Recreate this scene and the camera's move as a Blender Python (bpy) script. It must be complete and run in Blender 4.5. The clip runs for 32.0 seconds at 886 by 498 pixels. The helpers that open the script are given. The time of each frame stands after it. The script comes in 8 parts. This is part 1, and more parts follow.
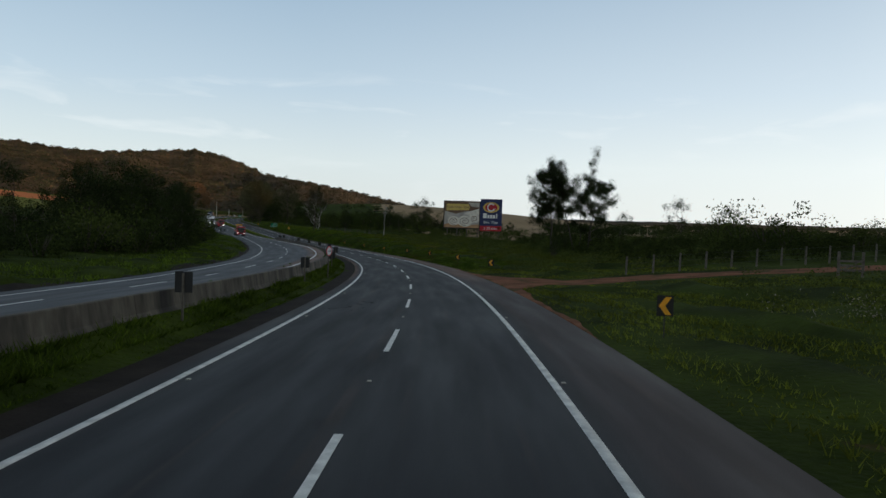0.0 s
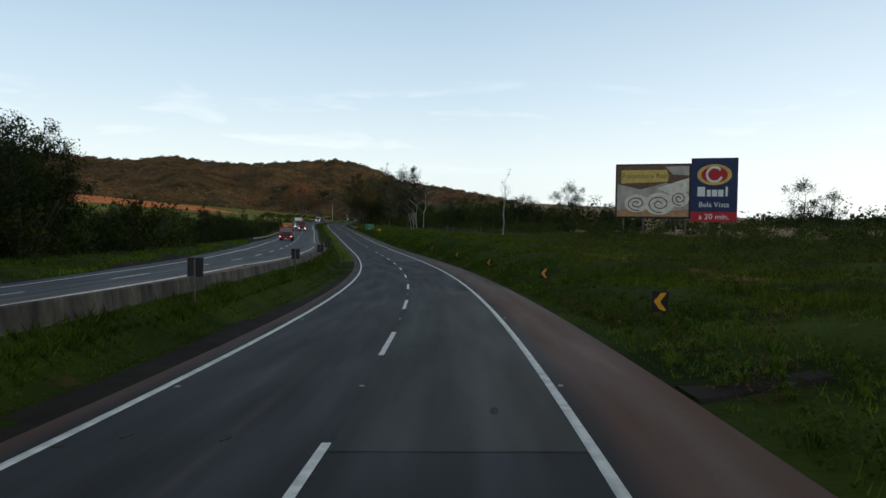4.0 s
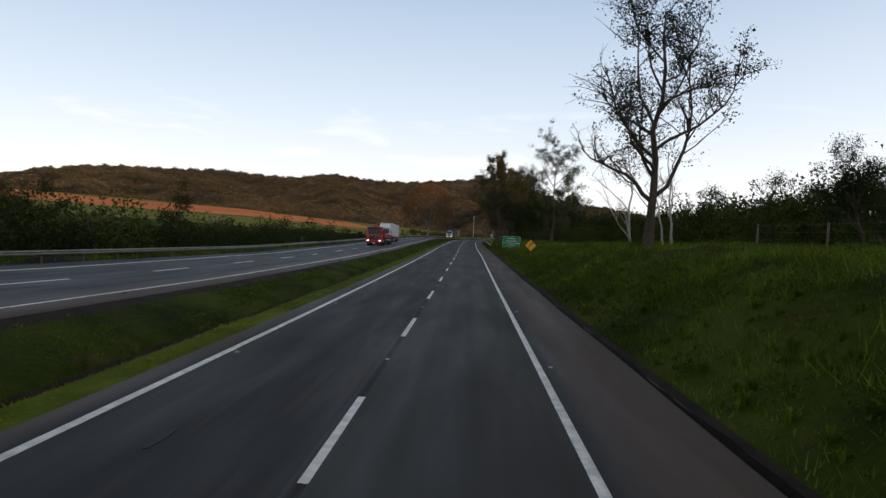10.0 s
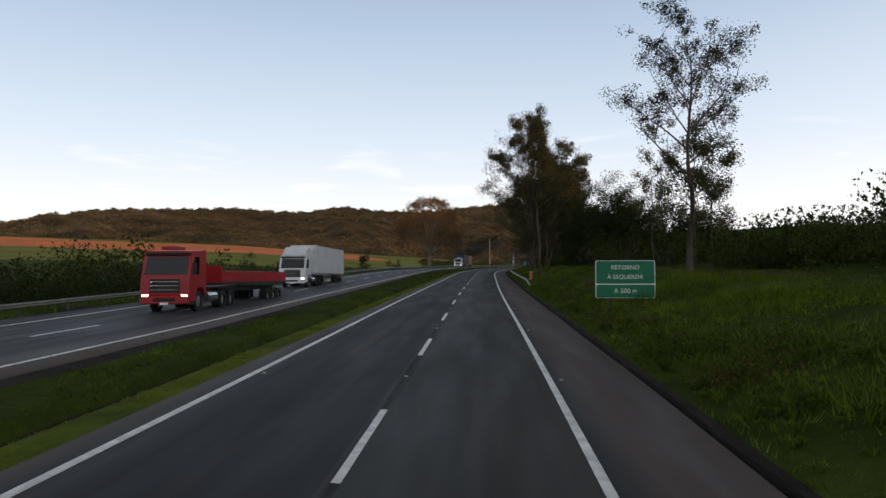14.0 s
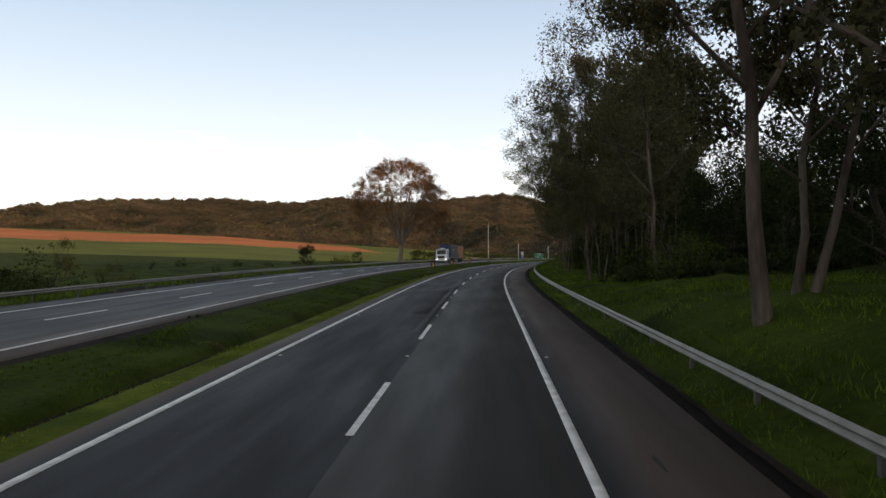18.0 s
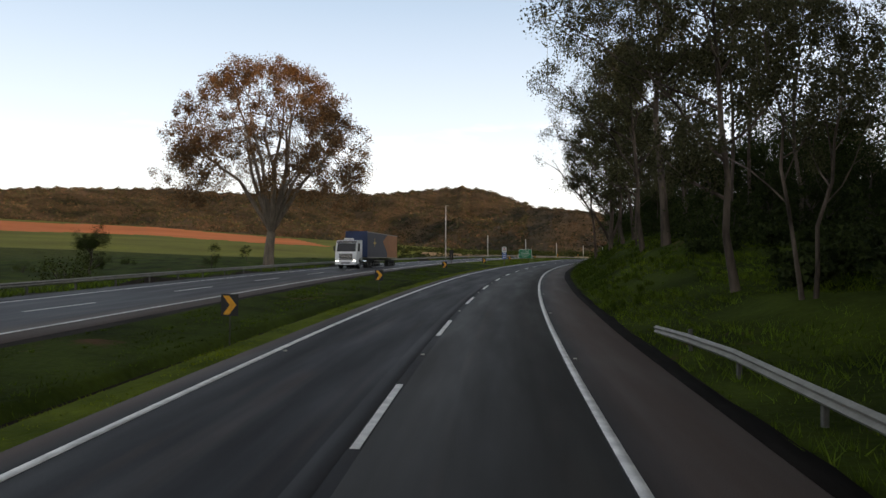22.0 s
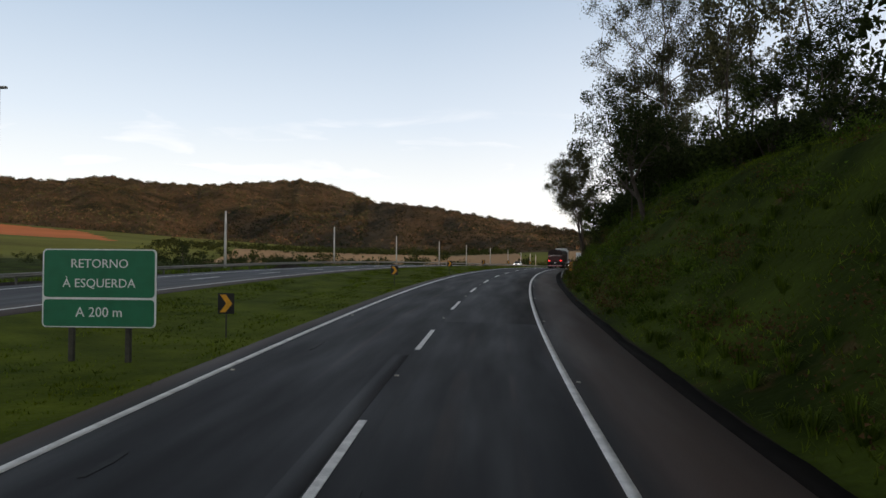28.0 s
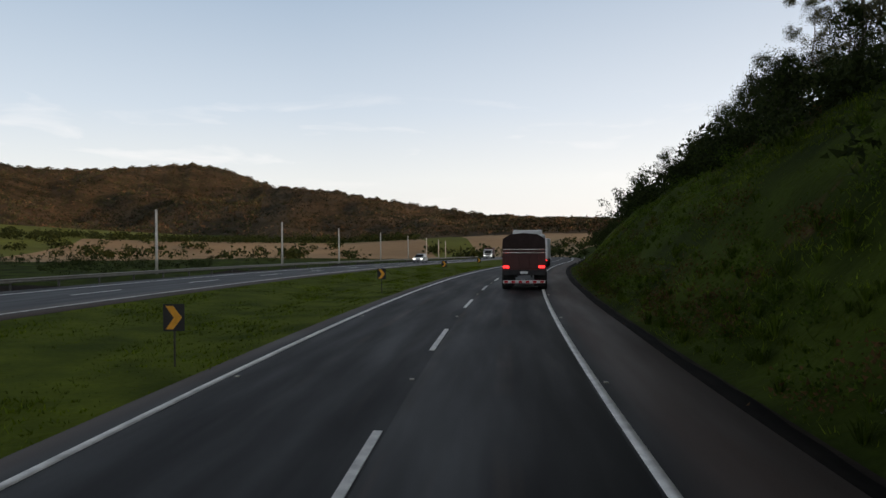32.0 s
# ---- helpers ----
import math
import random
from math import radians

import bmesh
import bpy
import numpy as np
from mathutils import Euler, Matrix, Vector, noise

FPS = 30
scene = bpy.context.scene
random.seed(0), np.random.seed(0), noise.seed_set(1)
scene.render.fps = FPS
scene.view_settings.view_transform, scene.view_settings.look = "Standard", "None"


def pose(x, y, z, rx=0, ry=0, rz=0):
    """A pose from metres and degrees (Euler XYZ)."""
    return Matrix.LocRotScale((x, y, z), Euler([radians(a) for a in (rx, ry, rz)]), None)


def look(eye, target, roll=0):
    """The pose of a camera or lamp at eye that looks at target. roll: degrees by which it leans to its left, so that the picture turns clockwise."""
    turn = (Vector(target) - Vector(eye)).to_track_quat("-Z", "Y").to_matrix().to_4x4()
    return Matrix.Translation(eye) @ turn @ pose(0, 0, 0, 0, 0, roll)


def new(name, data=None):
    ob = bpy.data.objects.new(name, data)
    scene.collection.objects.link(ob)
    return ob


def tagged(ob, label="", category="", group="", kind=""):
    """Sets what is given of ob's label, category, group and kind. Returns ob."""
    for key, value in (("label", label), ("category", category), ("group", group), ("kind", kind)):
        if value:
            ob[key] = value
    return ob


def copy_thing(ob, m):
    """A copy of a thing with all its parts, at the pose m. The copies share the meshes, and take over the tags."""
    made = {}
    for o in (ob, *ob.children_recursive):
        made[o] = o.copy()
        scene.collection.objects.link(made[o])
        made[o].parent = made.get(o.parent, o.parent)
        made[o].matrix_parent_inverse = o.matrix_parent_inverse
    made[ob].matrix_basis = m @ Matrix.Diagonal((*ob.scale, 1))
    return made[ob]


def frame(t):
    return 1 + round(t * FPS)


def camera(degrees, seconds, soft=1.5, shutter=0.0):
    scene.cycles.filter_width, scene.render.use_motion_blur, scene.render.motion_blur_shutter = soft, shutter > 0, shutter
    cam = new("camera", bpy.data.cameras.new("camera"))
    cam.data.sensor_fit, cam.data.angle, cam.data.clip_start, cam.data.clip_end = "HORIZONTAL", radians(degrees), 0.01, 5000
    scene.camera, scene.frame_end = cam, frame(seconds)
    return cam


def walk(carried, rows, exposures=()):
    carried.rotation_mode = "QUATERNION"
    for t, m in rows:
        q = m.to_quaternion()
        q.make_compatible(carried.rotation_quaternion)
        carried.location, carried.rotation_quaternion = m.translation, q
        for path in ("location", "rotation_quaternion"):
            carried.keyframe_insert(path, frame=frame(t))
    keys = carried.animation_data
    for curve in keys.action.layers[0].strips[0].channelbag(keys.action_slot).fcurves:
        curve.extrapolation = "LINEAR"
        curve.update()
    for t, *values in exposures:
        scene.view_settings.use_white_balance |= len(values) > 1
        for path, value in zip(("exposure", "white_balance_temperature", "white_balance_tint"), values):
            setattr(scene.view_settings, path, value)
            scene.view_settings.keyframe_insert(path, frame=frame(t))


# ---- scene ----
cam = camera(62.24, 32.0)
walk(cam, [(t, pose(x, y, z, a, b, c)) for t, x, y, z, a, b, c in (
    (0, 1.485, -5.401, 2.73, 88.538, -1.993, 1.034),
    (0.5, 1.539, 5.369, 2.512, 88.302, -1.605, 2.211),
    (1, 1.437, 16.029, 2.301, 88.171, -1.432, 3.505),
    (1.5, 1.121, 26.293, 2.147, 88.405, -2.01, 4.67),
    (2, 0.593, 36.537, 2.002, 88.641, -2.593, 5.845),
    (2.5, -0.175, 47.13, 1.815, 88.471, -2.472, 7.045),
    (3, -1.206, 57.798, 1.613, 88.288, -2.072, 8.344),
    (3.5, -2.459, 68.403, 1.402, 88.422, -1.438, 10.059),
    (4, -4.009, 78.923, 1.204, 88.663, -1, 11.775),
    (4.5, -5.886, 89.308, 1.034, 88.89, -1.064, 13.227),
    (5, -8.019, 99.618, 0.875, 89.126, -1.237, 14.564),
    (5.5, -10.384, 109.863, 0.734, 89.366, -1.468, 15.84),
    (6, -12.973, 120.058, 0.618, 89.604, -1.709, 17.114),
    (6.5, -15.778, 130.21, 0.524, 89.834, -1.91, 18.385),
    (7, -18.793, 140.332, 0.452, 90.049, -2.023, 19.654),
    (7.5, -21.956, 150.493, 0.4, 90.205, -1.751, 20.765),
    (8, -25.328, 160.763, 0.383, 90.317, -1.418, 21.714),
    (8.5, -28.999, 171.173, 0.415, 90.469, -1.489, 22.616),
    (9, -32.855, 181.653, 0.491, 90.521, -1.741, 23.298),
    (9.5, -36.864, 192.23, 0.618, 90.219, -2.275, 23.573),
    (10, -40.887, 202.652, 0.776, 89.987, -2.591, 23.786),
    (10.5, -44.7, 212.575, 0.923, 90.328, -1.959, 24.318),
    (11, -48.489, 222.328, 1.087, 90.754, -1.17, 24.829),
    (11.5, -52.446, 232.145, 1.28, 90.859, -0.942, 25.097),
    (12, -56.413, 241.94, 1.502, 90.903, -0.769, 25.243),
    (12.5, -60.306, 251.759, 1.773, 90.992, -0.241, 25.274),
    (13, -64.124, 261.428, 2.048, 91.19, 0.221, 25.236),
    (13.5, -67.79, 270.633, 2.273, 91.769, 0.219, 25.153),
    (14, -71.456, 279.832, 2.494, 92.209, 0.097, 25.102),
    (14.5, -75.236, 289.32, 2.74, 92.209, 0.075, 25.149),
    (15, -79.055, 298.843, 2.995, 92.129, 0.056, 25.198),
    (15.5, -82.903, 308.386, 3.248, 91.998, 0.04, 25.21),
    (16, -86.762, 317.936, 3.498, 91.844, 0.031, 25.144),
    (16.5, -90.608, 327.482, 3.744, 91.697, 0.028, 24.983),
    (17, -94.421, 337.018, 3.991, 91.585, 0.033, 24.804),
    (17.5, -98.147, 346.463, 4.247, 91.554, 0.077, 24.786),
    (18, -101.901, 356.033, 4.502, 91.532, 0.172, 24.894),
    (18.5, -105.852, 366.023, 4.733, 91.428, 0.335, 24.979),
    (19, -109.862, 376.096, 4.963, 91.322, 0.475, 24.984),
    (19.5, -113.821, 386.003, 5.223, 91.269, 0.531, 24.79),
    (20, -117.731, 395.801, 5.488, 91.249, 0.437, 24.38),
    (20.5, -121.512, 405.349, 5.736, 91.282, -0.028, 23.862),
    (21, -125.229, 415.028, 5.982, 91.297, -0.455, 23.214),
    (21.5, -128.964, 425.354, 6.24, 91.184, -0.372, 22.516),
    (22, -132.541, 435.794, 6.495, 91.078, -0.187, 21.719),
    (22.5, -135.855, 445.871, 6.739, 91.122, -0.245, 20.721),
    (23, -138.947, 455.873, 6.968, 91.186, -0.253, 19.632),
    (23.5, -141.779, 465.833, 7.174, 91.147, 0.075, 18.404),
    (24, -144.474, 476.018, 7.377, 91.122, 0.413, 17.264),
    (24.5, -147.166, 486.989, 7.598, 91.254, 0.492, 16.413),
    (25, -149.685, 497.917, 7.814, 91.352, 0.429, 15.566),
    (25.5, -151.96, 508.289, 8.011, 91.314, 0.274, 14.563),
    (26, -154.04, 518.588, 8.198, 91.256, 0.058, 13.473),
    (26.5, -155.928, 528.863, 8.385, 91.182, -0.171, 12.406),
    (27, -157.633, 539.155, 8.575, 91.097, -0.367, 11.393),
    (27.5, -159.158, 549.507, 8.769, 91.006, -0.482, 10.411),
    (28, -160.5, 559.962, 8.965, 90.914, -0.47, 9.469),
    (28.5, -161.625, 570.799, 9.164, 90.752, 0.261, 8.709),
    (29, -162.552, 581.609, 9.363, 90.619, 1.157, 8.013),
    (29.5, -163.348, 591.723, 9.556, 90.734, 1.331, 7.166),
    (30, -164.035, 601.849, 9.752, 90.783, 1.207, 6.315),
    (30.5, -164.628, 612.681, 9.949, 90.391, 0.823, 5.57),
    (31, -165.043, 623.598, 10.117, 89.958, 0.44, 4.707),
    (31.5, -165.218, 634.105, 10.233, 89.83, 0.418, 3.506),
    (32, -165.185, 644.507, 10.314, 89.783, 0.499, 2.199),
)], exposures=(
    (0, -0.22, 6080, 0),
    (2, 0, 6100, 0),
    (4, 0.05, 6120, 0),
    (8, 0.08, 6480, 9),
    (10, 0.18, 6480, 9),
    (12, 0.12, 6500, 9),
    (15, 0.2, 6600, 9),
    (17, 0.35, 6800, 9),
    (20, 0.45, 6850, 9),
    (23, 0.4, 6750, 9),
    (25, 0.2, 6720, 9),
    (27, 0.2, 6700, 9),
    (30, 0.05, 6650, 8),
    (32, -0.05, 6600, 8),
))

# ---- world, sun ----
SUN_AZ, SUN_EL = radians(-116.0), radians(6.5)          # to the left of +y, above the horizon
to_sun = Vector((-math.sin(SUN_AZ) * math.cos(SUN_EL), math.cos(SUN_AZ) * math.cos(SUN_EL), math.sin(SUN_EL)))
world = bpy.data.worlds.new("world")
scene.world = world
world.use_nodes = True
wn, wl = world.node_tree.nodes, world.node_tree.links
sky = wn.new("ShaderNodeTexSky")
sky.sky_type, sky.sun_disc = "NISHITA", False
sky.sun_elevation, sky.sun_rotation = SUN_EL, math.atan2(to_sun.x, to_sun.y)
sky.air_density, sky.dust_density, sky.ozone_density = 1.0, 0.8, 1.0
wn["Background"].inputs[1].default_value = 1.0
wco, wsep = wn.new("ShaderNodeTexCoord"), wn.new("ShaderNodeSeparateXYZ")
wl.new(wco.outputs["Generated"], wsep.inputs[0])


def sky_ramp(*stops):
    """Colours by the height of the view over the horizon."""
    r = wn.new("ShaderNodeValToRGB")
    while len(r.color_ramp.elements) < len(stops):
        r.color_ramp.elements.new(0.5)
    for e, (pos, c) in zip(r.color_ramp.elements, stops):
        e.position, e.color = pos, (*(c if isinstance(c, tuple) else (c, c, c)), 1)
    wl.new(wsep.outputs["Z"], r.inputs[0])
    return r.outputs[0]


def sky_mix(how, f, c1, c2):
    m = wn.new("ShaderNodeMixRGB")
    m.blend_type = how
    for i, v in enumerate((f, c1, c2)):
        if isinstance(v, float):
            m.inputs[i].default_value = v
        elif isinstance(v, tuple):
            m.inputs[i].default_value = (*v, 1)
        else:
            wl.new(v, m.inputs[i])
    return m.outputs[0]


SKY = 0.13
clear = sky_mix("MULTIPLY", 1.0, sky.outputs[0], (SKY, SKY, SKY))
# high thin cloud veils the sky, whiter towards the horizon
veil = sky_ramp((0.0, (1.0, 0.96, 0.95)), (0.09, (0.96, 0.97, 1.0)), (0.18, (0.73, 0.81, 0.94)), (0.33, (0.47, 0.585, 0.76)), (0.6, (0.22, 0.23, 0.255)), (1.0, (0.13, 0.125, 0.125)))
veiled = sky_mix("MIX", sky_ramp((0.0, 0.88), (0.3, 0.85), (1.0, 0.55)), clear, veil)
# the sky glows towards the low sun, behind the first part of the drive
wdot, wglow = wn.new("ShaderNodeVectorMath"), wn.new("ShaderNodeValToRGB")
wdot.operation = "DOT_PRODUCT"
wdot.inputs[1].default_value = to_sun
wl.new(wco.outputs["Generated"], wdot.inputs[0])
wmr = wn.new("ShaderNodeMapRange")
wmr.inputs["From Min"].default_value, wmr.inputs["From Max"].default_value = -1.0, 1.0
wl.new(wdot.outputs["Value"], wmr.inputs[0])
wl.new(wmr.outputs[0], wglow.inputs[0])
for e, pos, c in zip((wglow.color_ramp.elements[0], wglow.color_ramp.elements[1], wglow.color_ramp.elements.new(0.5), wglow.color_ramp.elements.new(0.7)), (0.22, 1.0, 0.52, 0.78), ((0, 0, 0), (1.6, 1.15, 0.72), (0.24, 0.20, 0.17), (0.75, 0.60, 0.46))):
    e.position, e.color = pos, (*c, 1)
veiled = sky_mix("ADD", 1.0, veiled, sky_mix("MULTIPLY", 1.0, wglow.outputs[0], sky_ramp((0.0, 1.0), (0.3, 0.6), (0.8, 0.0))))
# thin streaks of cloud low in the sky
wmap, wnoise, wramp = wn.new("ShaderNodeMapping"), wn.new("ShaderNodeTexNoise"), wn.new("ShaderNodeValToRGB")
wmap.inputs["Scale"].default_value = (3.2, 3.2, 17.0)
wnoise.inputs["Scale"].default_value, wnoise.inputs["Detail"].default_value, wnoise.inputs["Distortion"].default_value = 2.3, 8.0, 0.5
wramp.color_ramp.elements[0].position, wramp.color_ramp.elements[1].position = 0.56, 0.78
wl.new(wco.outputs["Generated"], wmap.inputs[0])
wl.new(wmap.outputs[0], wnoise.inputs[0])
wl.new(wnoise.outputs[0], wramp.inputs[0])
streaks = sky_mix("MULTIPLY", 1.0, wramp.outputs[0], sky_ramp((0.0, 0.0), (0.08, 0.2), (0.12, 0.55), (0.17, 0.4), (0.21, 0.0)))
wl.new(sky_mix("MIX", streaks, veiled, (1.15, 1.10, 1.10)), wn["Background"].inputs[0])

sun = new("sun", bpy.data.lights.new("sun", "SUN"))
sun.data.energy, sun.data.angle, sun.data.color = 3.0, radians(0.6), (1.0, 0.56, 0.30)
sun.matrix_world = look((0, 0, 200), Vector((0, 0, 200)) - to_sun)

# ---- the line of the road: bends, grades and cross slope along it ----
KAPPA = [0.34, 1.07, 1.79, 2.38, 2.42, 2.34, 2.07, 2.1, 2.08, 1.53, 0.96, 0.62, 0.12, -0.01, -0.01, 0.02, 0.27, 0.14, -0.25, -0.3, 0.05, -0.01, -0.71, -1.41, -1.62, -1.54, -1.35, -1.53, -1.8, -1.64, -1.61, -1.58, -1.42, -1.55, -1.83, -1.79, -1.41, -1.29, -1.29, -1.17, -0.71, -0.19, 0.27, 0.41, 0.5, 0.6, 0.7, 0.8, 0.9, 1.0, 1.1]
GRADE = [-1.37, -1.89, -1.82, -1.56, -0.71, 0.45, 1.82, 2.27, 2.53, 2.37, 2.46, 2.53, 2.45, 2.05, 1.68, 1.81, 1.99, 1.07, 0.01, -0.7, -0.99, -1.03, -1.01, -1.0, -1.0, -1.0]
BANK = [-2.76, -2.42, -1.98, -0.24, 1.89, 0.26, 1.33, 1.18, 1.81, 0.88, 0.48, 0.33, 0.26]
S = np.arange(-80.0, 1000.0, 1.0)
k_ = np.interp(S, -20 + 20.0 * np.arange(len(KAPPA)), KAPPA) * 1e-3
g_ = np.interp(S, -20 + 40.0 * np.arange(len(GRADE)), GRADE) * 1e-2
BK = np.interp(S, -20 + 80.0 * np.arange(len(BANK)), BANK) * 1e-2


def summed(v):
    a = np.concatenate([[0], np.cumsum((v[1:] + v[:-1]) / 2)])
    return a - a[80]


TH = summed(k_)
RX, RY, RZ = summed(-np.sin(TH)), summed(np.cos(TH)), summed(g_)
OPP_S = [-80, 40, 80, 120, 160, 200, 240, 280, 320, 380, 440, 480, 520, 560, 640, 760, 1000]
OPP_L = [-8.6, -8.5, -8.65, -9.2, -9.65, -9.6, -9.85, -9.85, -9.7, -10.25, -10.5, -11.2, -12.6, -14.1, -14.8, -15.5, -16.5]


def opp_in(s):
    """Inner edge line of the other carriageway."""
    return np.interp(s, OPP_S, OPP_L)


OPP_W = 7.4


def smooth(u):
    u = np.clip(u, 0, 1)
    return u * u * (3 - 2 * u)


H_S = [-80, 40, 70, 110, 140, 180, 250, 320, 352, 398, 430, 470, 500, 560, 620, 680, 760, 1000]
H_H = [0.0, 0.1, 0.4, 0.9, 1.6, 2.6, 2.5, 1.6, 1.5, 1.6, 0.6, 1.0, 2.6, 4.4, 6.7, 7.6, 6.8, 4.0]
H_W = [6, 6, 7, 7, 6, 5, 5, 7, 5.5, 4.5, 9, 8, 7.5, 7.5, 8.5, 8.5, 9, 10]
H_G = [0.06, 0.10, 0.13, 0.10, 0.07, 0.05, 0.07, 0.09, 0.06, 0.07, 0.08, 0.12, 0.18, 0.22, 0.26, 0.25, 0.2, 0.1]


def rel(s, lat):
    """Height of the ground over the road's own plane."""
    s, lat = np.asarray(s, float), np.asarray(lat, float)
    oi = opp_in(s)
    oo = oi - OPP_W - 2.2
    d = lat - 5.9
    w = np.interp(s, H_S, H_W)
    hi = np.interp(s, H_S, H_H)
    up = hi * smooth(d / w) ** 0.85 + np.interp(s, H_S, H_G) * 38 * (1 - np.exp(-np.maximum(d - w * 0.8, 0) / 38))
    right = np.where(d > 0, up, 0) - 0.05
    mid = np.clip((lat - (oi + 1.0)) / (-4.3 - oi - 1.0), 0, 1)
    ditch = np.interp(s, [-80, 150, 200, 500, 580, 1000], [0.0, 0.1, 0.30, 0.30, 0.06, 0.06])
    at = np.interp(s, [-80, 200, 520, 600, 1000], [-5.85, -5.85, -5.85, -8.5, -8.5])
    med = -0.05 - ditch * np.exp(-((lat - at) / 0.36) ** 4) - 0.08 * np.sin(mid * np.pi) * np.interp(s, [150, 220], [0.3, 1])
    med = med + 0.06 * smooth((-lat - 5.0) / 1.3) * np.interp(s, [-80, 150, 215], [1, 0.8, 0])
    e = oo - lat
    fall = np.interp(s, [-80, 120, 200, 400, 520, 1000], [-0.6, -0.3, 1.0, 1.8, 1.0, 0.8])
    left = -0.05 - fall * smooth((e - 1.5) / 12) + 0.012 * np.maximum(e - 25, 0)
    return np.where(lat > 5.6, right, np.where(lat > oi + 1.0, np.where(lat < -4.3, med, -0.07), np.where(lat > oo, -0.07, left)))


def opp_up(s):
    """How far the other carriageway lies over the plane of this one."""
    return np.interp(s, [-80, 40, 80, 120, 160, 200, 240, 280, 320, 380, 440, 490, 550, 1000], [0.70, 0.77, 1.08, 1.40, 1.24, 0.90, 0.34, 0.07, 0.04, 0.22, 0.30, 0.15, 0.25, 0.25])


def opp_rise(s, lat):
    """Share of that height reached on the median, all of it from the inner shoulder on."""
    return smooth((-lat - 4.8) / (-opp_in(s) - 5.8)) ** 1.7


def opp_tilt(s):
    """Fall of the other carriageway from its inner to its outer edge line."""
    return np.interp(s, [-80, 40, 80, 120, 160, 200, 240, 280], [-0.45, -0.57, -0.70, -0.56, -0.08, 0.34, 0.16, 0.0])


def spot(s, lat, up=0.0):
    """World place over the road's plane."""
    s, lat = np.asarray(s, float), np.asarray(lat, float)
    oi = opp_in(s)
    up = up + opp_up(s) * opp_rise(s, lat) + opp_tilt(s) * np.clip((oi - lat) / OPP_W, 0, 1.25)
    th = np.interp(s, S, TH)
    lb = np.clip(lat, -30, 9)
    return np.stack([np.interp(s, S, RX) + lat * np.cos(th), np.interp(s, S, RY) + lat * np.sin(th), np.interp(s, S, RZ) - lb * np.interp(s, S, BK) * np.where(lb < -9, 9 / np.maximum(-lb, 9), 1) + up + 0 * th], -1)


def land(s, lat):
    """World place on the ground beside the road."""
    return spot(s, lat, rel(s, lat))


def laid(s, lat, up=0.0):
    """Pose lying on the carriageway, tilted with its grade and cross slope."""
    o, a, b = (Vector(spot(x, y, up)) for x, y in ((s, lat), (s + 1.0, lat), (s, lat + 0.5)))
    y = (a - o).normalized()
    x = ((b - o) - y * (b - o).dot(y)).normalized()
    return Matrix.Translation(o) @ Matrix((x, y, x.cross(y))).transposed().to_4x4()


def place(s, lat, up=None, turn=0.0, size=1.0):
    """Pose on the ground (or at a height over the road) with +y along the road."""
    p = land(s, lat) if up is None else spot(s, lat, up)
    return Matrix.Translation(Vector(p)) @ Matrix.Rotation(float(np.interp(s, S, TH)) + radians(turn), 4, "Z") @ Matrix.Diagonal((size, size, size, 1))


# far country: heights by distance and bearing from a middle point
CX, CY = -110.0, 330.0
SKY_AZ = [-180, -60, -30, -10, -1, 3.5, 6.5, 9.5, 12.5, 14.5, 16, 18, 20, 21.5, 25, 27, 30, 33, 35.5, 38, 41.3, 45, 49, 51.6, 54, 57, 70, 110, 180]
SKY_E = [1.3, 1.3, 1.4, 1.6, 2.05, 2.85, 3.35, 3.8, 4.2, 4.45, 4.95, 5.65, 5.95, 5.8, 5.5, 5.3, 5.4, 5.7, 5.25, 5.25, 5.45, 5.25, 5.12, 4.9, 4.3, 3.75, 3.0, 2.2, 1.3]


def ridge(az):
    """Distances at which the hills begin and crest, by bearing."""
    return np.interp(az, [-180, -2, 6, 13, 17, 28, 180], [850, 850, 950, 1000, 1350, 1700, 1700]), np.interp(az, [-180, -2, 6, 13, 16, 180], [1350, 1350, 2200, 2400, 3600, 3600])


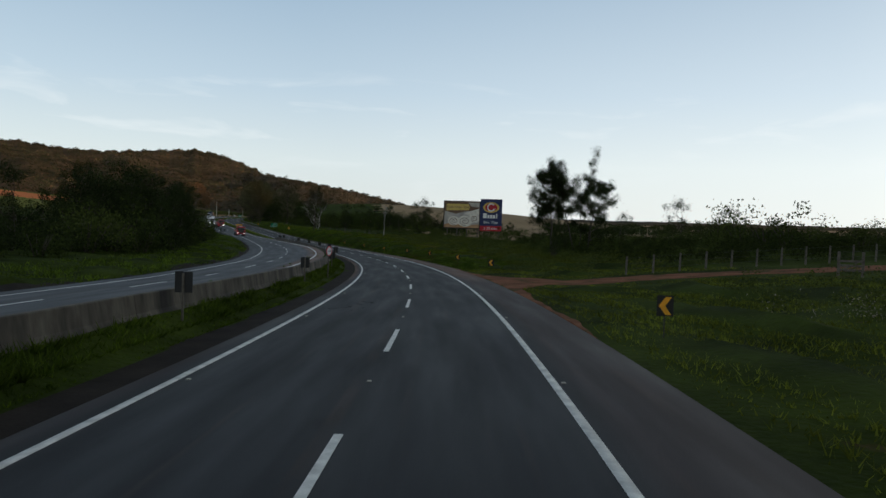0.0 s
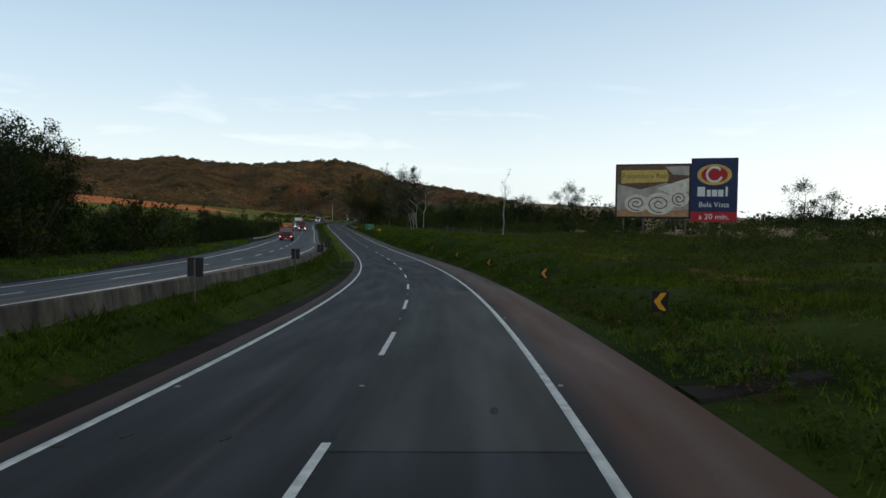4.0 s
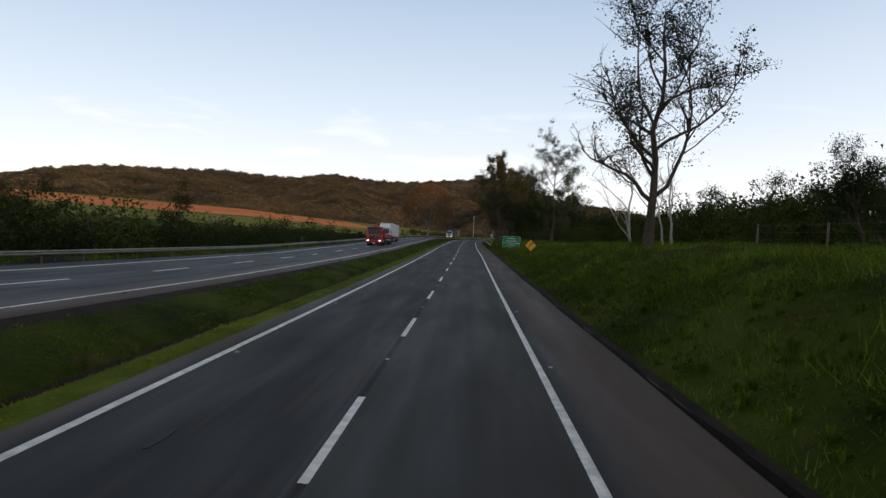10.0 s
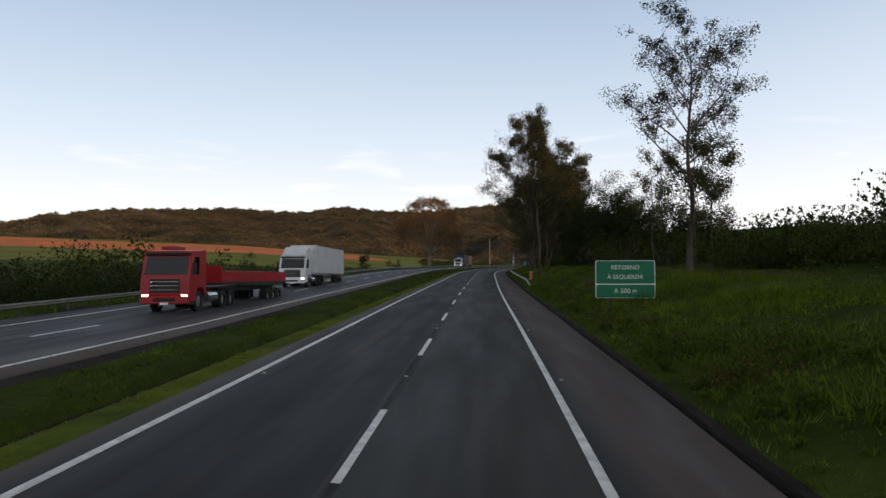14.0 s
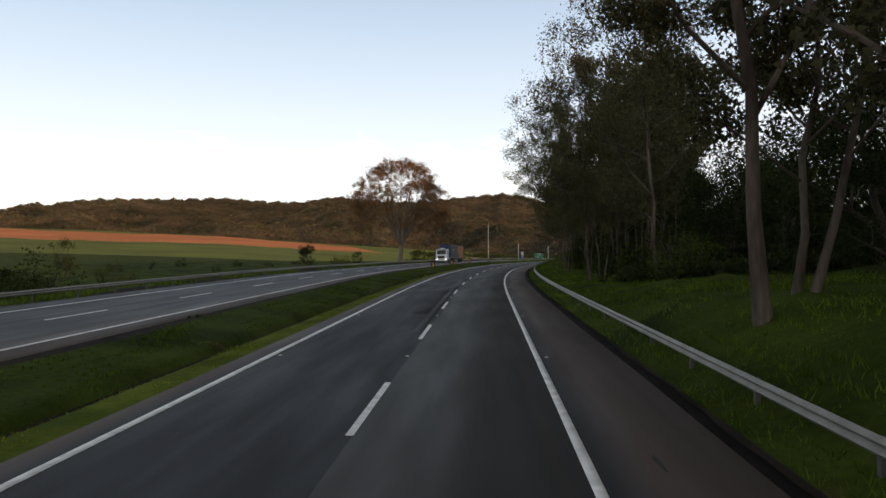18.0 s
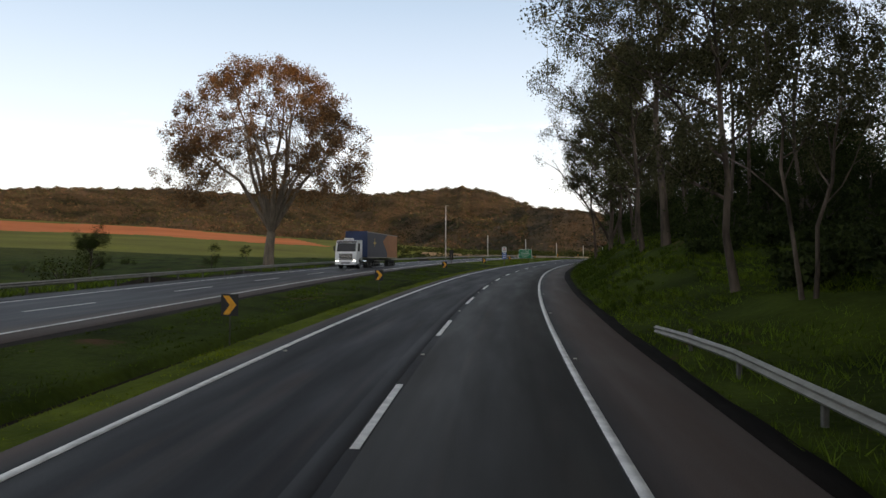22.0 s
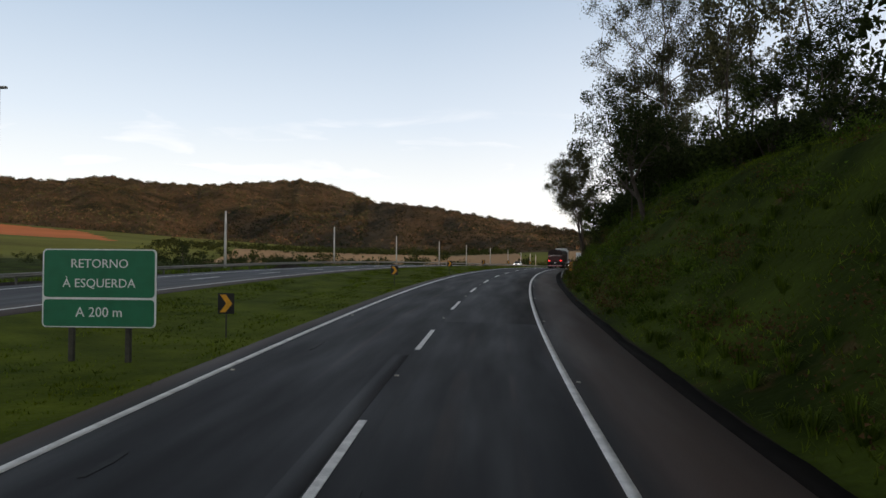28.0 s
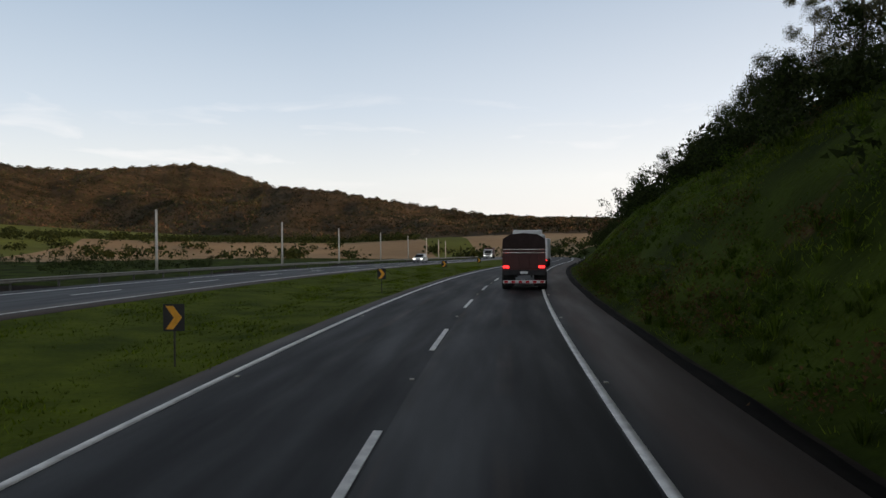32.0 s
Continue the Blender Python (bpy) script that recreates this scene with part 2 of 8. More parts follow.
def far_height(x, y):
    dx, dy = x - CX, y - CY
    r = np.hypot(dx, dy)
    az = np.degrees(np.arctan2(-dx, dy))
    gain = np.interp(az, [-180, -30, 0, 10, 19, 29, 41, 50, 60, 80, 180], [0.35, 0.6, 0.55, 0.3, 0.40, 0.64, 0.94, 1.06, 1.10, 0.9, 0.35])
    z = 4 + gain * np.interp(r, [0, 200, 600, 1000, 1320, 1650, 2000], [0, 1, 12, 36, 61, 58, 66])
    # spurs and gullies running down the face of the hills
    spur = np.sin(az * 0.27 + r * 0.0019 + 0.6) + 0.6 * np.sin(az * 0.62 - r * 0.0033 + 2.0) + 0.3 * np.sin(az * 1.35 + r * 0.0062) + 0.15 * np.sin(az * 2.6 - r * 0.009)
    r0, r1 = ridge(az)
    u = np.clip((r - r0) / (r1 - r0), 0, 1)
    roll = spur * np.interp(r1, [1350, 3600], [4, 24]) * np.interp(az, [-180, -6, 5], [0.05, 0.1, 1])
    hill = r1 * np.tan(np.radians(np.interp(az, SKY_AZ, SKY_E))) - np.interp(az, [12, 19], [3, 7]) + r1 * (0.0011 * np.sin(az * 5.1) + 0.0008 * np.sin(az * 11.7))
    up = u ** 1.15
    z = z * (1 - up) + hill * up + roll * np.sin(u * np.pi)
    # unseen ridge added behind the start to shade the road late in the day
    ux, uy = to_sun.x / math.cos(SUN_EL), to_sun.y / math.cos(SUN_EL)
    dot = x * ux + y * uy
    # two dips in its crest let sun reach chosen tree tops
    z += (125 - 28 * np.exp(-((x * -uy + y * ux - 380) / 42) ** 2) - 50 * np.exp(-((x * -uy + y * ux - 286) / 38) ** 2)) * np.exp(-((dot - 430) / 120) ** 2) * smooth((900 - (x * -uy + y * ux)) / 250) * smooth((1500 + (x * -uy + y * ux)) / 300)
    return z


def near_road(x, y):
    """Nearest station and offset for many points."""
    xs, ys, ts_, ss_ = RX[::4], RY[::4], TH[::4], S[::4]
    s_out, l_out = np.empty(len(x)), np.empty(len(x))
    for i in range(0, len(x), 4000):
        j = slice(i, i + 4000)
        n = np.argmin((x[j, None] - xs) ** 2 + (y[j, None] - ys) ** 2, axis=1)
        dx, dy = x[j] - xs[n], y[j] - ys[n]
        s_out[j] = ss_[n] - dx * np.sin(ts_[n]) + dy * np.cos(ts_[n])
        l_out[j] = dx * np.cos(ts_[n]) + dy * np.sin(ts_[n])
    return s_out, l_out


def country(x, y):
    """Height of the open land anywhere, joined to the roadside strip."""
    x, y = np.atleast_1d(np.asarray(x, float)), np.atleast_1d(np.asarray(y, float))
    s, lat = near_road(x, y)
    sc = np.clip(s, -80, 998)
    edge = spot(sc, np.clip(lat, -105, 105), rel(sc, np.clip(lat, -105, 105)))[:, 2]
    off = np.maximum(np.abs(lat), np.maximum(np.abs(s - sc) * 2, 0)) - 105
    w = smooth(off / 300)
    return edge * (1 - w) + far_height(x, y) * w, s, lat


# ---- materials ----
def mat(name, base, rough=0.8, metal=0.0, spread=0.25, scale=6.0, fine=60.0, bump=0.15, dist=0.01, spec=0.4, second=None, coord="Object", each=0.0, stretch=None, emit=0.0):
    """Base colour varied by a broad and a fine noise, with fine relief."""
    m = bpy.data.materials.new(name)
    m.use_nodes = True
    n, l = m.node_tree.nodes, m.node_tree.links
    b = n["Principled BSDF"]
    b.inputs["Roughness"].default_value, b.inputs["Metallic"].default_value, b.inputs["Specular IOR Level"].default_value = rough, metal, spec
    co = n.new("ShaderNodeTexCoord")
    src = co.outputs[coord]
    if stretch:
        mp = n.new("ShaderNodeMapping")
        mp.inputs["Scale"].default_value = stretch
        l.new(src, mp.inputs[0])
        src = mp.outputs[0]
    n1, n2 = n.new("ShaderNodeTexNoise"), n.new("ShaderNodeTexNoise")
    n1.inputs["Scale"].default_value, n2.inputs["Scale"].default_value = scale, fine
    n1.inputs["Detail"].default_value, n2.inputs["Detail"].default_value = 4, 3
    l.new(src, n1.inputs[0])
    l.new(src, n2.inputs[0])
    dark, light = [c * (1 - spread) for c in base], [min(1, c * (1 + spread)) for c in base]
    r = n.new("ShaderNodeValToRGB")
    r.color_ramp.elements[0].color, r.color_ramp.elements[1].color = (*dark, 1), (*(second or light), 1)
    r.color_ramp.elements[0].position, r.color_ramp.elements[1].position = 0.32, 0.68
    l.new(n1.outputs[0], r.inputs[0])
    r2 = n.new("ShaderNodeValToRGB")
    r2.color_ramp.elements[0].color, r2.color_ramp.elements[1].color = (1 - spread, 1 - spread, 1 - spread, 1), (1 + spread, 1 + spread, 1 + spread, 1)
    l.new(n2.outputs[0], r2.inputs[0])
    mx = n.new("ShaderNodeMixRGB")
    mx.blend_type, mx.inputs[0].default_value = "MULTIPLY", 1
    l.new(r.outputs[0], mx.inputs[1])
    l.new(r2.outputs[0], mx.inputs[2])
    out = mx.outputs[0]
    if each:
        oi = n.new("ShaderNodeObjectInfo")
        mr = n.new("ShaderNodeMapRange")
        mr.inputs["To Min"].default_value, mr.inputs["To Max"].default_value = 1 - each, 1 + each
        l.new(oi.outputs["Random"], mr.inputs[0])
        m2 = n.new("ShaderNodeMixRGB")
        m2.blend_type, m2.inputs[0].default_value = "MULTIPLY", 1
        l.new(out, m2.inputs[1])
        l.new(mr.outputs[0], m2.inputs[2])
        out = m2.outputs[0]
    l.new(out, b.inputs["Base Color"])
    if bump:
        bp = n.new("ShaderNodeBump")
        bp.inputs["Strength"].default_value, bp.inputs["Distance"].default_value = bump, dist
        l.new(n2.outputs[0], bp.inputs["Height"])
        l.new(bp.outputs[0], b.inputs["Normal"])
    if emit:
        l.new(out, b.inputs["Emission Color"])
        b.inputs["Emission Strength"].default_value = emit
    return m


def bare_spots(m, soil, scale=0.32, where=(0.63, 0.72)):
    """Lets bare soil show through a ground cover in irregular spots."""
    n, l = m.node_tree.nodes, m.node_tree.links
    b = n["Principled BSDF"]
    was = b.inputs["Base Color"].links[0].from_socket
    co, no, r, mx = n.new("ShaderNodeTexCoord"), n.new("ShaderNodeTexNoise"), n.new("ShaderNodeValToRGB"), n.new("ShaderNodeMixRGB")
    no.inputs["Scale"].default_value, no.inputs["Detail"].default_value = scale, 7
    no.inputs["Roughness"].default_value = 0.62
    r.color_ramp.elements[0].position, r.color_ramp.elements[1].position = where
    l.new(co.outputs["Object"], no.inputs[0])
    l.new(no.outputs[0], r.inputs[0])
    l.new(r.outputs[0], mx.inputs[0])
    l.new(was, mx.inputs[1])
    mx.inputs[2].default_value = (*soil, 1)
    l.new(mx.outputs[0], b.inputs["Base Color"])


def leaf_mat(name, base, spread=0.5, glow=0.35, patchy=0.0, scales=((0.22, 0.7), (1.3, 1.0))):
    """Thin leaves: varied by leaf and, if patchy, from spot to spot, with some light through them."""
    m = bpy.data.materials.new(name)
    m.use_nodes = True
    n, l = m.node_tree.nodes, m.node_tree.links
    b = n["Principled BSDF"]
    b.inputs["Roughness"].default_value, b.inputs["Specular IOR Level"].default_value = 0.7, 0.06
    g = n.new("ShaderNodeNewGeometry")
    r = n.new("ShaderNodeValToRGB")
    r.color_ramp.elements[0].color = (*[c * (1 - spread) for c in base], 1)
    r.color_ramp.elements[1].color = (base[0] * (1 + spread), base[1] * (1 + spread * 0.7), base[2] * (1 + spread * 0.5), 1)
    l.new(g.outputs["Random Per Island"], r.inputs[0])
    oi = n.new("ShaderNodeObjectInfo")
    mr = n.new("ShaderNodeMapRange")
    mr.inputs["To Min"].default_value, mr.inputs["To Max"].default_value = 0.75, 1.3
    l.new(oi.outputs["Random"], mr.inputs[0])
    mx = n.new("ShaderNodeMixRGB")
    mx.blend_type, mx.inputs[0].default_value = "MULTIPLY", 1
    l.new(r.outputs[0], mx.inputs[1])
    l.new(mr.outputs[0], mx.inputs[2])
    if patchy:
        for scale, amount in scales:
            no, m2, m3 = n.new("ShaderNodeTexNoise"), n.new("ShaderNodeMapRange"), n.new("ShaderNodeMixRGB")
            no.inputs["Scale"].default_value, no.inputs["Detail"].default_value = scale, 2
            m2.inputs["From Min"].default_value, m2.inputs["From Max"].default_value = 0.34, 0.66
            m2.inputs["To Min"].default_value, m2.inputs["To Max"].default_value = 1 - patchy * amount, 1 + patchy * amount
            m3.blend_type, m3.inputs[0].default_value = "MULTIPLY", 1
            l.new(g.outputs["Position"], no.inputs["Vector"])
            l.new(no.outputs[0], m2.inputs[0])
            l.new(mx.outputs[0], m3.inputs[1])
            l.new(m2.outputs[0], m3.inputs[2])
            mx = m3
    l.new(mx.outputs[0], b.inputs["Base Color"])
    t = n.new("ShaderNodeBsdfTranslucent")
    l.new(mx.outputs[0], t.inputs[0])
    ms = n.new("ShaderNodeMixShader")
    ms.inputs[0].default_value = glow
    l.new(b.outputs[0], ms.inputs[1])
    l.new(t.outputs[0], ms.inputs[2])
    l.new(ms.outputs[0], n["Material Output"].inputs[0])
    return m


def road_mat(name, base, dust, dust_from, tracks, gloss=0.62, dust_left=(-3.75, -4.2)):
    """Asphalt by metres along (u) and across (v): aggregate, wheel tracks, streaks, dust beyond the edge line."""
    m = bpy.data.materials.new(name)
    m.use_nodes = True
    n, l = m.node_tree.nodes, m.node_tree.links
    b = n["Principled BSDF"]
    b.inputs["Specular IOR Level"].default_value = 0.28
    co, sp = n.new("ShaderNodeTexCoord"), n.new("ShaderNodeSeparateXYZ")
    l.new(co.outputs["UV"], sp.inputs[0])

    def noise_at(stretch, scale, detail=3):
        mp, t = n.new("ShaderNodeMapping"), n.new("ShaderNodeTexNoise")
        mp.inputs["Scale"].default_value = stretch
        t.inputs["Scale"].default_value, t.inputs["Detail"].default_value = scale, detail
        l.new(co.outputs["UV"], mp.inputs[0])
        l.new(mp.outputs[0], t.inputs[0])
        return t.outputs[0]

    def ramp(src, *stops):
        r = n.new("ShaderNodeValToRGB")
        while len(r.color_ramp.elements) < len(stops):
            r.color_ramp.elements.new(0.5)
        for e, (p, c) in zip(r.color_ramp.elements, stops):
            e.position, e.color = p, (c, c, c, 1) if isinstance(c, float) else (*c, 1)
        l.new(src, r.inputs[0])
        return r.outputs[0]

    def mix(a, c, f=1.0, how="MULTIPLY"):
        x = n.new("ShaderNodeMixRGB")
        x.blend_type = how
        for s_, v in zip(x.inputs, (f, a, c)):
            if isinstance(v, (int, float)):
                s_.default_value = v
            elif isinstance(v, tuple):
                s_.default_value = (*v, 1)
            else:
                l.new(v, s_)
        return x.outputs[0]

    broad = ramp(noise_at((0.05, 0.35, 1), 1.0, 4), (0.3, 0.88), (0.7, 1.12))
    streak = ramp(noise_at((0.02, 2.6, 1), 1.0, 3), (0.3, 0.86), (0.7, 1.12))
    grain = ramp(noise_at((1, 1, 1), 55.0, 3), (0.3, 0.72), (0.7, 1.3))
    stain = ramp(noise_at((0.25, 0.8, 1), 1.1, 5), (0.66, 1.0), (0.74, 0.72))
    age = n.new("ShaderNodeMapRange")
    age.inputs["From Min"].default_value, age.inputs["From Max"].default_value = 0.0, 1000.0
    l.new(sp.outputs["X"], age.inputs[0])
    laid_at = ramp(age.outputs[0], (0.0, 1.30), (0.10, 1.25), (0.15, 0.84), (0.33, 0.80), (0.38, 0.90), (0.58, 0.88), (0.63, 0.66), (1.0, 0.66))
    c = mix(mix(mix(mix(mix(base, laid_at), broad), streak), grain), stain)
    # wheel tracks, polished and a little darker
    w = n.new("ShaderNodeMath")
    w.operation = "PINGPONG"
    sub = n.new("ShaderNodeMath")
    sub.operation, sub.inputs[1].default_value = "ADD", tracks
    l.new(sp.outputs["Y"], sub.inputs[0])
    l.new(sub.outputs[0], w.inputs[0])
    w.inputs[1].default_value = 0.9
    c = mix(c, ramp(w.outputs[0], (0.15, 0.86), (0.6, 1.04)))
    # dust from the shoulder
    e = n.new("ShaderNodeMapRange")
    e.inputs["From Min"].default_value, e.inputs["From Max"].default_value = dust_from
    l.new(sp.outputs["Y"], e.inputs[0])
    patch = ramp(noise_at((0.03, 0.5, 1), 1.0, 5), (0.25, 0.55), (0.65, 1.0))
    e2 = n.new("ShaderNodeMapRange")
    e2.inputs["From Min"].default_value, e2.inputs["From Max"].default_value = dust_left
    l.new(sp.outputs["Y"], e2.inputs[0])
    # redder dust where the dirt track and the bare bank meet the road
    e3 = n.new("ShaderNodeMapRange")
    e3.inputs["From Min"].default_value, e3.inputs["From Max"].default_value = 175, 110
    l.new(sp.outputs["X"], e3.inputs[0])
    e4 = n.new("ShaderNodeMapRange")
    e4.inputs["From Min"].default_value, e4.inputs["From Max"].default_value = 43, 54
    e4.inputs["To Min"].default_value = 0.22
    l.new(sp.outputs["X"], e4.inputs[0])
    dust = mix(dust, (dust[0] * 1.6, dust[1] * 1.05, dust[2] * 0.8), e3.outputs[0], "MIX")
    c = mix(c, mix(dust, grain), mix(mix(mix(e.outputs[0], e2.outputs[0], 1.0, "ADD"), patch), e4.outputs[0]), "MIX")
    # faint soil carried along the wheel paths
    carried_soil = mix(ramp(noise_at((0.012, 1.9, 1), 1.0, 3), (0.56, 0.0), (0.68, 0.30)), ramp(noise_at((0.5, 0.6, 1), 0.5, 4), (0.4, 0.0), (0.6, 1.0)))
    c = mix(c, (0.085, 0.055, 0.040), carried_soil, "MIX")
    l.new(c, b.inputs["Base Color"])
    l.new(ramp(noise_at((0.1, 0.9, 1), 1.3, 3), (0.3, gloss), (0.7, gloss + 0.24)), b.inputs["Roughness"])
    bp = n.new("ShaderNodeBump")
    bp.inputs["Strength"].default_value, bp.inputs["Distance"].default_value = 0.35, 0.006
    l.new(noise_at((1, 1, 1), 70.0, 2), bp.inputs["Height"])
    l.new(bp.outputs[0], b.inputs["Normal"])
    return m


ASPHALT = road_mat("asphalt", (0.0192, 0.0197, 0.0232), (0.086, 0.059, 0.047), (3.5, 4.1), 0.05)
ASPHALT_FAR = road_mat("asphalt_other", (0.042, 0.043, 0.050), (0.10, 0.078, 0.066), (7.6, 8.6), 0.9, 0.55, (-0.4, -1.2))
PATCH_LIGHT = road_mat("asphalt_pale", (0.040, 0.0385, 0.037), (0.085, 0.062, 0.052), (3.5, 4.6), 0.05)
PATCH_PALE = road_mat("asphalt_worn_pale", (0.062, 0.060, 0.058), (0.085, 0.062, 0.052), (3.5, 4.6), 0.05)
PATCH_DARK = road_mat("asphalt_dark", (0.022, 0.022, 0.026), (0.085, 0.062, 0.052), (3.5, 4.6), 0.05)
LINE = mat("road_paint", (0.74, 0.73, 0.70), 0.6, spread=0.22, scale=3.0, fine=45, bump=0.2, dist=0.004)
GRASS_LAND = mat("grass_land", (0.028, 0.043, 0.007), 0.95, spread=0.4, scale=0.25, fine=5.0, bump=0.6, dist=0.12, second=(0.056, 0.078, 0.011), spec=0.03)
bare_spots(GRASS_LAND, (0.105, 0.055, 0.032))
MOWN_LAND = mat("mown_land", (0.070, 0.100, 0.008), 0.95, spread=0.3, scale=0.5, fine=7.0, bump=0.6, dist=0.05, second=(0.115, 0.145, 0.013), spec=0.03)
SOIL = mat("red_soil", (0.205, 0.088, 0.049), 0.95, spread=0.35, scale=0.5, fine=9.0, bump=0.5, dist=0.04, spec=0.05)
bare_spots(SOIL, (0.045, 0.055, 0.012), 0.55, (0.52, 0.66))
DARK_SOIL = mat("dark_soil", (0.026, 0.020, 0.016), 0.95, spread=0.35, scale=0.9, fine=14.0, bump=0.5, dist=0.03, spec=0.1)
PLOUGHED = mat("ploughed_field", (0.42, 0.15, 0.055), 0.95, spread=0.15, scale=0.01, fine=0.15, bump=0.4, dist=0.6, spec=0.05)
CROP = mat("green_crop", (0.105, 0.125, 0.022), 0.95, spread=0.25, scale=0.012, fine=0.2, bump=0.4, dist=0.5, spec=0.05)
DRY = mat("dry_field", (0.30, 0.215, 0.125), 0.95, spread=0.18, scale=0.012, fine=0.2, bump=0.4, dist=0.5, spec=0.05)
WOODED = mat("wooded_slope", (0.030, 0.032, 0.015), 0.95, spread=0.45, scale=0.006, fine=0.05, bump=0.8, dist=6.0, spec=0.05, second=(0.100, 0.066, 0.036))
CONCRETE = mat("old_concrete", (0.048, 0.040, 0.032), 0.9, spread=0.5, scale=1.1, fine=7, bump=0.5, second=(0.150, 0.126, 0.096), stretch=(1, 1, 0.3))
# colour holds both mud black and the shade of a sunken channel
GUTTER_SHADE = mat("gutter_concrete", (0.0085, 0.0070, 0.0060), 0.95, spread=0.35, scale=1.2, fine=20, bump=0.3, spec=0.06)
ZINC = mat("zinc_steel", (0.27, 0.26, 0.23), 0.62, 0.5, spread=0.15, scale=2.0, fine=20, bump=0.08)
STEEL_POST = mat("steel_post", (0.10, 0.095, 0.085), 0.7, 0.3, spread=0.2, scale=4, fine=30)
WOOD_POST = mat("grey_wood", (0.13, 0.11, 0.09), 0.9, spread=0.3, scale=5, fine=40, bump=0.4)
POLE = mat("pale_concrete_pole", (0.52, 0.50, 0.46), 0.8, spread=0.12, scale=1.5, fine=20)
SLIM_POST = mat("weathered_slim_post", (0.060, 0.056, 0.042), 0.85, spread=0.3, scale=5, fine=40, bump=0.3)
BLACK = mat("black_plate", (0.012, 0.012, 0.012), 0.5, spread=0.2)
YELLOW = mat("yellow_film", (0.78, 0.36, 0.02), 0.45, spread=0.1, scale=8)
GREEN = mat("green_film", (0.008, 0.16, 0.072), 0.45, spread=0.12, scale=3)
BLUE = mat("blue_film", (0.02, 0.10, 0.36), 0.45, spread=0.1, scale=4)
WHITE = mat("white_film", (0.78, 0.79, 0.77), 0.5, spread=0.06, scale=4)
RED = mat("red_film", (0.55, 0.02, 0.03), 0.5, spread=0.1, scale=4)
GREY_BACK = mat("sign_back", (0.10, 0.10, 0.10), 0.6, 0.2, spread=0.2)
BARK_PALE = mat("gum_bark", (0.042, 0.033, 0.026), 0.9, spread=0.35, scale=1.1, fine=9, bump=0.5, dist=0.03, second=(0.155, 0.122, 0.096), stretch=(1, 1, 0.22), spec=0.1)
BARK_TREE = mat("grey_bark", (0.17, 0.14, 0.11), 0.9, spread=0.35, scale=2.0, fine=14, bump=0.5, stretch=(1, 1, 0.25), spec=0.1)
BARK_DARK = mat("dark_bark", (0.060, 0.047, 0.036), 0.95, spread=0.35, scale=3, fine=20, bump=0.6, stretch=(1, 1, 0.25))
BARK_WHITE = mat("bleached_wood", (0.33, 0.30, 0.265), 0.9, spread=0.25, scale=3, fine=20, bump=0.3, stretch=(1, 1, 0.25))
LEAF_GUM = leaf_mat("gum_leaves", (0.080, 0.084, 0.042))
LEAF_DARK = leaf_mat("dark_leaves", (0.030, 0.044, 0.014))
LEAF_BIG = leaf_mat("broad_crown_leaves", (0.150, 0.098, 0.050))
LEAF_BUSH = leaf_mat("bush_leaves", (0.034, 0.050, 0.012))
LEAF_OLIVE = leaf_mat("olive_leaves", (0.056, 0.076, 0.018))
LEAF_DRY = leaf_mat("dry_weed_leaves", (0.120, 0.075, 0.034), 0.5)
LEAF_PALE = leaf_mat("pale_flower_heads", (0.36, 0.33, 0.27), 0.4)
LEAF_RANK = leaf_mat("rank_weed_leaves", (0.062, 0.082, 0.020), 0.5)
LEAF_WEED = leaf_mat("weed_leaves", (0.066, 0.115, 0.014), 0.5)
GRASS_BLADE = leaf_mat("grass_blades", (0.076, 0.120, 0.013), 0.45, 0.35, 0.35)
GRASS_DRY = leaf_mat("dry_grass_blades", (0.110, 0.135, 0.018), 0.5, 0.35, 0.4)
GRASS_TUFT = leaf_mat("tufted_grass_blades", (0.072, 0.112, 0.012), 0.4, 0.3, 0.35)
GRASS_MEDIAN = leaf_mat("rough_median_blades", (0.080, 0.130, 0.010), 0.5, 0.35, 0.4)
GRASS_VERGE = leaf_mat("median_grass_blades", (0.088, 0.128, 0.007), 0.5, 0.3, 0.35)
GRASS_TALL = leaf_mat("tall_grass_blades", (0.104, 0.150, 0.013), 0.5, 0.35, 0.4)
GRASS_MOWN = leaf_mat("mown_grass_blades", (0.130, 0.172, 0.010), 0.45, 0.3, 0.3)
HILL = ((0.0045, 1.0), (0.02, 0.8))
FAR_LEAF = leaf_mat("far_tree_leaves", (0.064, 0.058, 0.034), 0.5, 0.1, 0.45, HILL)
FAR_GREEN = leaf_mat("far_evergreen_leaves", (0.032, 0.038, 0.018), 0.5, 0.1, 0.45, HILL)
FAR_RUST = leaf_mat("far_rusty_leaves", (0.105, 0.070, 0.044), 0.4, 0.1, 0.45, HILL)


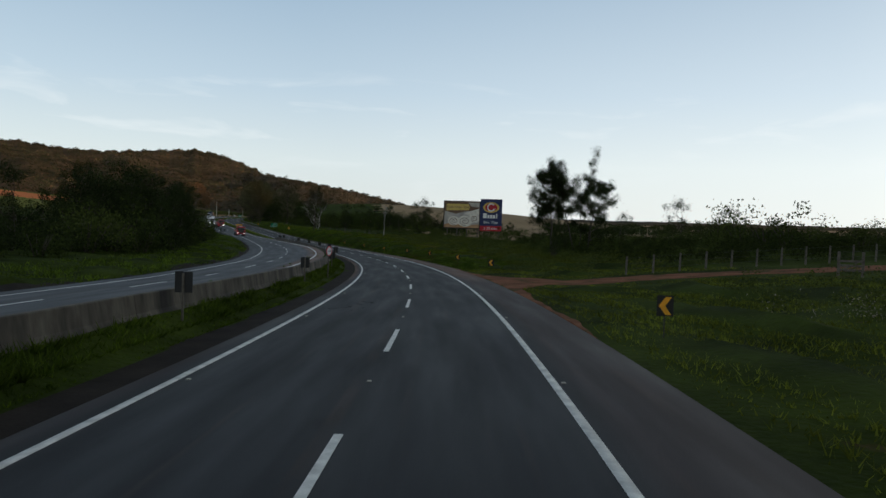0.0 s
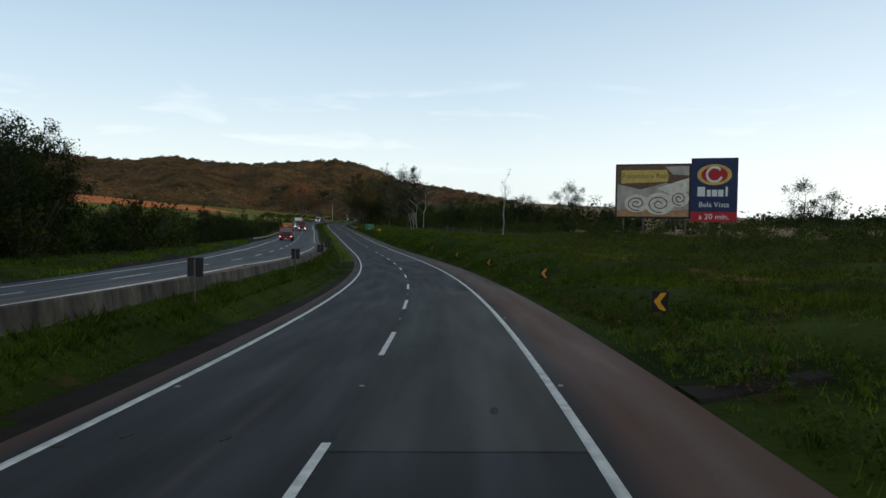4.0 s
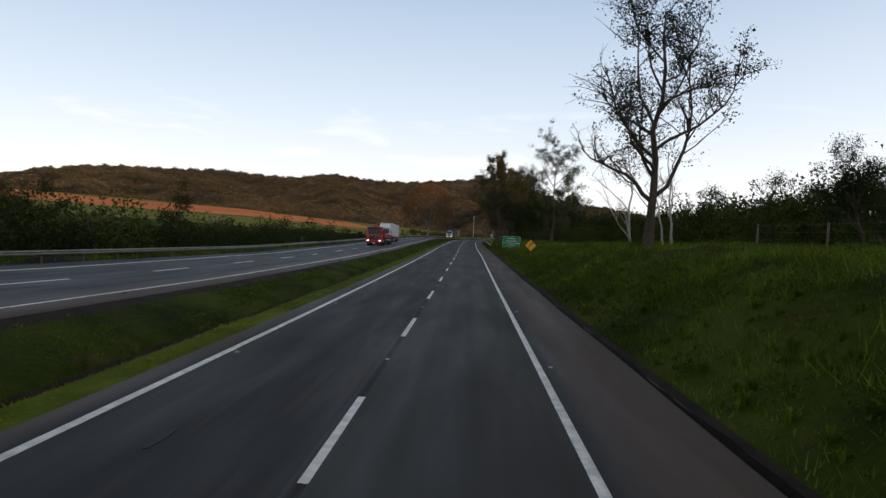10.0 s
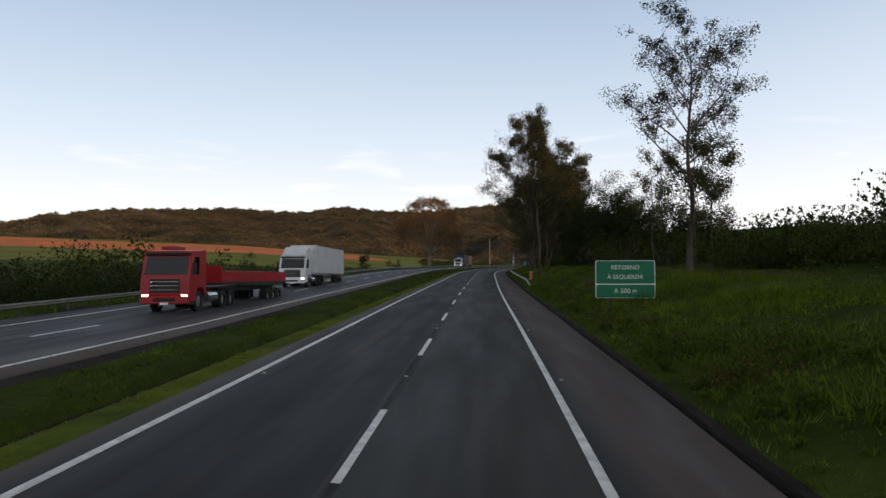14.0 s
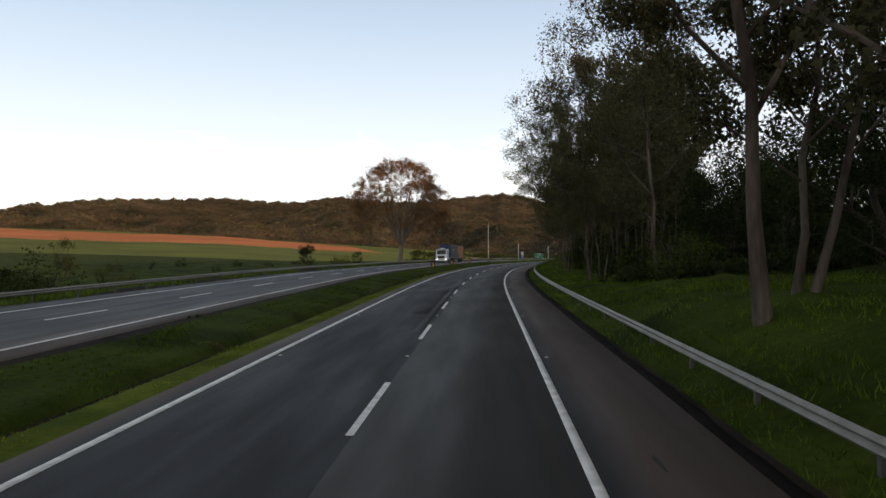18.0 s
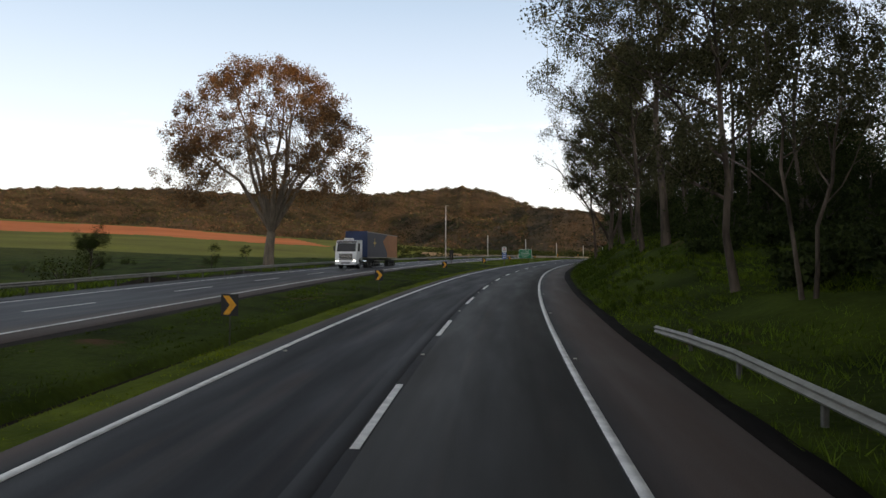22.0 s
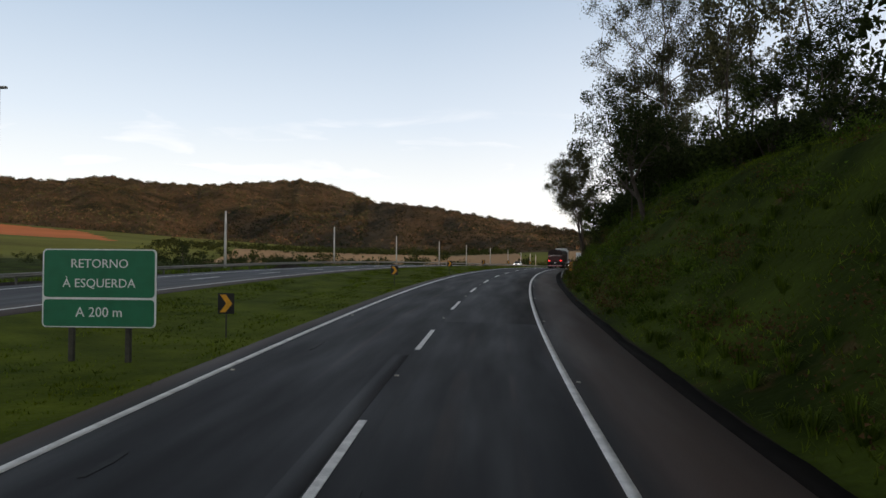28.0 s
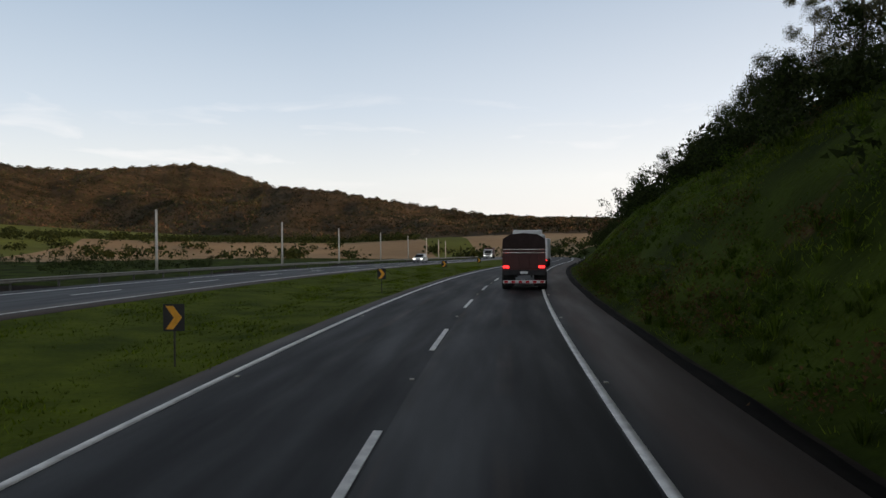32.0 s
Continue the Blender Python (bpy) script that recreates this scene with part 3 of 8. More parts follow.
# ---- mesh building ----
class Shape:
    """Gathers the faces of one part."""

    def __init__(self):
        self.v, self.f = [], []

    def add(self, verts, faces):
        k = len(self.v)
        self.v += [tuple(p) for p in verts]
        self.f += [tuple(i + k for i in q) for q in faces]
        return self

    def box(self, c, size, b=0.02, m=None):
        """A box with chamfered edges."""
        hx, hy, hz = (d / 2 for d in size)
        b = min(b, hx * 0.45, hy * 0.45, hz * 0.45)
        vs, idx = [], {}
        for sx in (-1, 1):
            for sy in (-1, 1):
                for sz in (-1, 1):
                    for a, p in enumerate(((hx, hy - b, hz - b), (hx - b, hy, hz - b), (hx - b, hy - b, hz))):
                        idx[sx, sy, sz, a] = len(vs)
                        vs.append(Vector((sx * p[0], sy * p[1], sz * p[2])))
        fs = []
        for s_ in (-1, 1):
            fs.append([idx[s_, y, z, 0] for y, z in ((-1, -1), (1, -1), (1, 1), (-1, 1))][::s_])
            fs.append([idx[x, s_, z, 1] for x, z in ((-1, -1), (-1, 1), (1, 1), (1, -1))][::s_])
            fs.append([idx[x, y, s_, 2] for x, y in ((-1, -1), (1, -1), (1, 1), (-1, 1))][::s_])
        for p in (-1, 1):
            for q in (-1, 1):
                for a, b_, key in ((1, 2, lambda t: (t, p, q)), (0, 2, lambda t: (p, t, q)), (0, 1, lambda t: (p, q, t))):
                    k0, k1 = key(-1), key(1)
                    fs.append([idx[(*k0, a)], idx[(*k1, a)], idx[(*k1, b_)], idx[(*k0, b_)]])
        for sx in (-1, 1):
            for sy in (-1, 1):
                for sz in (-1, 1):
                    fs.append([idx[sx, sy, sz, a] for a in range(3)])
        c = Vector(c)
        return self.add([(m @ (p + c)) if m else p + c for p in vs], fs)

    def tube(self, pts, radii, n=8, caps=True):
        """A round bar through points."""
        pts = [Vector(p) for p in pts]
        vs, fs = [], []
        side = None
        for i, p in enumerate(pts):
            d = (pts[min(i + 1, len(pts) - 1)] - pts[max(i - 1, 0)]).normalized()
            a = (side - d * side.dot(d)) if side else d.orthogonal()
            a = a.normalized() if a.length > 1e-6 else d.orthogonal().normalized()
            side, c = a, d.cross(a)
            r = radii[i] if hasattr(radii, "__len__") else radii
            for j in range(n):
                t = 2 * math.pi * j / n
                vs.append(p + (a * math.cos(t) + c * math.sin(t)) * r)
        for i in range(len(pts) - 1):
            for j in range(n):
                fs.append((i * n + j, i * n + (j + 1) % n, (i + 1) * n + (j + 1) % n, (i + 1) * n + j))
        if caps:
            fs += [tuple(range(n))[::-1], tuple(range((len(pts) - 1) * n, len(pts) * n))]
        return self.add(vs, fs)

    def prism(self, outline, axis, lo, hi):
        """An outline of (a, b) drawn out along an axis from lo to hi."""
        put = {"x": lambda a, b, t: (t, a, b), "y": lambda a, b, t: (a, t, b), "z": lambda a, b, t: (a, b, t)}[axis]
        n = len(outline)
        vs = [put(a, b, t) for t in (lo, hi) for a, b in outline]
        fs = [tuple(range(n)), tuple(range(n, 2 * n))[::-1]] + [(i, (i + 1) % n, n + (i + 1) % n, n + i) for i in range(n)]
        return self.add(vs, fs)

    def mesh(self, name, material, smooth_faces=False):
        me = bpy.data.meshes.new(name)
        me.from_pydata(self.v, [], self.f)
        if material:
            me.materials.append(material)
        b = bmesh.new()
        b.from_mesh(me)
        bmesh.ops.recalc_face_normals(b, faces=b.faces)
        b.to_mesh(me)
        b.free()
        if smooth_faces:
            me.polygons.foreach_set("use_smooth", [True] * len(me.polygons))
        return me


def raw_mesh(name, verts, faces, material, smooth_faces=False):
    """A mesh from arrays: faces all of one size."""
    verts, faces = np.asarray(verts, np.float32), np.asarray(faces, np.int32)
    me = bpy.data.meshes.new(name)
    k = faces.shape[1]
    me.vertices.add(len(verts))
    me.vertices.foreach_set("co", verts.ravel())
    me.loops.add(faces.size)
    me.loops.foreach_set("vertex_index", faces.ravel())
    me.polygons.add(len(faces))
    me.polygons.foreach_set("loop_start", np.arange(len(faces), dtype=np.int32) * k)
    me.polygons.foreach_set("loop_total", np.full(len(faces), k, np.int32))
    if smooth_faces:
        me.polygons.foreach_set("use_smooth", np.ones(len(faces), bool))
    me.materials.append(material)
    me.update(calc_edges=True)
    return me


def thing(name, label, category, group="", m=None, kind=""):
    ob = tagged(new(name), label, category, group, kind)
    ob.empty_display_size = 0.2
    if m is not None:
        ob.matrix_world = m
    return ob


def part(name, shape, material, parent, label="", smooth_faces=False, m=None):
    me = shape.mesh(name, material, smooth_faces) if isinstance(shape, Shape) else shape
    ob = new(name, me)
    ob.parent = parent
    if m is not None:
        ob.matrix_basis = m
    if label:
        ob["label"] = label
    return ob


def grid_mesh(name, rows, material, uv=None, smooth_faces=True):
    """A sheet over a grid of places (n, m, 3)."""
    n, m = rows.shape[:2]
    i = np.arange(n * m).reshape(n, m)
    faces = np.stack([i[:-1, :-1], i[:-1, 1:], i[1:, 1:], i[1:, :-1]], -1).reshape(-1, 4)
    me = raw_mesh(name, rows.reshape(-1, 3), faces, material, smooth_faces)
    if uv is not None:
        lay = me.uv_layers.new(name="along")
        lay.data.foreach_set("uv", uv.reshape(-1, 2)[faces.ravel()].astype(np.float32).ravel())
    return me


def text_mesh(name, words, size, material, depth=0.006, align="CENTER"):
    cu = bpy.data.curves.new(name, "FONT")
    cu.body, cu.size, cu.align_x, cu.align_y, cu.extrude, cu.resolution_u = words, size, align, "CENTER", depth, 3
    ob = bpy.data.objects.new(name, cu)
    me = bpy.data.meshes.new_from_object(ob)
    bpy.data.objects.remove(ob)
    bpy.data.curves.remove(cu)
    me.materials.clear()
    me.materials.append(material)
    return me


UPRIGHT = Matrix.Rotation(radians(90), 4, "X")            # text in x, z; readable from -y

# ---- ground ----
ss = np.concatenate([np.arange(-80.0, 30.0, 2.5), np.arange(30.0, 70.0, 1.0), np.arange(70.0, 999.0, 2.5)])
cols = []
oi_, oo_ = opp_in(ss), opp_in(ss) - OPP_W - 2.2
for e in (105, 90, 75, 62, 52, 44, 37, 31, 26, 21, 17, 13.5, 10.5, 8, 6, 4.5, 3.2, 2.2, 1.4, 0.7, 0.2):
    cols.append(oo_ - e)
cols.append(oo_ + 0.15)
for f in (0.0, 0.02, 0.15, 0.3, 0.42, 0.54, 0.66, 0.78, 0.9, 1.0):
    cols.append((oi_ + 1.0) * (1 - f) - 6.6 * f + (-0.15 if f == 0 else 0))
for d in (-6.38, -6.24, -6.1, -5.85, -5.6, -5.46, -5.3, -4.9, -4.5, -4.36, -4.15):
    cols.append(np.full(len(ss), d))
for d in (5.55, 5.95, 6.3, 6.7, 7.2, 7.8, 8.5, 9.3, 10.2, 11.2, 12.3, 13.5, 15, 17, 19.5, 22.5, 26, 30, 35, 42, 50, 60, 72, 86, 105):
    cols.append(np.full(len(ss), d))
lat_ = np.stack(cols, 1)
s_ = np.repeat(ss[:, None], lat_.shape[1], 1)
gp = land(s_, lat_)
rng = np.random.default_rng(3)
rough_ = np.where((np.abs(lat_ - 0.7) > 5.5) & ~((lat_ > oo_[:, None] - 0.5) & (lat_ < oi_[:, None] + 1.3)), 1.0, 0.0)
rough_ = rough_ * np.where((lat_ > 5.6) & (np.abs(s_ - 42.6) < 5.5), 0.0, 1.0)
amp = np.clip(np.minimum(np.abs(lat_ - 6.3), np.abs(lat_ + 4.4)) * 0.06, 0, 0.35) * rough_ * np.where((lat_ < -4.3) & (lat_ > oo_[:, None]), 0.2, 1.0)
gp[..., 2] += amp * (np.sin(s_ * 0.31 + lat_ * 0.9) * np.sin(s_ * 0.13 - lat_ * 0.37) + 0.6 * rng.standard_normal(s_.shape) * 0.4)
# the sheet of country round it, to the horizon
az_ = np.radians(np.concatenate([np.arange(-180, -42, 4.0), np.arange(-42, -8, 0.8), np.arange(-8, 64, 0.4), np.arange(64, 180.1, 4.0)]))
r_ = np.concatenate([np.arange(20, 600, 20.0), np.arange(600, 1700, 22.0), np.arange(1700, 3800, 50.0), [3900, 4100, 4500, 5000]])
AZ, RR = np.meshgrid(az_, r_)
fx, fy = CX - np.sin(AZ) * RR, CY + np.cos(AZ) * RR
fz, fs_, fl_ = country(fx.ravel(), fy.ravel())
inside = (np.abs(fl_) < 96) & (fs_ > -80) & (fs_ < 990)
fz = np.where(inside, fz - 3.0 - 0.04 * (96 - np.abs(fl_)), fz).reshape(fx.shape)
far_pts = np.stack([fx, fy, fz], -1)
n1, n2 = gp.shape[0] * gp.shape[1], fx.size
i1 = np.arange(n1).reshape(gp.shape[:2])
i2 = n1 + np.arange(n2).reshape(fx.shape)
q = lambda i: np.stack([i[:-1, :-1], i[:-1, 1:], i[1:, 1:], i[1:, :-1]], -1).reshape(-1, 4)
f1, f2 = q(i1), q(i2)[:, ::-1]
ground_me = raw_mesh("ground", np.concatenate([gp.reshape(-1, 3), far_pts.reshape(-1, 3)]), np.concatenate([f1, f2]), GRASS_LAND, True)
for m_ in (SOIL, DARK_SOIL, PLOUGHED, CROP, DRY, WOODED, MOWN_LAND):
    ground_me.materials.append(m_)
# which cover lies where
cs, cl = (s_[:-1, :-1] + s_[1:, 1:]) / 2, (lat_[:-1, :-1] + lat_[1:, 1:]) / 2
co_i = opp_in(cs)
wob = np.sin(cs * 0.23) * 0.4 + np.sin(cs * 0.71 + 1) * 0.25
zone1 = np.zeros(cs.shape, int)
zone1[(cl < -4.3) & (cl > -5.3 + wob * 0.35 + 0.9 * smooth((cs - 90) / 70)) & (cs < 165)] = 2
zone1[(cl > -5.86 + 0.1 * wob) & (cl < -4.3) & (cs > 165)] = 7                     # mown strip
zone1[(cl > co_i + 1.5) & (cl < -4.3) & (cs > 575)] = 7
zone1[(np.abs(cl + 5.975) < 0.06) & (cs > 170) & (cs < 560)] = 2           # the ditch
zone1[(cl < co_i + 1.55) & (cl > co_i) & (cs > 200)] = 2
zone1[(cl > 5.6) & (cl < 6.1) & (cs > 140)] = 2
zone1[(cl > 36) & (cs > 120) & (cs < 430)] = 5
zone1[(cl < co_i - OPP_W - 2.0) & (cl > co_i - OPP_W - 3.0)] = 2
frc, faz = (RR[:-1, :-1] + RR[1:, 1:]) / 2, np.degrees((AZ[:-1, :-1] + AZ[1:, 1:]) / 2)
zone2 = np.zeros(frc.shape, int)
edge_ = 30 * np.sin(faz * 0.35) + 12 * np.sin(faz * 1.3)
zone2[(frc > 560) & (frc < 960 + edge_)] = 4
zone2[(frc >= 960 + edge_) & (frc < 1320) & (faz > 28.5 + (frc - 960) / 90)] = 3
zone2[(frc >= 960 + edge_) & (frc < 1330) & (faz > 18) & (faz <= 28.5 + (frc - 960) / 90)] = 4
zone2[(frc >= 1265 + edge_) & (frc < 1340) & (faz > 24)] = 4
zone2[(frc > 560) & (frc < 900) & (faz > 6) & (faz < 22)] = 5
zone2[(frc > 110) & (frc < 1500) & (faz < 4) & (faz > -115)] = 5
zone2[frc > ridge(faz)[0] - 10] = 6
ground_me.polygons.foreach_set("material_index", np.concatenate([zone1.ravel(), zone2.ravel()]).astype(np.int32))
ground = tagged(new("ground", ground_me), "grassy roadside land with ditches, red soil and fields rising to wooded hills", "ground", kind="structure")

def soil_sheet(name, label, a, b, lo, hi, along=True, step=0.5, up=0.035, material=None):
    """Bare soil laid over the land, with wavering edges, from a to b along the road or across it."""
    u = np.arange(a, b + 0.01, step)
    f = np.linspace(0, 1, 9)
    v = lo(u)[:, None] * (1 - f) + hi(u)[:, None] * f
    uu = np.repeat(u[:, None], 9, 1)
    pts = land(uu, v) if along else land(v, uu)
    pts[..., 2] += up - 0.09 * (np.abs(f - 0.5) > 0.45)
    me = grid_mesh(name, pts if along else pts[:, ::-1], material or SOIL, None)
    return tagged(new(name, me), label, "soil", kind="structure")


wave = lambda u, k: 0.45 * np.sin(u * 0.37 + k) + 0.3 * np.sin(u * 0.93 + 2 * k) + 0.2 * np.sin(u * 2.3 + k)
FAN_S, FAN_L = [14, 20, 30, 37, 40, 44.8, 48, 49.7, 51.5, 53.5, 57, 62, 72], [5.66, 5.9, 6.1, 6.5, 8.2, 11.5, 9.6, 8.2, 7.4, 6.6, 6.1, 5.95, 5.8]
soil_sheet("ground_soil", "bare red soil fanning out along the shoulder", 15, 71, lambda s: 5.62 + 0.03 * np.sin(s * 3.1), lambda s: np.interp(s, FAN_S, FAN_L) + 0.22 * wave(s, 1))
soil_sheet("ground_track", "brown-red dirt track across the grass", 5.7, 62, lambda x: 40.6 + 0.7 * wave(x, 0), lambda x: 44.8 + 0.7 * wave(x, 2) + 2.5 * np.exp(-(x - 5.7) / 2.5), False)
soil_sheet("ground_soil", "bare red soil showing on the bank", 104, 142, lambda s: 13.5 + 0.5 * wave(s, 3), lambda s: 14.5 + 0.5 * wave(s, 4), up=0.10)
soil_sheet("ground_soil", "dark washed-out soil in a drain through the grass", 5.75, 8.6, lambda x: 91.0 - 0.3 * wave(x, 1) + 0.3 * (x - 5.75), lambda x: 92.6 + 0.4 * wave(x, 2) + 0.1 * (x - 5.75), False, 0.3, 0.035, DARK_SOIL)

# ---- carriageways ----
def slab(name, lat_of, material, label, v0):
    """A road sheet with turned-down edges; lat_of gives the offsets across at a station."""
    s = np.arange(-80.0, 999.0, 2.0)
    lats = np.stack([lat_of(x) for x in s])
    z = np.zeros(lats.shape)
    z[:, 0] = z[:, -1] = -0.16
    sv = np.repeat(s[:, None], lats.shape[1], 1)
    me = grid_mesh(name, spot(sv, lats, z), material, np.stack([sv, lats - v0(sv)], -1))
    return tagged(new(name, me), label, "road", kind="structure")


road = slab("road", lambda s: np.array([-4.36, -4.3, -3, -1.5, 0, 1.5, 3.0, 4.3, 5.6, 5.66]), ASPHALT, "grey asphalt carriageway with white lines and a dusty brown shoulder", lambda s: 0 * s)
road_other = slab("road", lambda s: opp_in(s) + np.array([1.06, 1.0, -0.5, -2, -3.7, -5.5, -7.4, -9.4, -9.46]), ASPHALT_FAR, "grey asphalt carriageway for oncoming traffic, with white lines", lambda s: opp_in(s) - 8.9)


def strip(name, s0, s1, lat0, lat1, up, material, parent, label="", step=2.0, uv=False):
    """A thin laid band between two offsets, with thickness."""
    s = np.linspace(s0, s1, max(2, int((s1 - s0) / step) + 1))
    a, b = (lat0(s), lat1(s)) if callable(lat0) else (np.full(len(s), lat0), np.full(len(s), lat1))
    lats = np.stack([a, a, b, b], 1)
    sv = np.repeat(s[:, None], 4, 1)
    z = np.array([-0.02, up, up, -0.02])[None, :] + 0 * lats
    me = grid_mesh(name, spot(sv, lats, z), material, np.stack([sv, lats], -1), smooth_faces=False)
    return part(name, me, material, parent, label)


EDGE_S, EDGE_L = [-80, 190, 215, 380, 410, 998], [3.435, 3.435, 3.345, 3.345, 3.42, 3.435]
strip("edge_line", -80, 998, lambda s: -3.70 - 0.06 * np.exp(-((s - 45) / 25) ** 2), lambda s: -3.55 - 0.06 * np.exp(-((s - 45) / 25) ** 2), 0.011, LINE, road, "worn white edge line")
strip("edge_line", -80, 998, lambda s: np.interp(s, EDGE_S, EDGE_L) - 0.075, lambda s: np.interp(s, EDGE_S, EDGE_L) + 0.075, 0.011, LINE, road, "worn white edge line")
strip("edge_line", -80, 998, lambda s: opp_in(s) - 0.07, lambda s: opp_in(s) + 0.07, 0.011, LINE, road_other)
strip("edge_line", -80, 998, lambda s: opp_in(s) - OPP_W - 0.07, lambda s: opp_in(s) - OPP_W + 0.07, 0.011, LINE, road_other)
for s0, s1, a, b, m_ in ((163, 207, 0.02, 3.34, PATCH_PALE), (305, 352, 0.12, 3.34, PATCH_LIGHT), (352, 404, 0.05, 3.34, PATCH_LIGHT), (404, 470, 0.1, 3.3, PATCH_LIGHT),
                         (405, 424, -3.5, -0.1, PATCH_DARK), (612, 640, 0.1, 3.6, PATCH_DARK), (88, 118, 0.1, 3.34, PATCH_LIGHT), (640, 760, 0.1, 3.3, PATCH_DARK), (207, 305, 0.06, 3.34, PATCH_LIGHT), (470, 560, 0.1, 3.3, PATCH_LIGHT)):
    strip("asphalt_patch", s0, s1, a, b, 0.006, m_, road, "resurfaced lane with a straight joint")
STUD = mat("road_stud_cream", (0.42, 0.40, 0.34), 0.6, spread=0.2)
strip("joint_seal", 398, 604, -0.44, -0.10, 0.007, PATCH_DARK, road, "dark sealed joint beside the lane dashes")
strip("joint_seal", 186, 330, -0.16, 0.0, 0.007, PATCH_DARK, road, "dark sealed joint beside the lane dashes")
dash = Shape().box((0, 2.2, 0), (0.13, 4.4, 0.016), 0.003).mesh("lane_dash", LINE)
stud = Shape().box((0, 0, 0.0), (0.085, 0.075, 0.026), 0.010).mesh("road_stud", STUD)
for k in range(-6, 82):
    off = 0 if k < 49 else 4.98
    s0 = k * 12.0 + off
    part("lane_dash", dash, LINE, road, m=laid(s0, 0.0, 0.003))
    for la in (-3.38, 0.0, 3.62):
        part("road_stud", stud, STUD, road, m=laid(s0 + 8.2, la, 0.012))
    part("lane_dash", dash, LINE, road_other, m=laid(s0 + 3, float(opp_in(s0 + 3)) - OPP_W / 2, 0.003))
strip("gutter", 188, 998, lambda s: 5.48 - 0.05 * np.clip((s - 420) / 60, 0, 1) + 0.02 * np.sin(s * 0.31), lambda s: np.interp(s, [188, 360, 430, 580, 620, 998], [5.60, 5.68, 5.88, 5.90, 5.78, 5.78]) + 0.05 * np.sin(s * 0.7) + 0.03 * np.sin(s * 2.3), 0.006, GUTTER_SHADE, road, "blackened concrete gutter strip with a channel's shade in its colour", 1.0)

# ---- concrete barrier on the median ----
BAR_S, BAR_L = [-80, 40, 80, 120, 160, 190, 212], [-7.0, -6.95, -7.1, -7.6, -8.05, -8.05, -8.1]
barrier = thing("concrete_barrier", "weathered grey concrete median barrier streaked with dirt", "barrier", kind="")
prof = [(-0.30, -0.3), (-0.30, 0.08), (-0.17, 0.30), (-0.10, 0.78), (-0.08, 0.81), (0.08, 0.81), (0.10, 0.78), (0.17, 0.30), (0.30, 0.08), (0.30, -0.3)]
for k in range(48):
    a, b = -76 + 6.0 * k, -76 + 6.0 * (k + 1) - 0.03
    if b > 207:
        break
    vs, fs = [], []
    for i, s in enumerate(np.linspace(a, b, 3)):
        drop = 1 if s < 196 else max(0.1, (206 - s) / 10 * 0.9 + 0.1)
        at = float(np.interp(s, BAR_S, BAR_L))
        foot = float(np.interp(s, [-80, 20, 50, 95, 158, 190, 212], [0.32, 0.34, 0.36, 0.61, 0.89, 0.85, 0.6]))
        for dx, dz in prof:
            p = spot(s, at + dx)
            p[2] += foot + dz * drop - float(opp_up(s) * opp_rise(s, at + dx))
            vs.append(p)
    n = len(prof)
    for i in range(2):
        fs += [(i * n + j, i * n + (j + 1) % n, (i + 1) * n + (j + 1) % n, (i + 1) * n + j) for j in range(n)]
    fs += [tuple(range(n)), tuple(range(2 * n, 3 * n))]
    part("barrier_block", Shape().add(vs, fs), CONCRETE, barrier)


# ---- steel guard rails ----
def guard_rail(s0, s1, lat_of, label, low_end=True, step=4.0):
    """W-beam rail on posts, each length and post a part."""
    ob = thing("guard_rail", label, "guard rail", "steel guard rails")
    w = [(0.0, -0.125), (0.03, -0.095), (0.07, -0.065), (0.03, -0.025), (0.0, 0.0), (0.03, 0.025), (0.07, 0.065), (0.03, 0.095), (0.0, 0.125)]
    outline = w + [(x - 0.012, z) for x, z in w[::-1]]
    side = -1 if lat_of(s0) > 0 else 1
    n = len(outline)
    post = Shape().box((0, 0, 0.05), (0.09, 0.12, 1.1), 0.012).mesh("post", STEEL_POST)
    ns = int((s1 - s0) / step)
    for k in range(ns):
        vs, fs = [], []
        for s in (s0 + k * step, s0 + (k + 1) * step + 0.02):
            dip = min(1, 0.25 + (s - s0) / 9, 0.25 + (s1 - s) / 9) if low_end else 1.0
            for dx, dz in outline:
                vs.append(spot(s, lat_of(s) + side * dx, 0.50 * dip + dz))
        fs = [(j, (j + 1) % n, n + (j + 1) % n, n + j) for j in range(n)] + [tuple(range(n)), tuple(range(n, 2 * n))]
        part("rail", Shape().add(vs, fs), ZINC, ob)
        sp = s0 + k * step
        dip = min(1, 0.25 + (sp - s0) / 9) if low_end else 1.0
        part("post", post, STEEL_POST, ob, m=place(sp, lat_of(sp) - side * 0.11, -0.02 + 0.60 * (dip - 1)))
    return ob


guard_rail(366, 482, lambda s: 6.6, "zinc-grey steel guard rail beside the gum trees")
guard_rail(655, 684, lambda s: 5.95 + max(0, s - 656) / 27 * 0.9, "short zinc-grey steel guard rail below the grassy bank")
guard_rail(200, 900, lambda s: float(opp_in(s)) - OPP_W - 2.35, "long grey steel guard rail beyond the oncoming lanes", False)
guard_rail(770, 900, lambda s: 6.6, "grey steel guard rail on the far bend", False)

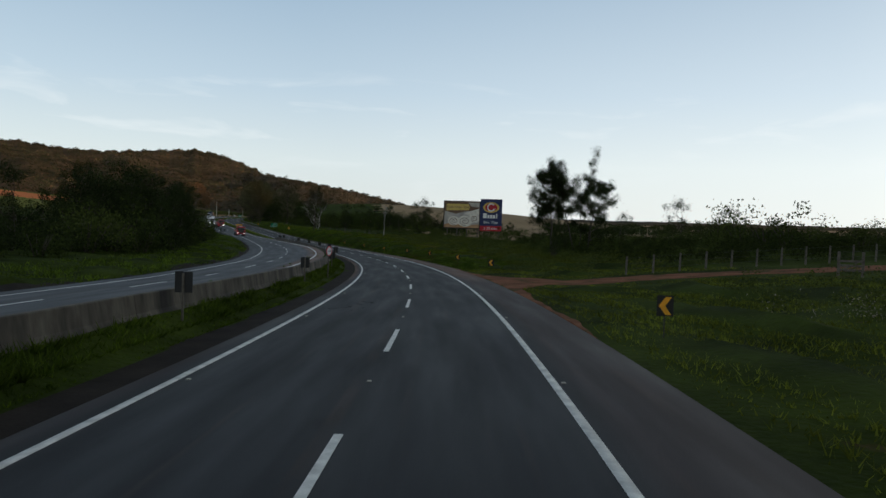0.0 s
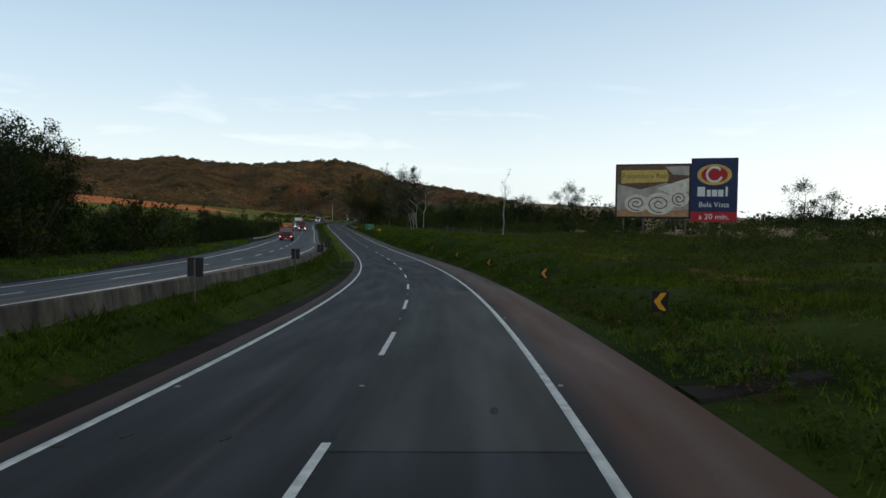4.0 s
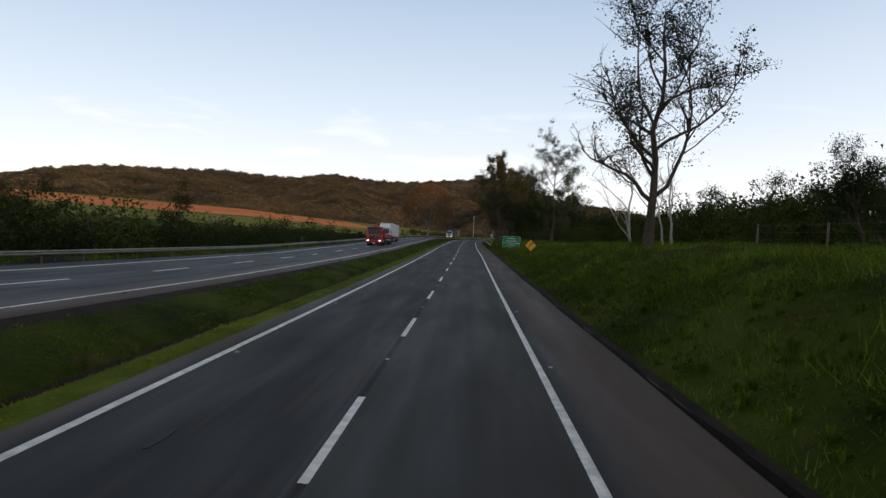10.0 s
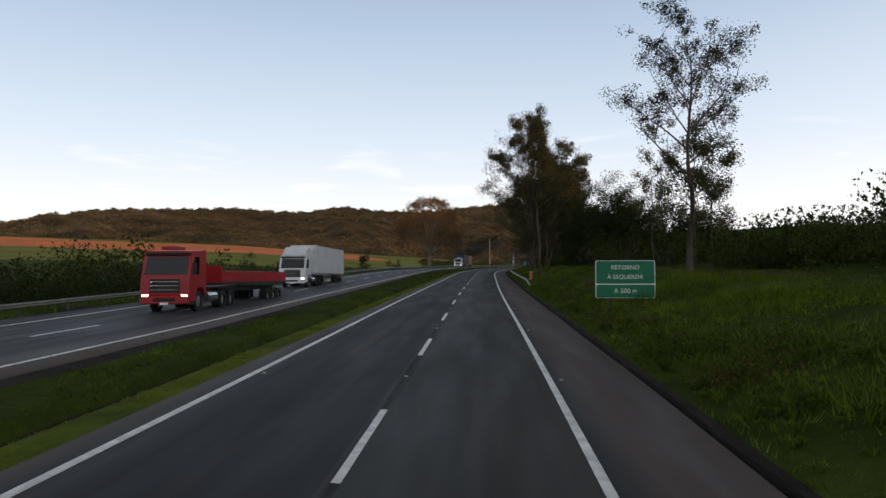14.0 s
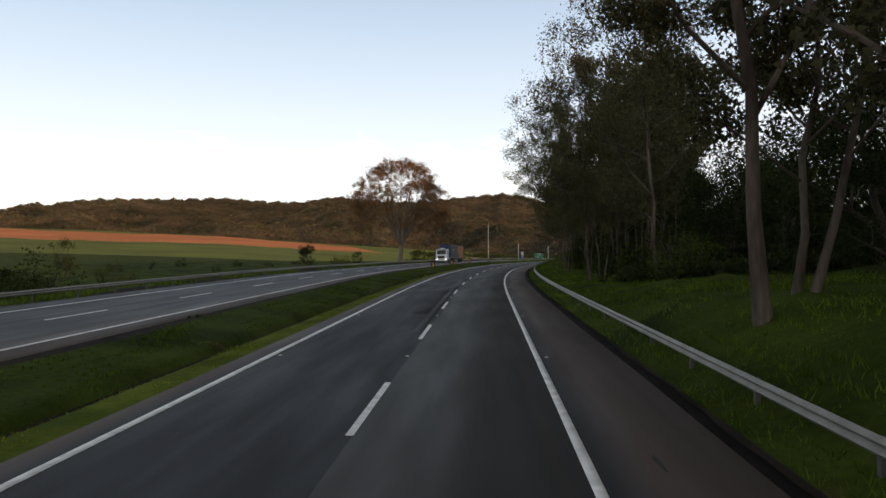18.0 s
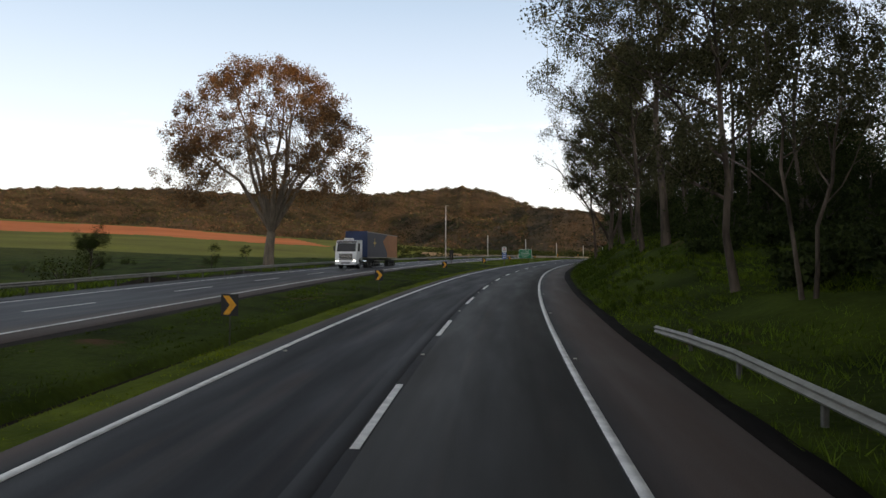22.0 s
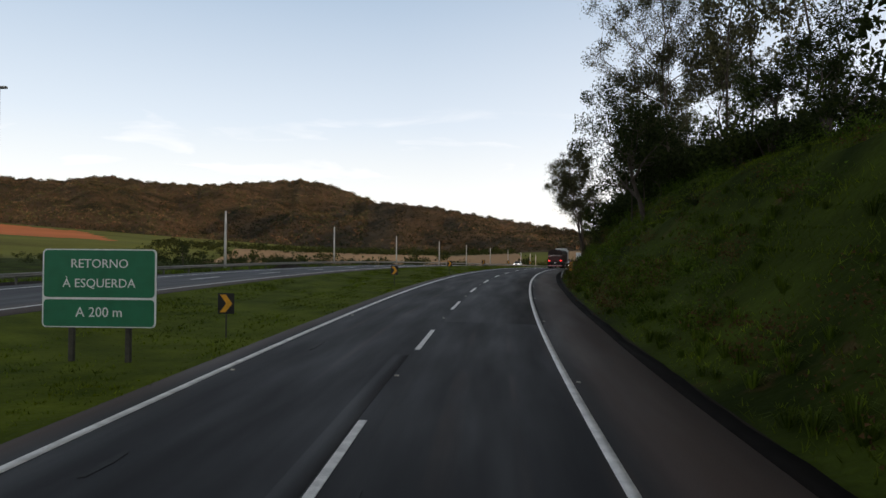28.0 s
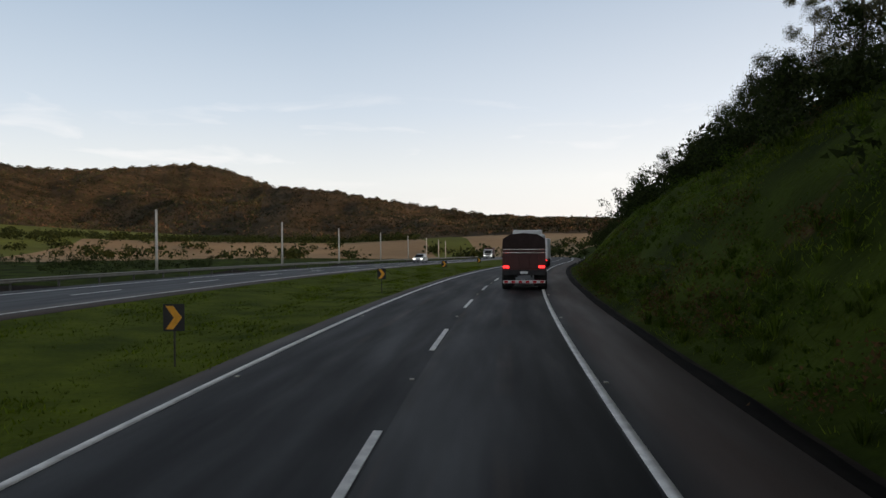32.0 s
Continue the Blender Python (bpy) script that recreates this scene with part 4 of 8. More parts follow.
MARK = mat("tyre_rubber_mark", (0.020, 0.020, 0.022), 0.8, spread=0.3, scale=6)
rg = random.Random(17)
spots = [(23.4, -2.95), (23.6, -2.75), (23.9, -2.6), (24.1, -2.42), (24.3, -2.3), (24.5, -2.35), (25.4, -1.95), (25.9, -2.1), (26.4, -1.6), (26.2, -1.75), (24.0, -1.7), (26.9, -2.0), (22.8, -2.1), (88.3, -3.45), (88.9, -2.8), (88.6, -1.4), (90.2, 2.3), (172.5, 2.95), (445.7, 2.22)]
for s0, lat0, long_, wide, m_ in [(a + rg.uniform(-0.1, 0.1), b, rg.uniform(0.2, 0.5), rg.uniform(0.06, 0.13), MARK) for a, b in spots] + [(rg.uniform(-3, 655), rg.choice([-2.6, -2.2, -1.2, 0.5, 1.0, 2.4, 2.7, 4.3]), rg.uniform(0.5, 2.4), rg.uniform(0.035, 0.08), MARK) for k in range(60)]:
    k = rg.randint(5, 8)
    out = [(wide * math.cos(6.283 * i / k) * rg.uniform(0.5, 1.1), long_ / 2 * math.sin(6.283 * i / k) * rg.uniform(0.6, 1.1)) for i in range(k)]
    part("tyre_mark" if long_ >= 0.5 else "bitumen_spot", Shape().prism(out, "z", -0.006, 0.004), m_, road, m=laid(s0, lat0, 0.005))


# ---- trees and bushes ----
def grow(seed, height, fork, spread, lift, levels, trunk_r, lean=0.06, branch_n=(3, 5), bare=0.35, stem=0.62):
    """A trunk with limbs. Gives the wood as a Shape and the tips where leaves sit."""
    rg = random.Random(seed)
    wood, tips = Shape(), []

    def limb(p, d, length, r, depth):
        n = 4 if depth < 2 else 3
        pts, rad = [p], [r]
        for i in range(n):
            bend = Vector((rg.uniform(-1, 1), rg.uniform(-1, 1), rg.uniform(-0.3, 0.8) * lift)) * (0.16 + 0.07 * depth)
            d = (d + bend).normalized()
            p = p + d * length / n
            pts.append(p)
            rad.append(r * (1 - 0.62 * (i + 1) / n))
        wood.tube(pts, rad, (8, 6, 4, 3, 3)[min(depth, 4)], caps=False)
        if depth >= levels:
            tips.append((pts[-1], d))
            tips.append(((pts[-2] + pts[-1]) / 2, d))
            return
        for k in range(rg.randint(*(branch_n[min(depth, len(branch_n) - 1)] if isinstance(branch_n, list) else branch_n))):
            f = rg.uniform(bare if depth == 0 else 0.3, 1.0) if k else 1.0
            i = min(int(f * n), n - 1)
            q_ = pts[i].lerp(pts[i + 1], f * n - i)
            a = rg.uniform(0, 2 * math.pi)
            side = d.orthogonal().normalized()
            side = (Matrix.Rotation(a, 3, d) @ side)
            nd = (d * (1 - spread) + side * spread * rg.uniform(0.7, 1.3) + Vector((0, 0, lift * 0.25))).normalized()
            if k == 0:
                nd = (d + side * 0.2).normalized()
            limb(q_, nd, length * rg.uniform(0.5, 0.8) * (1.0 if depth else fork), r * (1 - 0.62 * f) * rg.uniform(0.6, 0.85) + 0.006, depth + 1)

    limb(Vector((0, 0, -0.3)), Vector((rg.uniform(-lean, lean), rg.uniform(-lean, lean), 1)).normalized(), height * stem, trunk_r, 0)
    top = max(t[0].z for t in tips)
    k = height / top
    wood.v = [(x * k, y * k, z * k) for x, y, z in wood.v]
    return wood, [(p * k, d) for p, d in tips]


def leaves(name, tips, each, spread, size, material, seed, droop=0.3, ratio=0.42):
    """Many small folded leaves round the tips of the twigs, as one crown."""
    rg = np.random.default_rng(seed)
    t = np.array([p[:] for p, d in tips])
    n = len(t) * each
    c = np.repeat(t, each, 0) + rg.normal(0, 1, (n, 3)).clip(-1.7, 1.7) * spread * rg.uniform(0.4, 1.2, (len(t), 1)).repeat(each, 0)
    a = rg.normal(0, 1, (n, 3)) + np.array([0, 0, -droop])
    a /= np.linalg.norm(a, axis=1)[:, None]
    b = np.cross(a, rg.normal(0, 1, (n, 3)))
    b /= np.linalg.norm(b, axis=1)[:, None] + 1e-9
    L = (size * rg.uniform(0.6, 1.4, n))[:, None]
    v = np.stack([c + b * L * ratio, c + a * L, c - b * L * ratio], 1).reshape(-1, 3)
    return raw_mesh(name, v, np.arange(n * 3).reshape(n, 3), material)


def tree(name, label, category, group, wood_tips, bark, leaf, each, spread, size, seed, droop=0.3):
    wood, tips, arms = (*wood_tips, [])[:3]
    ob = thing(name, label, category, group)
    part("trunk", wood, bark, ob, smooth_faces=True)
    for arm in arms:
        part("limb", arm, bark, ob, smooth_faces=True)
    if each:
        part("crown", leaves("crown", tips, each, spread, size, leaf, seed, droop), leaf, ob)
    return ob


def limbed(seed, height, r, limbs, lean=(0.0, 0.0), side=6, twigs=4, wild=0.34, bole=0.9):
    """A tree with chosen limbs: (where on the trunk, bearing, length, rise). Bearing 0 is to the right of the road."""
    rg = random.Random(seed)
    wood, tips, arms = Shape(), [], []

    def run(into, p, d, long_, r0, n, sides, up):
        pts = [p]
        for i in range(n):
            d = (d + Vector((rg.uniform(-1, 1), rg.uniform(-1, 1), rg.uniform(-0.8, 0.8) + up)) * wild).normalized()
            pts.append(pts[-1] + d * long_ / n)
        into.tube(pts, [r0 * (1 - 0.8 * i / n) + 0.004 for i in range(n + 1)], sides, False)
        return pts, d

    trunk = [Vector((0, 0, -0.4))]
    for i in range(1, 9):
        f = i / 8
        trunk.append(Vector((lean[0] * f + rg.uniform(-1, 1) * 0.016 * height, lean[1] * f + rg.uniform(-1, 1) * 0.016 * height, height * bole * f)))
    wood.tube(trunk, [r * (1.3 if i == 0 else 1) * (1 - 0.88 * (i / 8) ** 0.8) + 0.01 for i in range(9)], 9, False)
    for f, az, long_, rise in list(limbs) + [(0.98, rg.uniform(0, 360), height * (1 - bole) * 1.2 + 0.5, 1.6)]:
        i = min(int(f * 8), 7)
        p = trunk[i].lerp(trunk[i + 1], f * 8 - i)
        a = radians(az)
        r0 = (r * (1 - 0.88 * f ** 0.8)) * 0.6 + 0.01
        arm = Shape()
        arms.append(arm)
        limb, d = run(arm, p, Vector((math.cos(a), math.sin(a), rise)).normalized(), long_, r0, 7, 5, 0.12)
        for k in range(side):
            g = rg.uniform(0.25, 1.0)
            j = min(int(g * 7), 6)
            c = limb[j].lerp(limb[j + 1], g * 7 - j)
            e = (d * 0.7 + Vector((rg.gauss(0, 0.6), rg.gauss(0, 0.6), rg.uniform(-0.3, 0.8)))).normalized()
            sub, d2 = run(arm, c, e, long_ * rg.uniform(0.22, 0.45), r0 * 0.35 + 0.004, 4, 4, 0.1)
            for q_ in range(twigs):
                m = sub[rg.randint(1, 4)]
                e2 = (d2 * 0.6 + Vector((rg.gauss(0, 0.7), rg.gauss(0, 0.7), rg.uniform(-0.4, 0.8)))).normalized()
                tw, d3 = run(arm, m, e2, long_ * rg.uniform(0.08, 0.2), 0.011, 2, 3, 0.0)
                tips += [(tw[-1], None), (tw[1], None)]
    return wood, tips, arms


def set_out(kinds, rows, size0=1.0, seed=1, own=False):
    """Copies of the made kinds at (station, offset, size); the first copies take the made ones themselves."""
    rg = random.Random(seed)
    used = set()
    for i, (s, lat, size) in enumerate(rows):
        ob = kinds[i % len(kinds)] if len(kinds) < 50 else rg.choice(kinds)
        k = 1 / ob.matrix_world.to_scale().x if own and ob.name in used else 1.0
        m = place(s, lat, None, rg.uniform(0, 360), size * size0 * k)
        if ob.name in used:
            copy_thing(ob, m)
        else:
            ob.matrix_world = m
            used.add(ob.name)


def gum(seed, height, r, lean=(0.0, 0.0), limbs=9, clear=0.34, reach=0.26, stems=1, apart=0.12):
    """A tall open tree: sinuous pale stems, rising limbs and drooping tufts at the twigs."""
    rg = random.Random(seed)
    wood, tips = Shape(), []

    def at(pts, f):
        i = min(int(f * (len(pts) - 1)), len(pts) - 2)
        return pts[i].lerp(pts[i + 1], f * (len(pts) - 1) - i)

    turn0 = rg.uniform(0, 6.28)
    for k in range(stems):
        a = turn0 + k * 6.283 / stems + rg.uniform(-0.4, 0.4)
        out = Vector((math.cos(a), math.sin(a), 0)) * (apart * height if stems > 1 else 0)
        h = height * (1 - 0.13 * k)
        top = Vector((lean[0], lean[1], h)) + out
        pts = []
        for i in range(8):
            f = i / 7
            sway = Vector((rg.uniform(-1, 1), rg.uniform(-1, 1), 0)) * 0.018 * height * math.sin(f * math.pi)
            pts.append(Vector((0, 0, -0.4)) + out * 0.1 * (1 - f) + (top - Vector((0, 0, -0.4))) * f - out * (f * (1 - f)) * 0.5 + sway)
        rad = [r * (1.25 if i == 0 else 1) * (1 - 0.86 * (i / 7) ** 0.9) + 0.012 for i in range(8)]
        wood.tube(pts, rad, 9, False)
        for j in range(limbs):
            f = clear + (0.97 - clear) * (j + rg.uniform(0.1, 0.9)) / limbs
            p = at(pts, f)
            az = j * 2.4 + a + rg.uniform(-0.5, 0.5)
            long_ = height * reach * (1.2 - 0.75 * f) * rg.uniform(0.65, 1.3)
            d = Vector((math.cos(az), math.sin(az), rg.uniform(0.5, 1.3))).normalized()
            limb = [p]
            for i in range(5):
                d = (d + Vector((rg.uniform(-0.25, 0.25), rg.uniform(-0.25, 0.25), rg.uniform(-0.12, 0.22)))).normalized()
                limb.append(limb[-1] + d * long_ / 5)
            r0 = (r * (1 - 0.86 * f ** 0.9)) * rg.uniform(0.38, 0.6) + 0.012
            wood.tube(limb, [r0 * (1 - 0.15 * i) for i in range(6)], 5, False)
            for q_ in range(7):
                g = rg.uniform(0.3, 1.0) if q_ else 1.0
                c = at(limb, g)
                e = (d * 0.5 + Vector((rg.gauss(0, 0.75), rg.gauss(0, 0.75), rg.uniform(-0.25, 0.75)))).normalized()
                n = c + e * height * rg.uniform(0.035, 0.095)
                m = c.lerp(n, 0.55) + Vector((0, 0, rg.uniform(0, 0.2)))
                wood.tube([c, m, n], [r0 * 0.32 + 0.006, 0.012, 0.006], 3, False)
                tips += [(n, None), (m, None)]
    return wood, tips


def gum_tree(wood_tips, each=74, size=0.19, spread=0.46, seed=40, label="tall pale-barked gum tree with a thin dark crown"):
    return tree("gum_tree", label, "tree", "gum trees by the road", wood_tips, BARK_PALE, LEAF_GUM, each, spread, size, seed, 0.9)


# the gum trees that stand out, each with its own build
for spec, (s, l), each, label in (
        (dict(seed=23, height=9.0, r=0.07, lean=(0.2, 0.0), limbs=7, clear=0.25, reach=0.2), (347, 19.0), 60, "young gum sapling beside a taller gum"),
        (dict(seed=14, height=21.0, r=0.19, lean=(-0.8, 1.0), limbs=16, clear=0.22, reach=0.34), (391.0, 8.7), 150, "stout forked gum tree with a pale peeling trunk"),
        (dict(seed=15, height=16.0, r=0.11, lean=(3.2, 1.5), limbs=13, clear=0.20, reach=0.34, stems=2), (392.5, 10.2), 130, "leaning gum tree with pale flaking bark"),
        (dict(seed=16, height=21.0, r=0.30, lean=(-0.8, 0.5), limbs=9, clear=0.42, reach=0.32), (511.5, 12.2), 110, "tall gum tree with a thick smooth trunk"),
        (dict(seed=17, height=17.0, r=0.17, lean=(-1.2, 0.5), limbs=8, clear=0.30, reach=0.30, stems=2), (533.5, 12.4), 90, "forked gum tree with pale thin stems"),
        (dict(seed=18, height=11.6, r=0.13, lean=(-1.4, 1.0), limbs=9, clear=0.30, reach=0.36, stems=2, apart=0.2), (670, 8.3), 84, "open-crowned gum tree on the grassy cutting"),
        (dict(seed=19, height=9.4, r=0.11, lean=(-2.9, 0.4), limbs=11, clear=0.34, reach=0.46), (680, 8.7), 100, "slender leaning gum tree over the road edge"),
        (dict(seed=29, height=15.0, r=0.15, lean=(-0.9, 0.3), limbs=9, clear=0.34, reach=0.34), (546.5, 8.8), 105, "slender gum tree with flaking bark beside a forked one"),
        (dict(seed=20, height=15.0, r=0.17, lean=(-0.6, 0), limbs=8, clear=0.45, reach=0.30), (677, 13.5), 80, "straight gum tree high on the cutting")):
    gum_tree(gum(**spec), int(each * (1.0 if s > 600 else 1.4)), 0.12, 0.40, spec["seed"], label).matrix_world = place(s, l)

forked = limbed(35, 19.0, 0.25, [(0.05, 172, 11.0, 3.0), (0.06, 12, 12.5, 3.0), (0.08, 95, 12.0, 2.4), (0.22, 182, 5.0, 1.0), (0.28, 25, 6.0, 0.9), (0.34, 150, 6.0, 1.2), (0.34, 330, 6.0, 0.8), (0.40, 195, 6.0, 1.0), (0.46, 60, 6.0, 1.0), (0.5, 260, 5.0, 1.1), (0.56, 10, 5.5, 1.1), (0.62, 165, 5.5, 1.2), (0.70, 190, 4.6, 1.3), (0.76, 260, 3.6, 1.5), (0.82, 60, 3.4, 1.5)], (0.2, 0.2), 9, 4, 0.11, 0.9)
gum_tree(forked, 19, 0.12, 0.42, 36, "stout gum tree forked low into heavy pale limbs").matrix_world = place(542, 10.3)
lone = limbed(7, 21.0, 0.27, [(0.40, 185, 3.0, 0.9), (0.45, 182, 6.0, 0.6), (0.50, 10, 4.2, 0.8), (0.56, 170, 6.2, 0.9), (0.60, 0, 6.0, 0.9), (0.64, 195, 5.6, 1.1), (0.66, 20, 6.2, 1.1), (0.70, 90, 5.0, 1.2), (0.74, 270, 5.0, 1.2), (0.78, 175, 5.6, 1.3), (0.80, 5, 5.6, 1.2), (0.86, 140, 4.6, 1.6), (0.90, 40, 4.6, 1.4), (0.94, 200, 3.6, 1.6)], (0.5, 0.0), 7, 3, 0.2, 0.80)
broad = limbed(31, 19.5, 0.155, [(0.2, 150, 4.0, 0.8), (0.28, 185, 7.0, 0.75), (0.32, 20, 4.5, 0.9), (0.36, 100, 5.0, 0.9), (0.40, 178, 8.0, 0.7), (0.44, 260, 5.0, 0.9), (0.48, 340, 5.0, 1.0), (0.52, 200, 7.0, 0.9), (0.56, 60, 5.0, 1.1), (0.6, 165, 6.5, 1.0), (0.66, 10, 5.0, 1.2), (0.7, 280, 4.5, 1.2), (0.76, 190, 4.6, 1.3), (0.82, 90, 3.5, 1.4), (0.9, 330, 2.6, 1.6)], (-1.0, 0.3), 8, 3, 0.22, 0.92)
broad_gum = gum_tree(broad, 50, 0.115, 0.38, 8, "broad leaning gum tree with a sunlit top")
broad_gum.matrix_world = place(381, 9.0, 0.25)
for s, l, turn, k in ((420, 13.0, -6, 1.05), (435, 10.6, 8, 0.95), (459, 10.3, 25, 0.98), (486, 10.2, -12, 0.92), (516, 11.2, 10, 1.15), (536, 11.4, -20, 1.05), (641, 13.5, 12, 0.85)):
    copy_thing(broad_gum, place(s, l, None, turn, k))
gum_tree(lone, 34, 0.12, 0.32, 7, "tall lone gum tree with spreading limbs above the bank").matrix_world = place(347, 17.4, None, 0, 0.965)
near_gums = [gum_tree(gum(50 + i, 19.5, 0.14, (0.4, -0.3), 10, 0.30, 0.38, 1 + (i == 2), 0.16), 125, 0.125, 0.46, 40 + i) for i in range(5)]
far_gums = [gum_tree(gum(60 + i, 19.0, 0.12, (0.3, 0.3), 8, 0.22, 0.34), 30, 0.26, 0.62, 50 + i) for i in range(3)]
rg = random.Random(5)
rows = [(428, 15.0, 1.05), (429, 15.9, 0.95), (433, 11.2, 0.95), (440.7, 11.2, 0.85), (441, 13.6, 1.0), (444, 14.4, 1.0), (447, 15.4, 0.95), (453.6, 10.2, 0.95), (462, 12.6, 1.0), (465.5, 11.3, 0.95), (467.3, 9.1, 0.8), (469, 9.8, 0.85), (480.5, 10.6, 1.0), (520.5, 11.2, 1.0), (541, 11.4, 0.95), (543.5, 11.2, 0.85), (578, 10, 0.9), (586, 10.4, 0.85), (594, 11, 0.85), (643, 10.9, 0.8), (641.5, 11.6, 0.7), (645, 18.6, 0.9), (655, 15, 0.8), (664, 13, 0.8), (672.8, 12.4, 0.85), (676, 12.8, 0.8), (696, 17.5, 0.72), (703, 18, 0.7), (712, 17.5, 0.75), (722, 18.5, 0.7)]
thin = [(455 + rg.uniform(-2.5, 2.5), 18.5 + rg.uniform(-2, 2), rg.uniform(0.8, 1.05)) for i in range(7)]
back_rows = thin + [(634, 15.5, 0.8), (683, 16.5, 0.8)]
for i in range(15):                                        # the grove behind the guard rail
    back_rows.append((428 + i * 3.2 + rg.uniform(-1.5, 1.5), rg.choice([14.5, 16.5, 18.5, 20.5]) + rg.uniform(-0.8, 0.8), rg.uniform(0.75, 1.1)))
for s, l, k in ((499, 17, 0.9), (507, 15.5, 1.0), (513, 18, 1.05), (520, 15, 0.8), (528, 16, 0.6), (536, 17.5, 0.55), (545, 15.5, 0.5), (549, 17, 0.5), (560, 20, 0.5), (600, 17, 0.8), (610, 19, 0.8), (616, 17.5, 0.75),
                (628, 18, 0.8), (641, 19, 0.8), (655, 20, 0.75), (668, 19, 0.7), (684, 20, 0.7), (694, 21, 0.7), (702, 18.5, 0.55), (712, 20, 0.7), (362, 22, 0.7), (357, 17, 0.5)):
    back_rows.append((s, l, k))
rows = [(s, l, k * (0.52, 0.57, 0.50, 0.50, 0.46)[i % 5]) for i, (s, l, k) in enumerate(rows)]
set_out(near_gums, rows, 1.0, 2, True)
set_out(far_gums, back_rows, 1.0, 3)

# the dark slender-stemmed group beside the billboard field
for spec, (s, l), each, label in (
        ((201, 11.6, 0.13, [(0.34, 175, 2.4, 0.5), (0.40, 170, 2.8, 0.9), (0.43, 15, 2.2, 0.7), (0.48, 250, 2.2, 0.9), (0.52, 165, 3.2, 0.8), (0.56, 80, 2.4, 0.9), (0.6, 190, 3.4, 0.8), (0.64, 10, 2.8, 0.9), (0.68, 330, 2.4, 0.9), (0.72, 170, 3.0, 1.0), (0.76, 300, 2.4, 1.0), (0.8, 30, 2.6, 1.1), (0.86, 200, 2.2, 1.2), (0.92, 90, 1.8, 1.4)], (-0.7, 0.0), 9, 4, 0.24, 0.86), (78.5, 18.9), 30, "dark slender-stemmed tree with a dense uneven crown"),
        ((202, 10.2, 0.12, [(0.45, 185, 2.2, 0.8), (0.52, 20, 1.8, 1.0), (0.6, 170, 2.6, 1.0), (0.66, 80, 2.0, 1.0), (0.72, 200, 2.6, 1.1), (0.78, 350, 2.0, 1.2), (0.84, 150, 2.2, 1.3), (0.9, 260, 1.8, 1.4)], (-2.1, 0.0), 8, 4, 0.22, 0.86), (80.0, 22.0), 24, "dark leaning tree with its crown swept to one side"),
        ((203, 9.2, 0.07, [(0.4, 165, 1.6, 0.9), (0.5, 20, 1.8, 0.8), (0.6, 190, 2.0, 1.0), (0.7, 40, 1.6, 1.1), (0.78, 160, 1.8, 1.2), (0.88, 0, 1.4, 1.4)], (-0.3, 0.0), 7, 4, 0.24, 0.88), (80.0, 22.8), 14, "thin dark tree with an open crown"),
        ((204, 9.4, 0.12, [(0.2, 20, 2.4, 0.7), (0.28, 170, 1.8, 0.8), (0.34, 5, 3.2, 0.7), (0.42, 25, 3.4, 0.7), (0.5, 160, 2.4, 0.8), (0.55, 350, 3.6, 0.8), (0.62, 90, 2.4, 0.9), (0.68, 15, 3.2, 0.9), (0.74, 190, 2.4, 1.0), (0.8, 0, 2.6, 1.0), (0.86, 120, 2.0, 1.3), (0.92, 40, 1.8, 1.4)], (0.7, 0.0), 9, 4, 0.24, 0.86), (80.0, 23.7), 26, "dark spreading tree with low leafy limbs"),
        ((205, 12.8, 0.05, [(0.76, 170, 0.9, 1.0), (0.82, 20, 0.8, 1.0), (0.88, 160, 0.8, 1.2), (0.93, 30, 0.6, 1.3)], (0.1, 0.0), 5, 3, 0.2, 0.95), (80.3, 23.9), 9, "tall thin sapling rising above its neighbours")):
    tree("field_tree", label, "tree", "dark trees beside the field", limbed(*spec), BARK_DARK, LEAF_DARK, each, 0.30, 0.105, spec[0]).matrix_world = place(s, l, None, 0, 0.95)


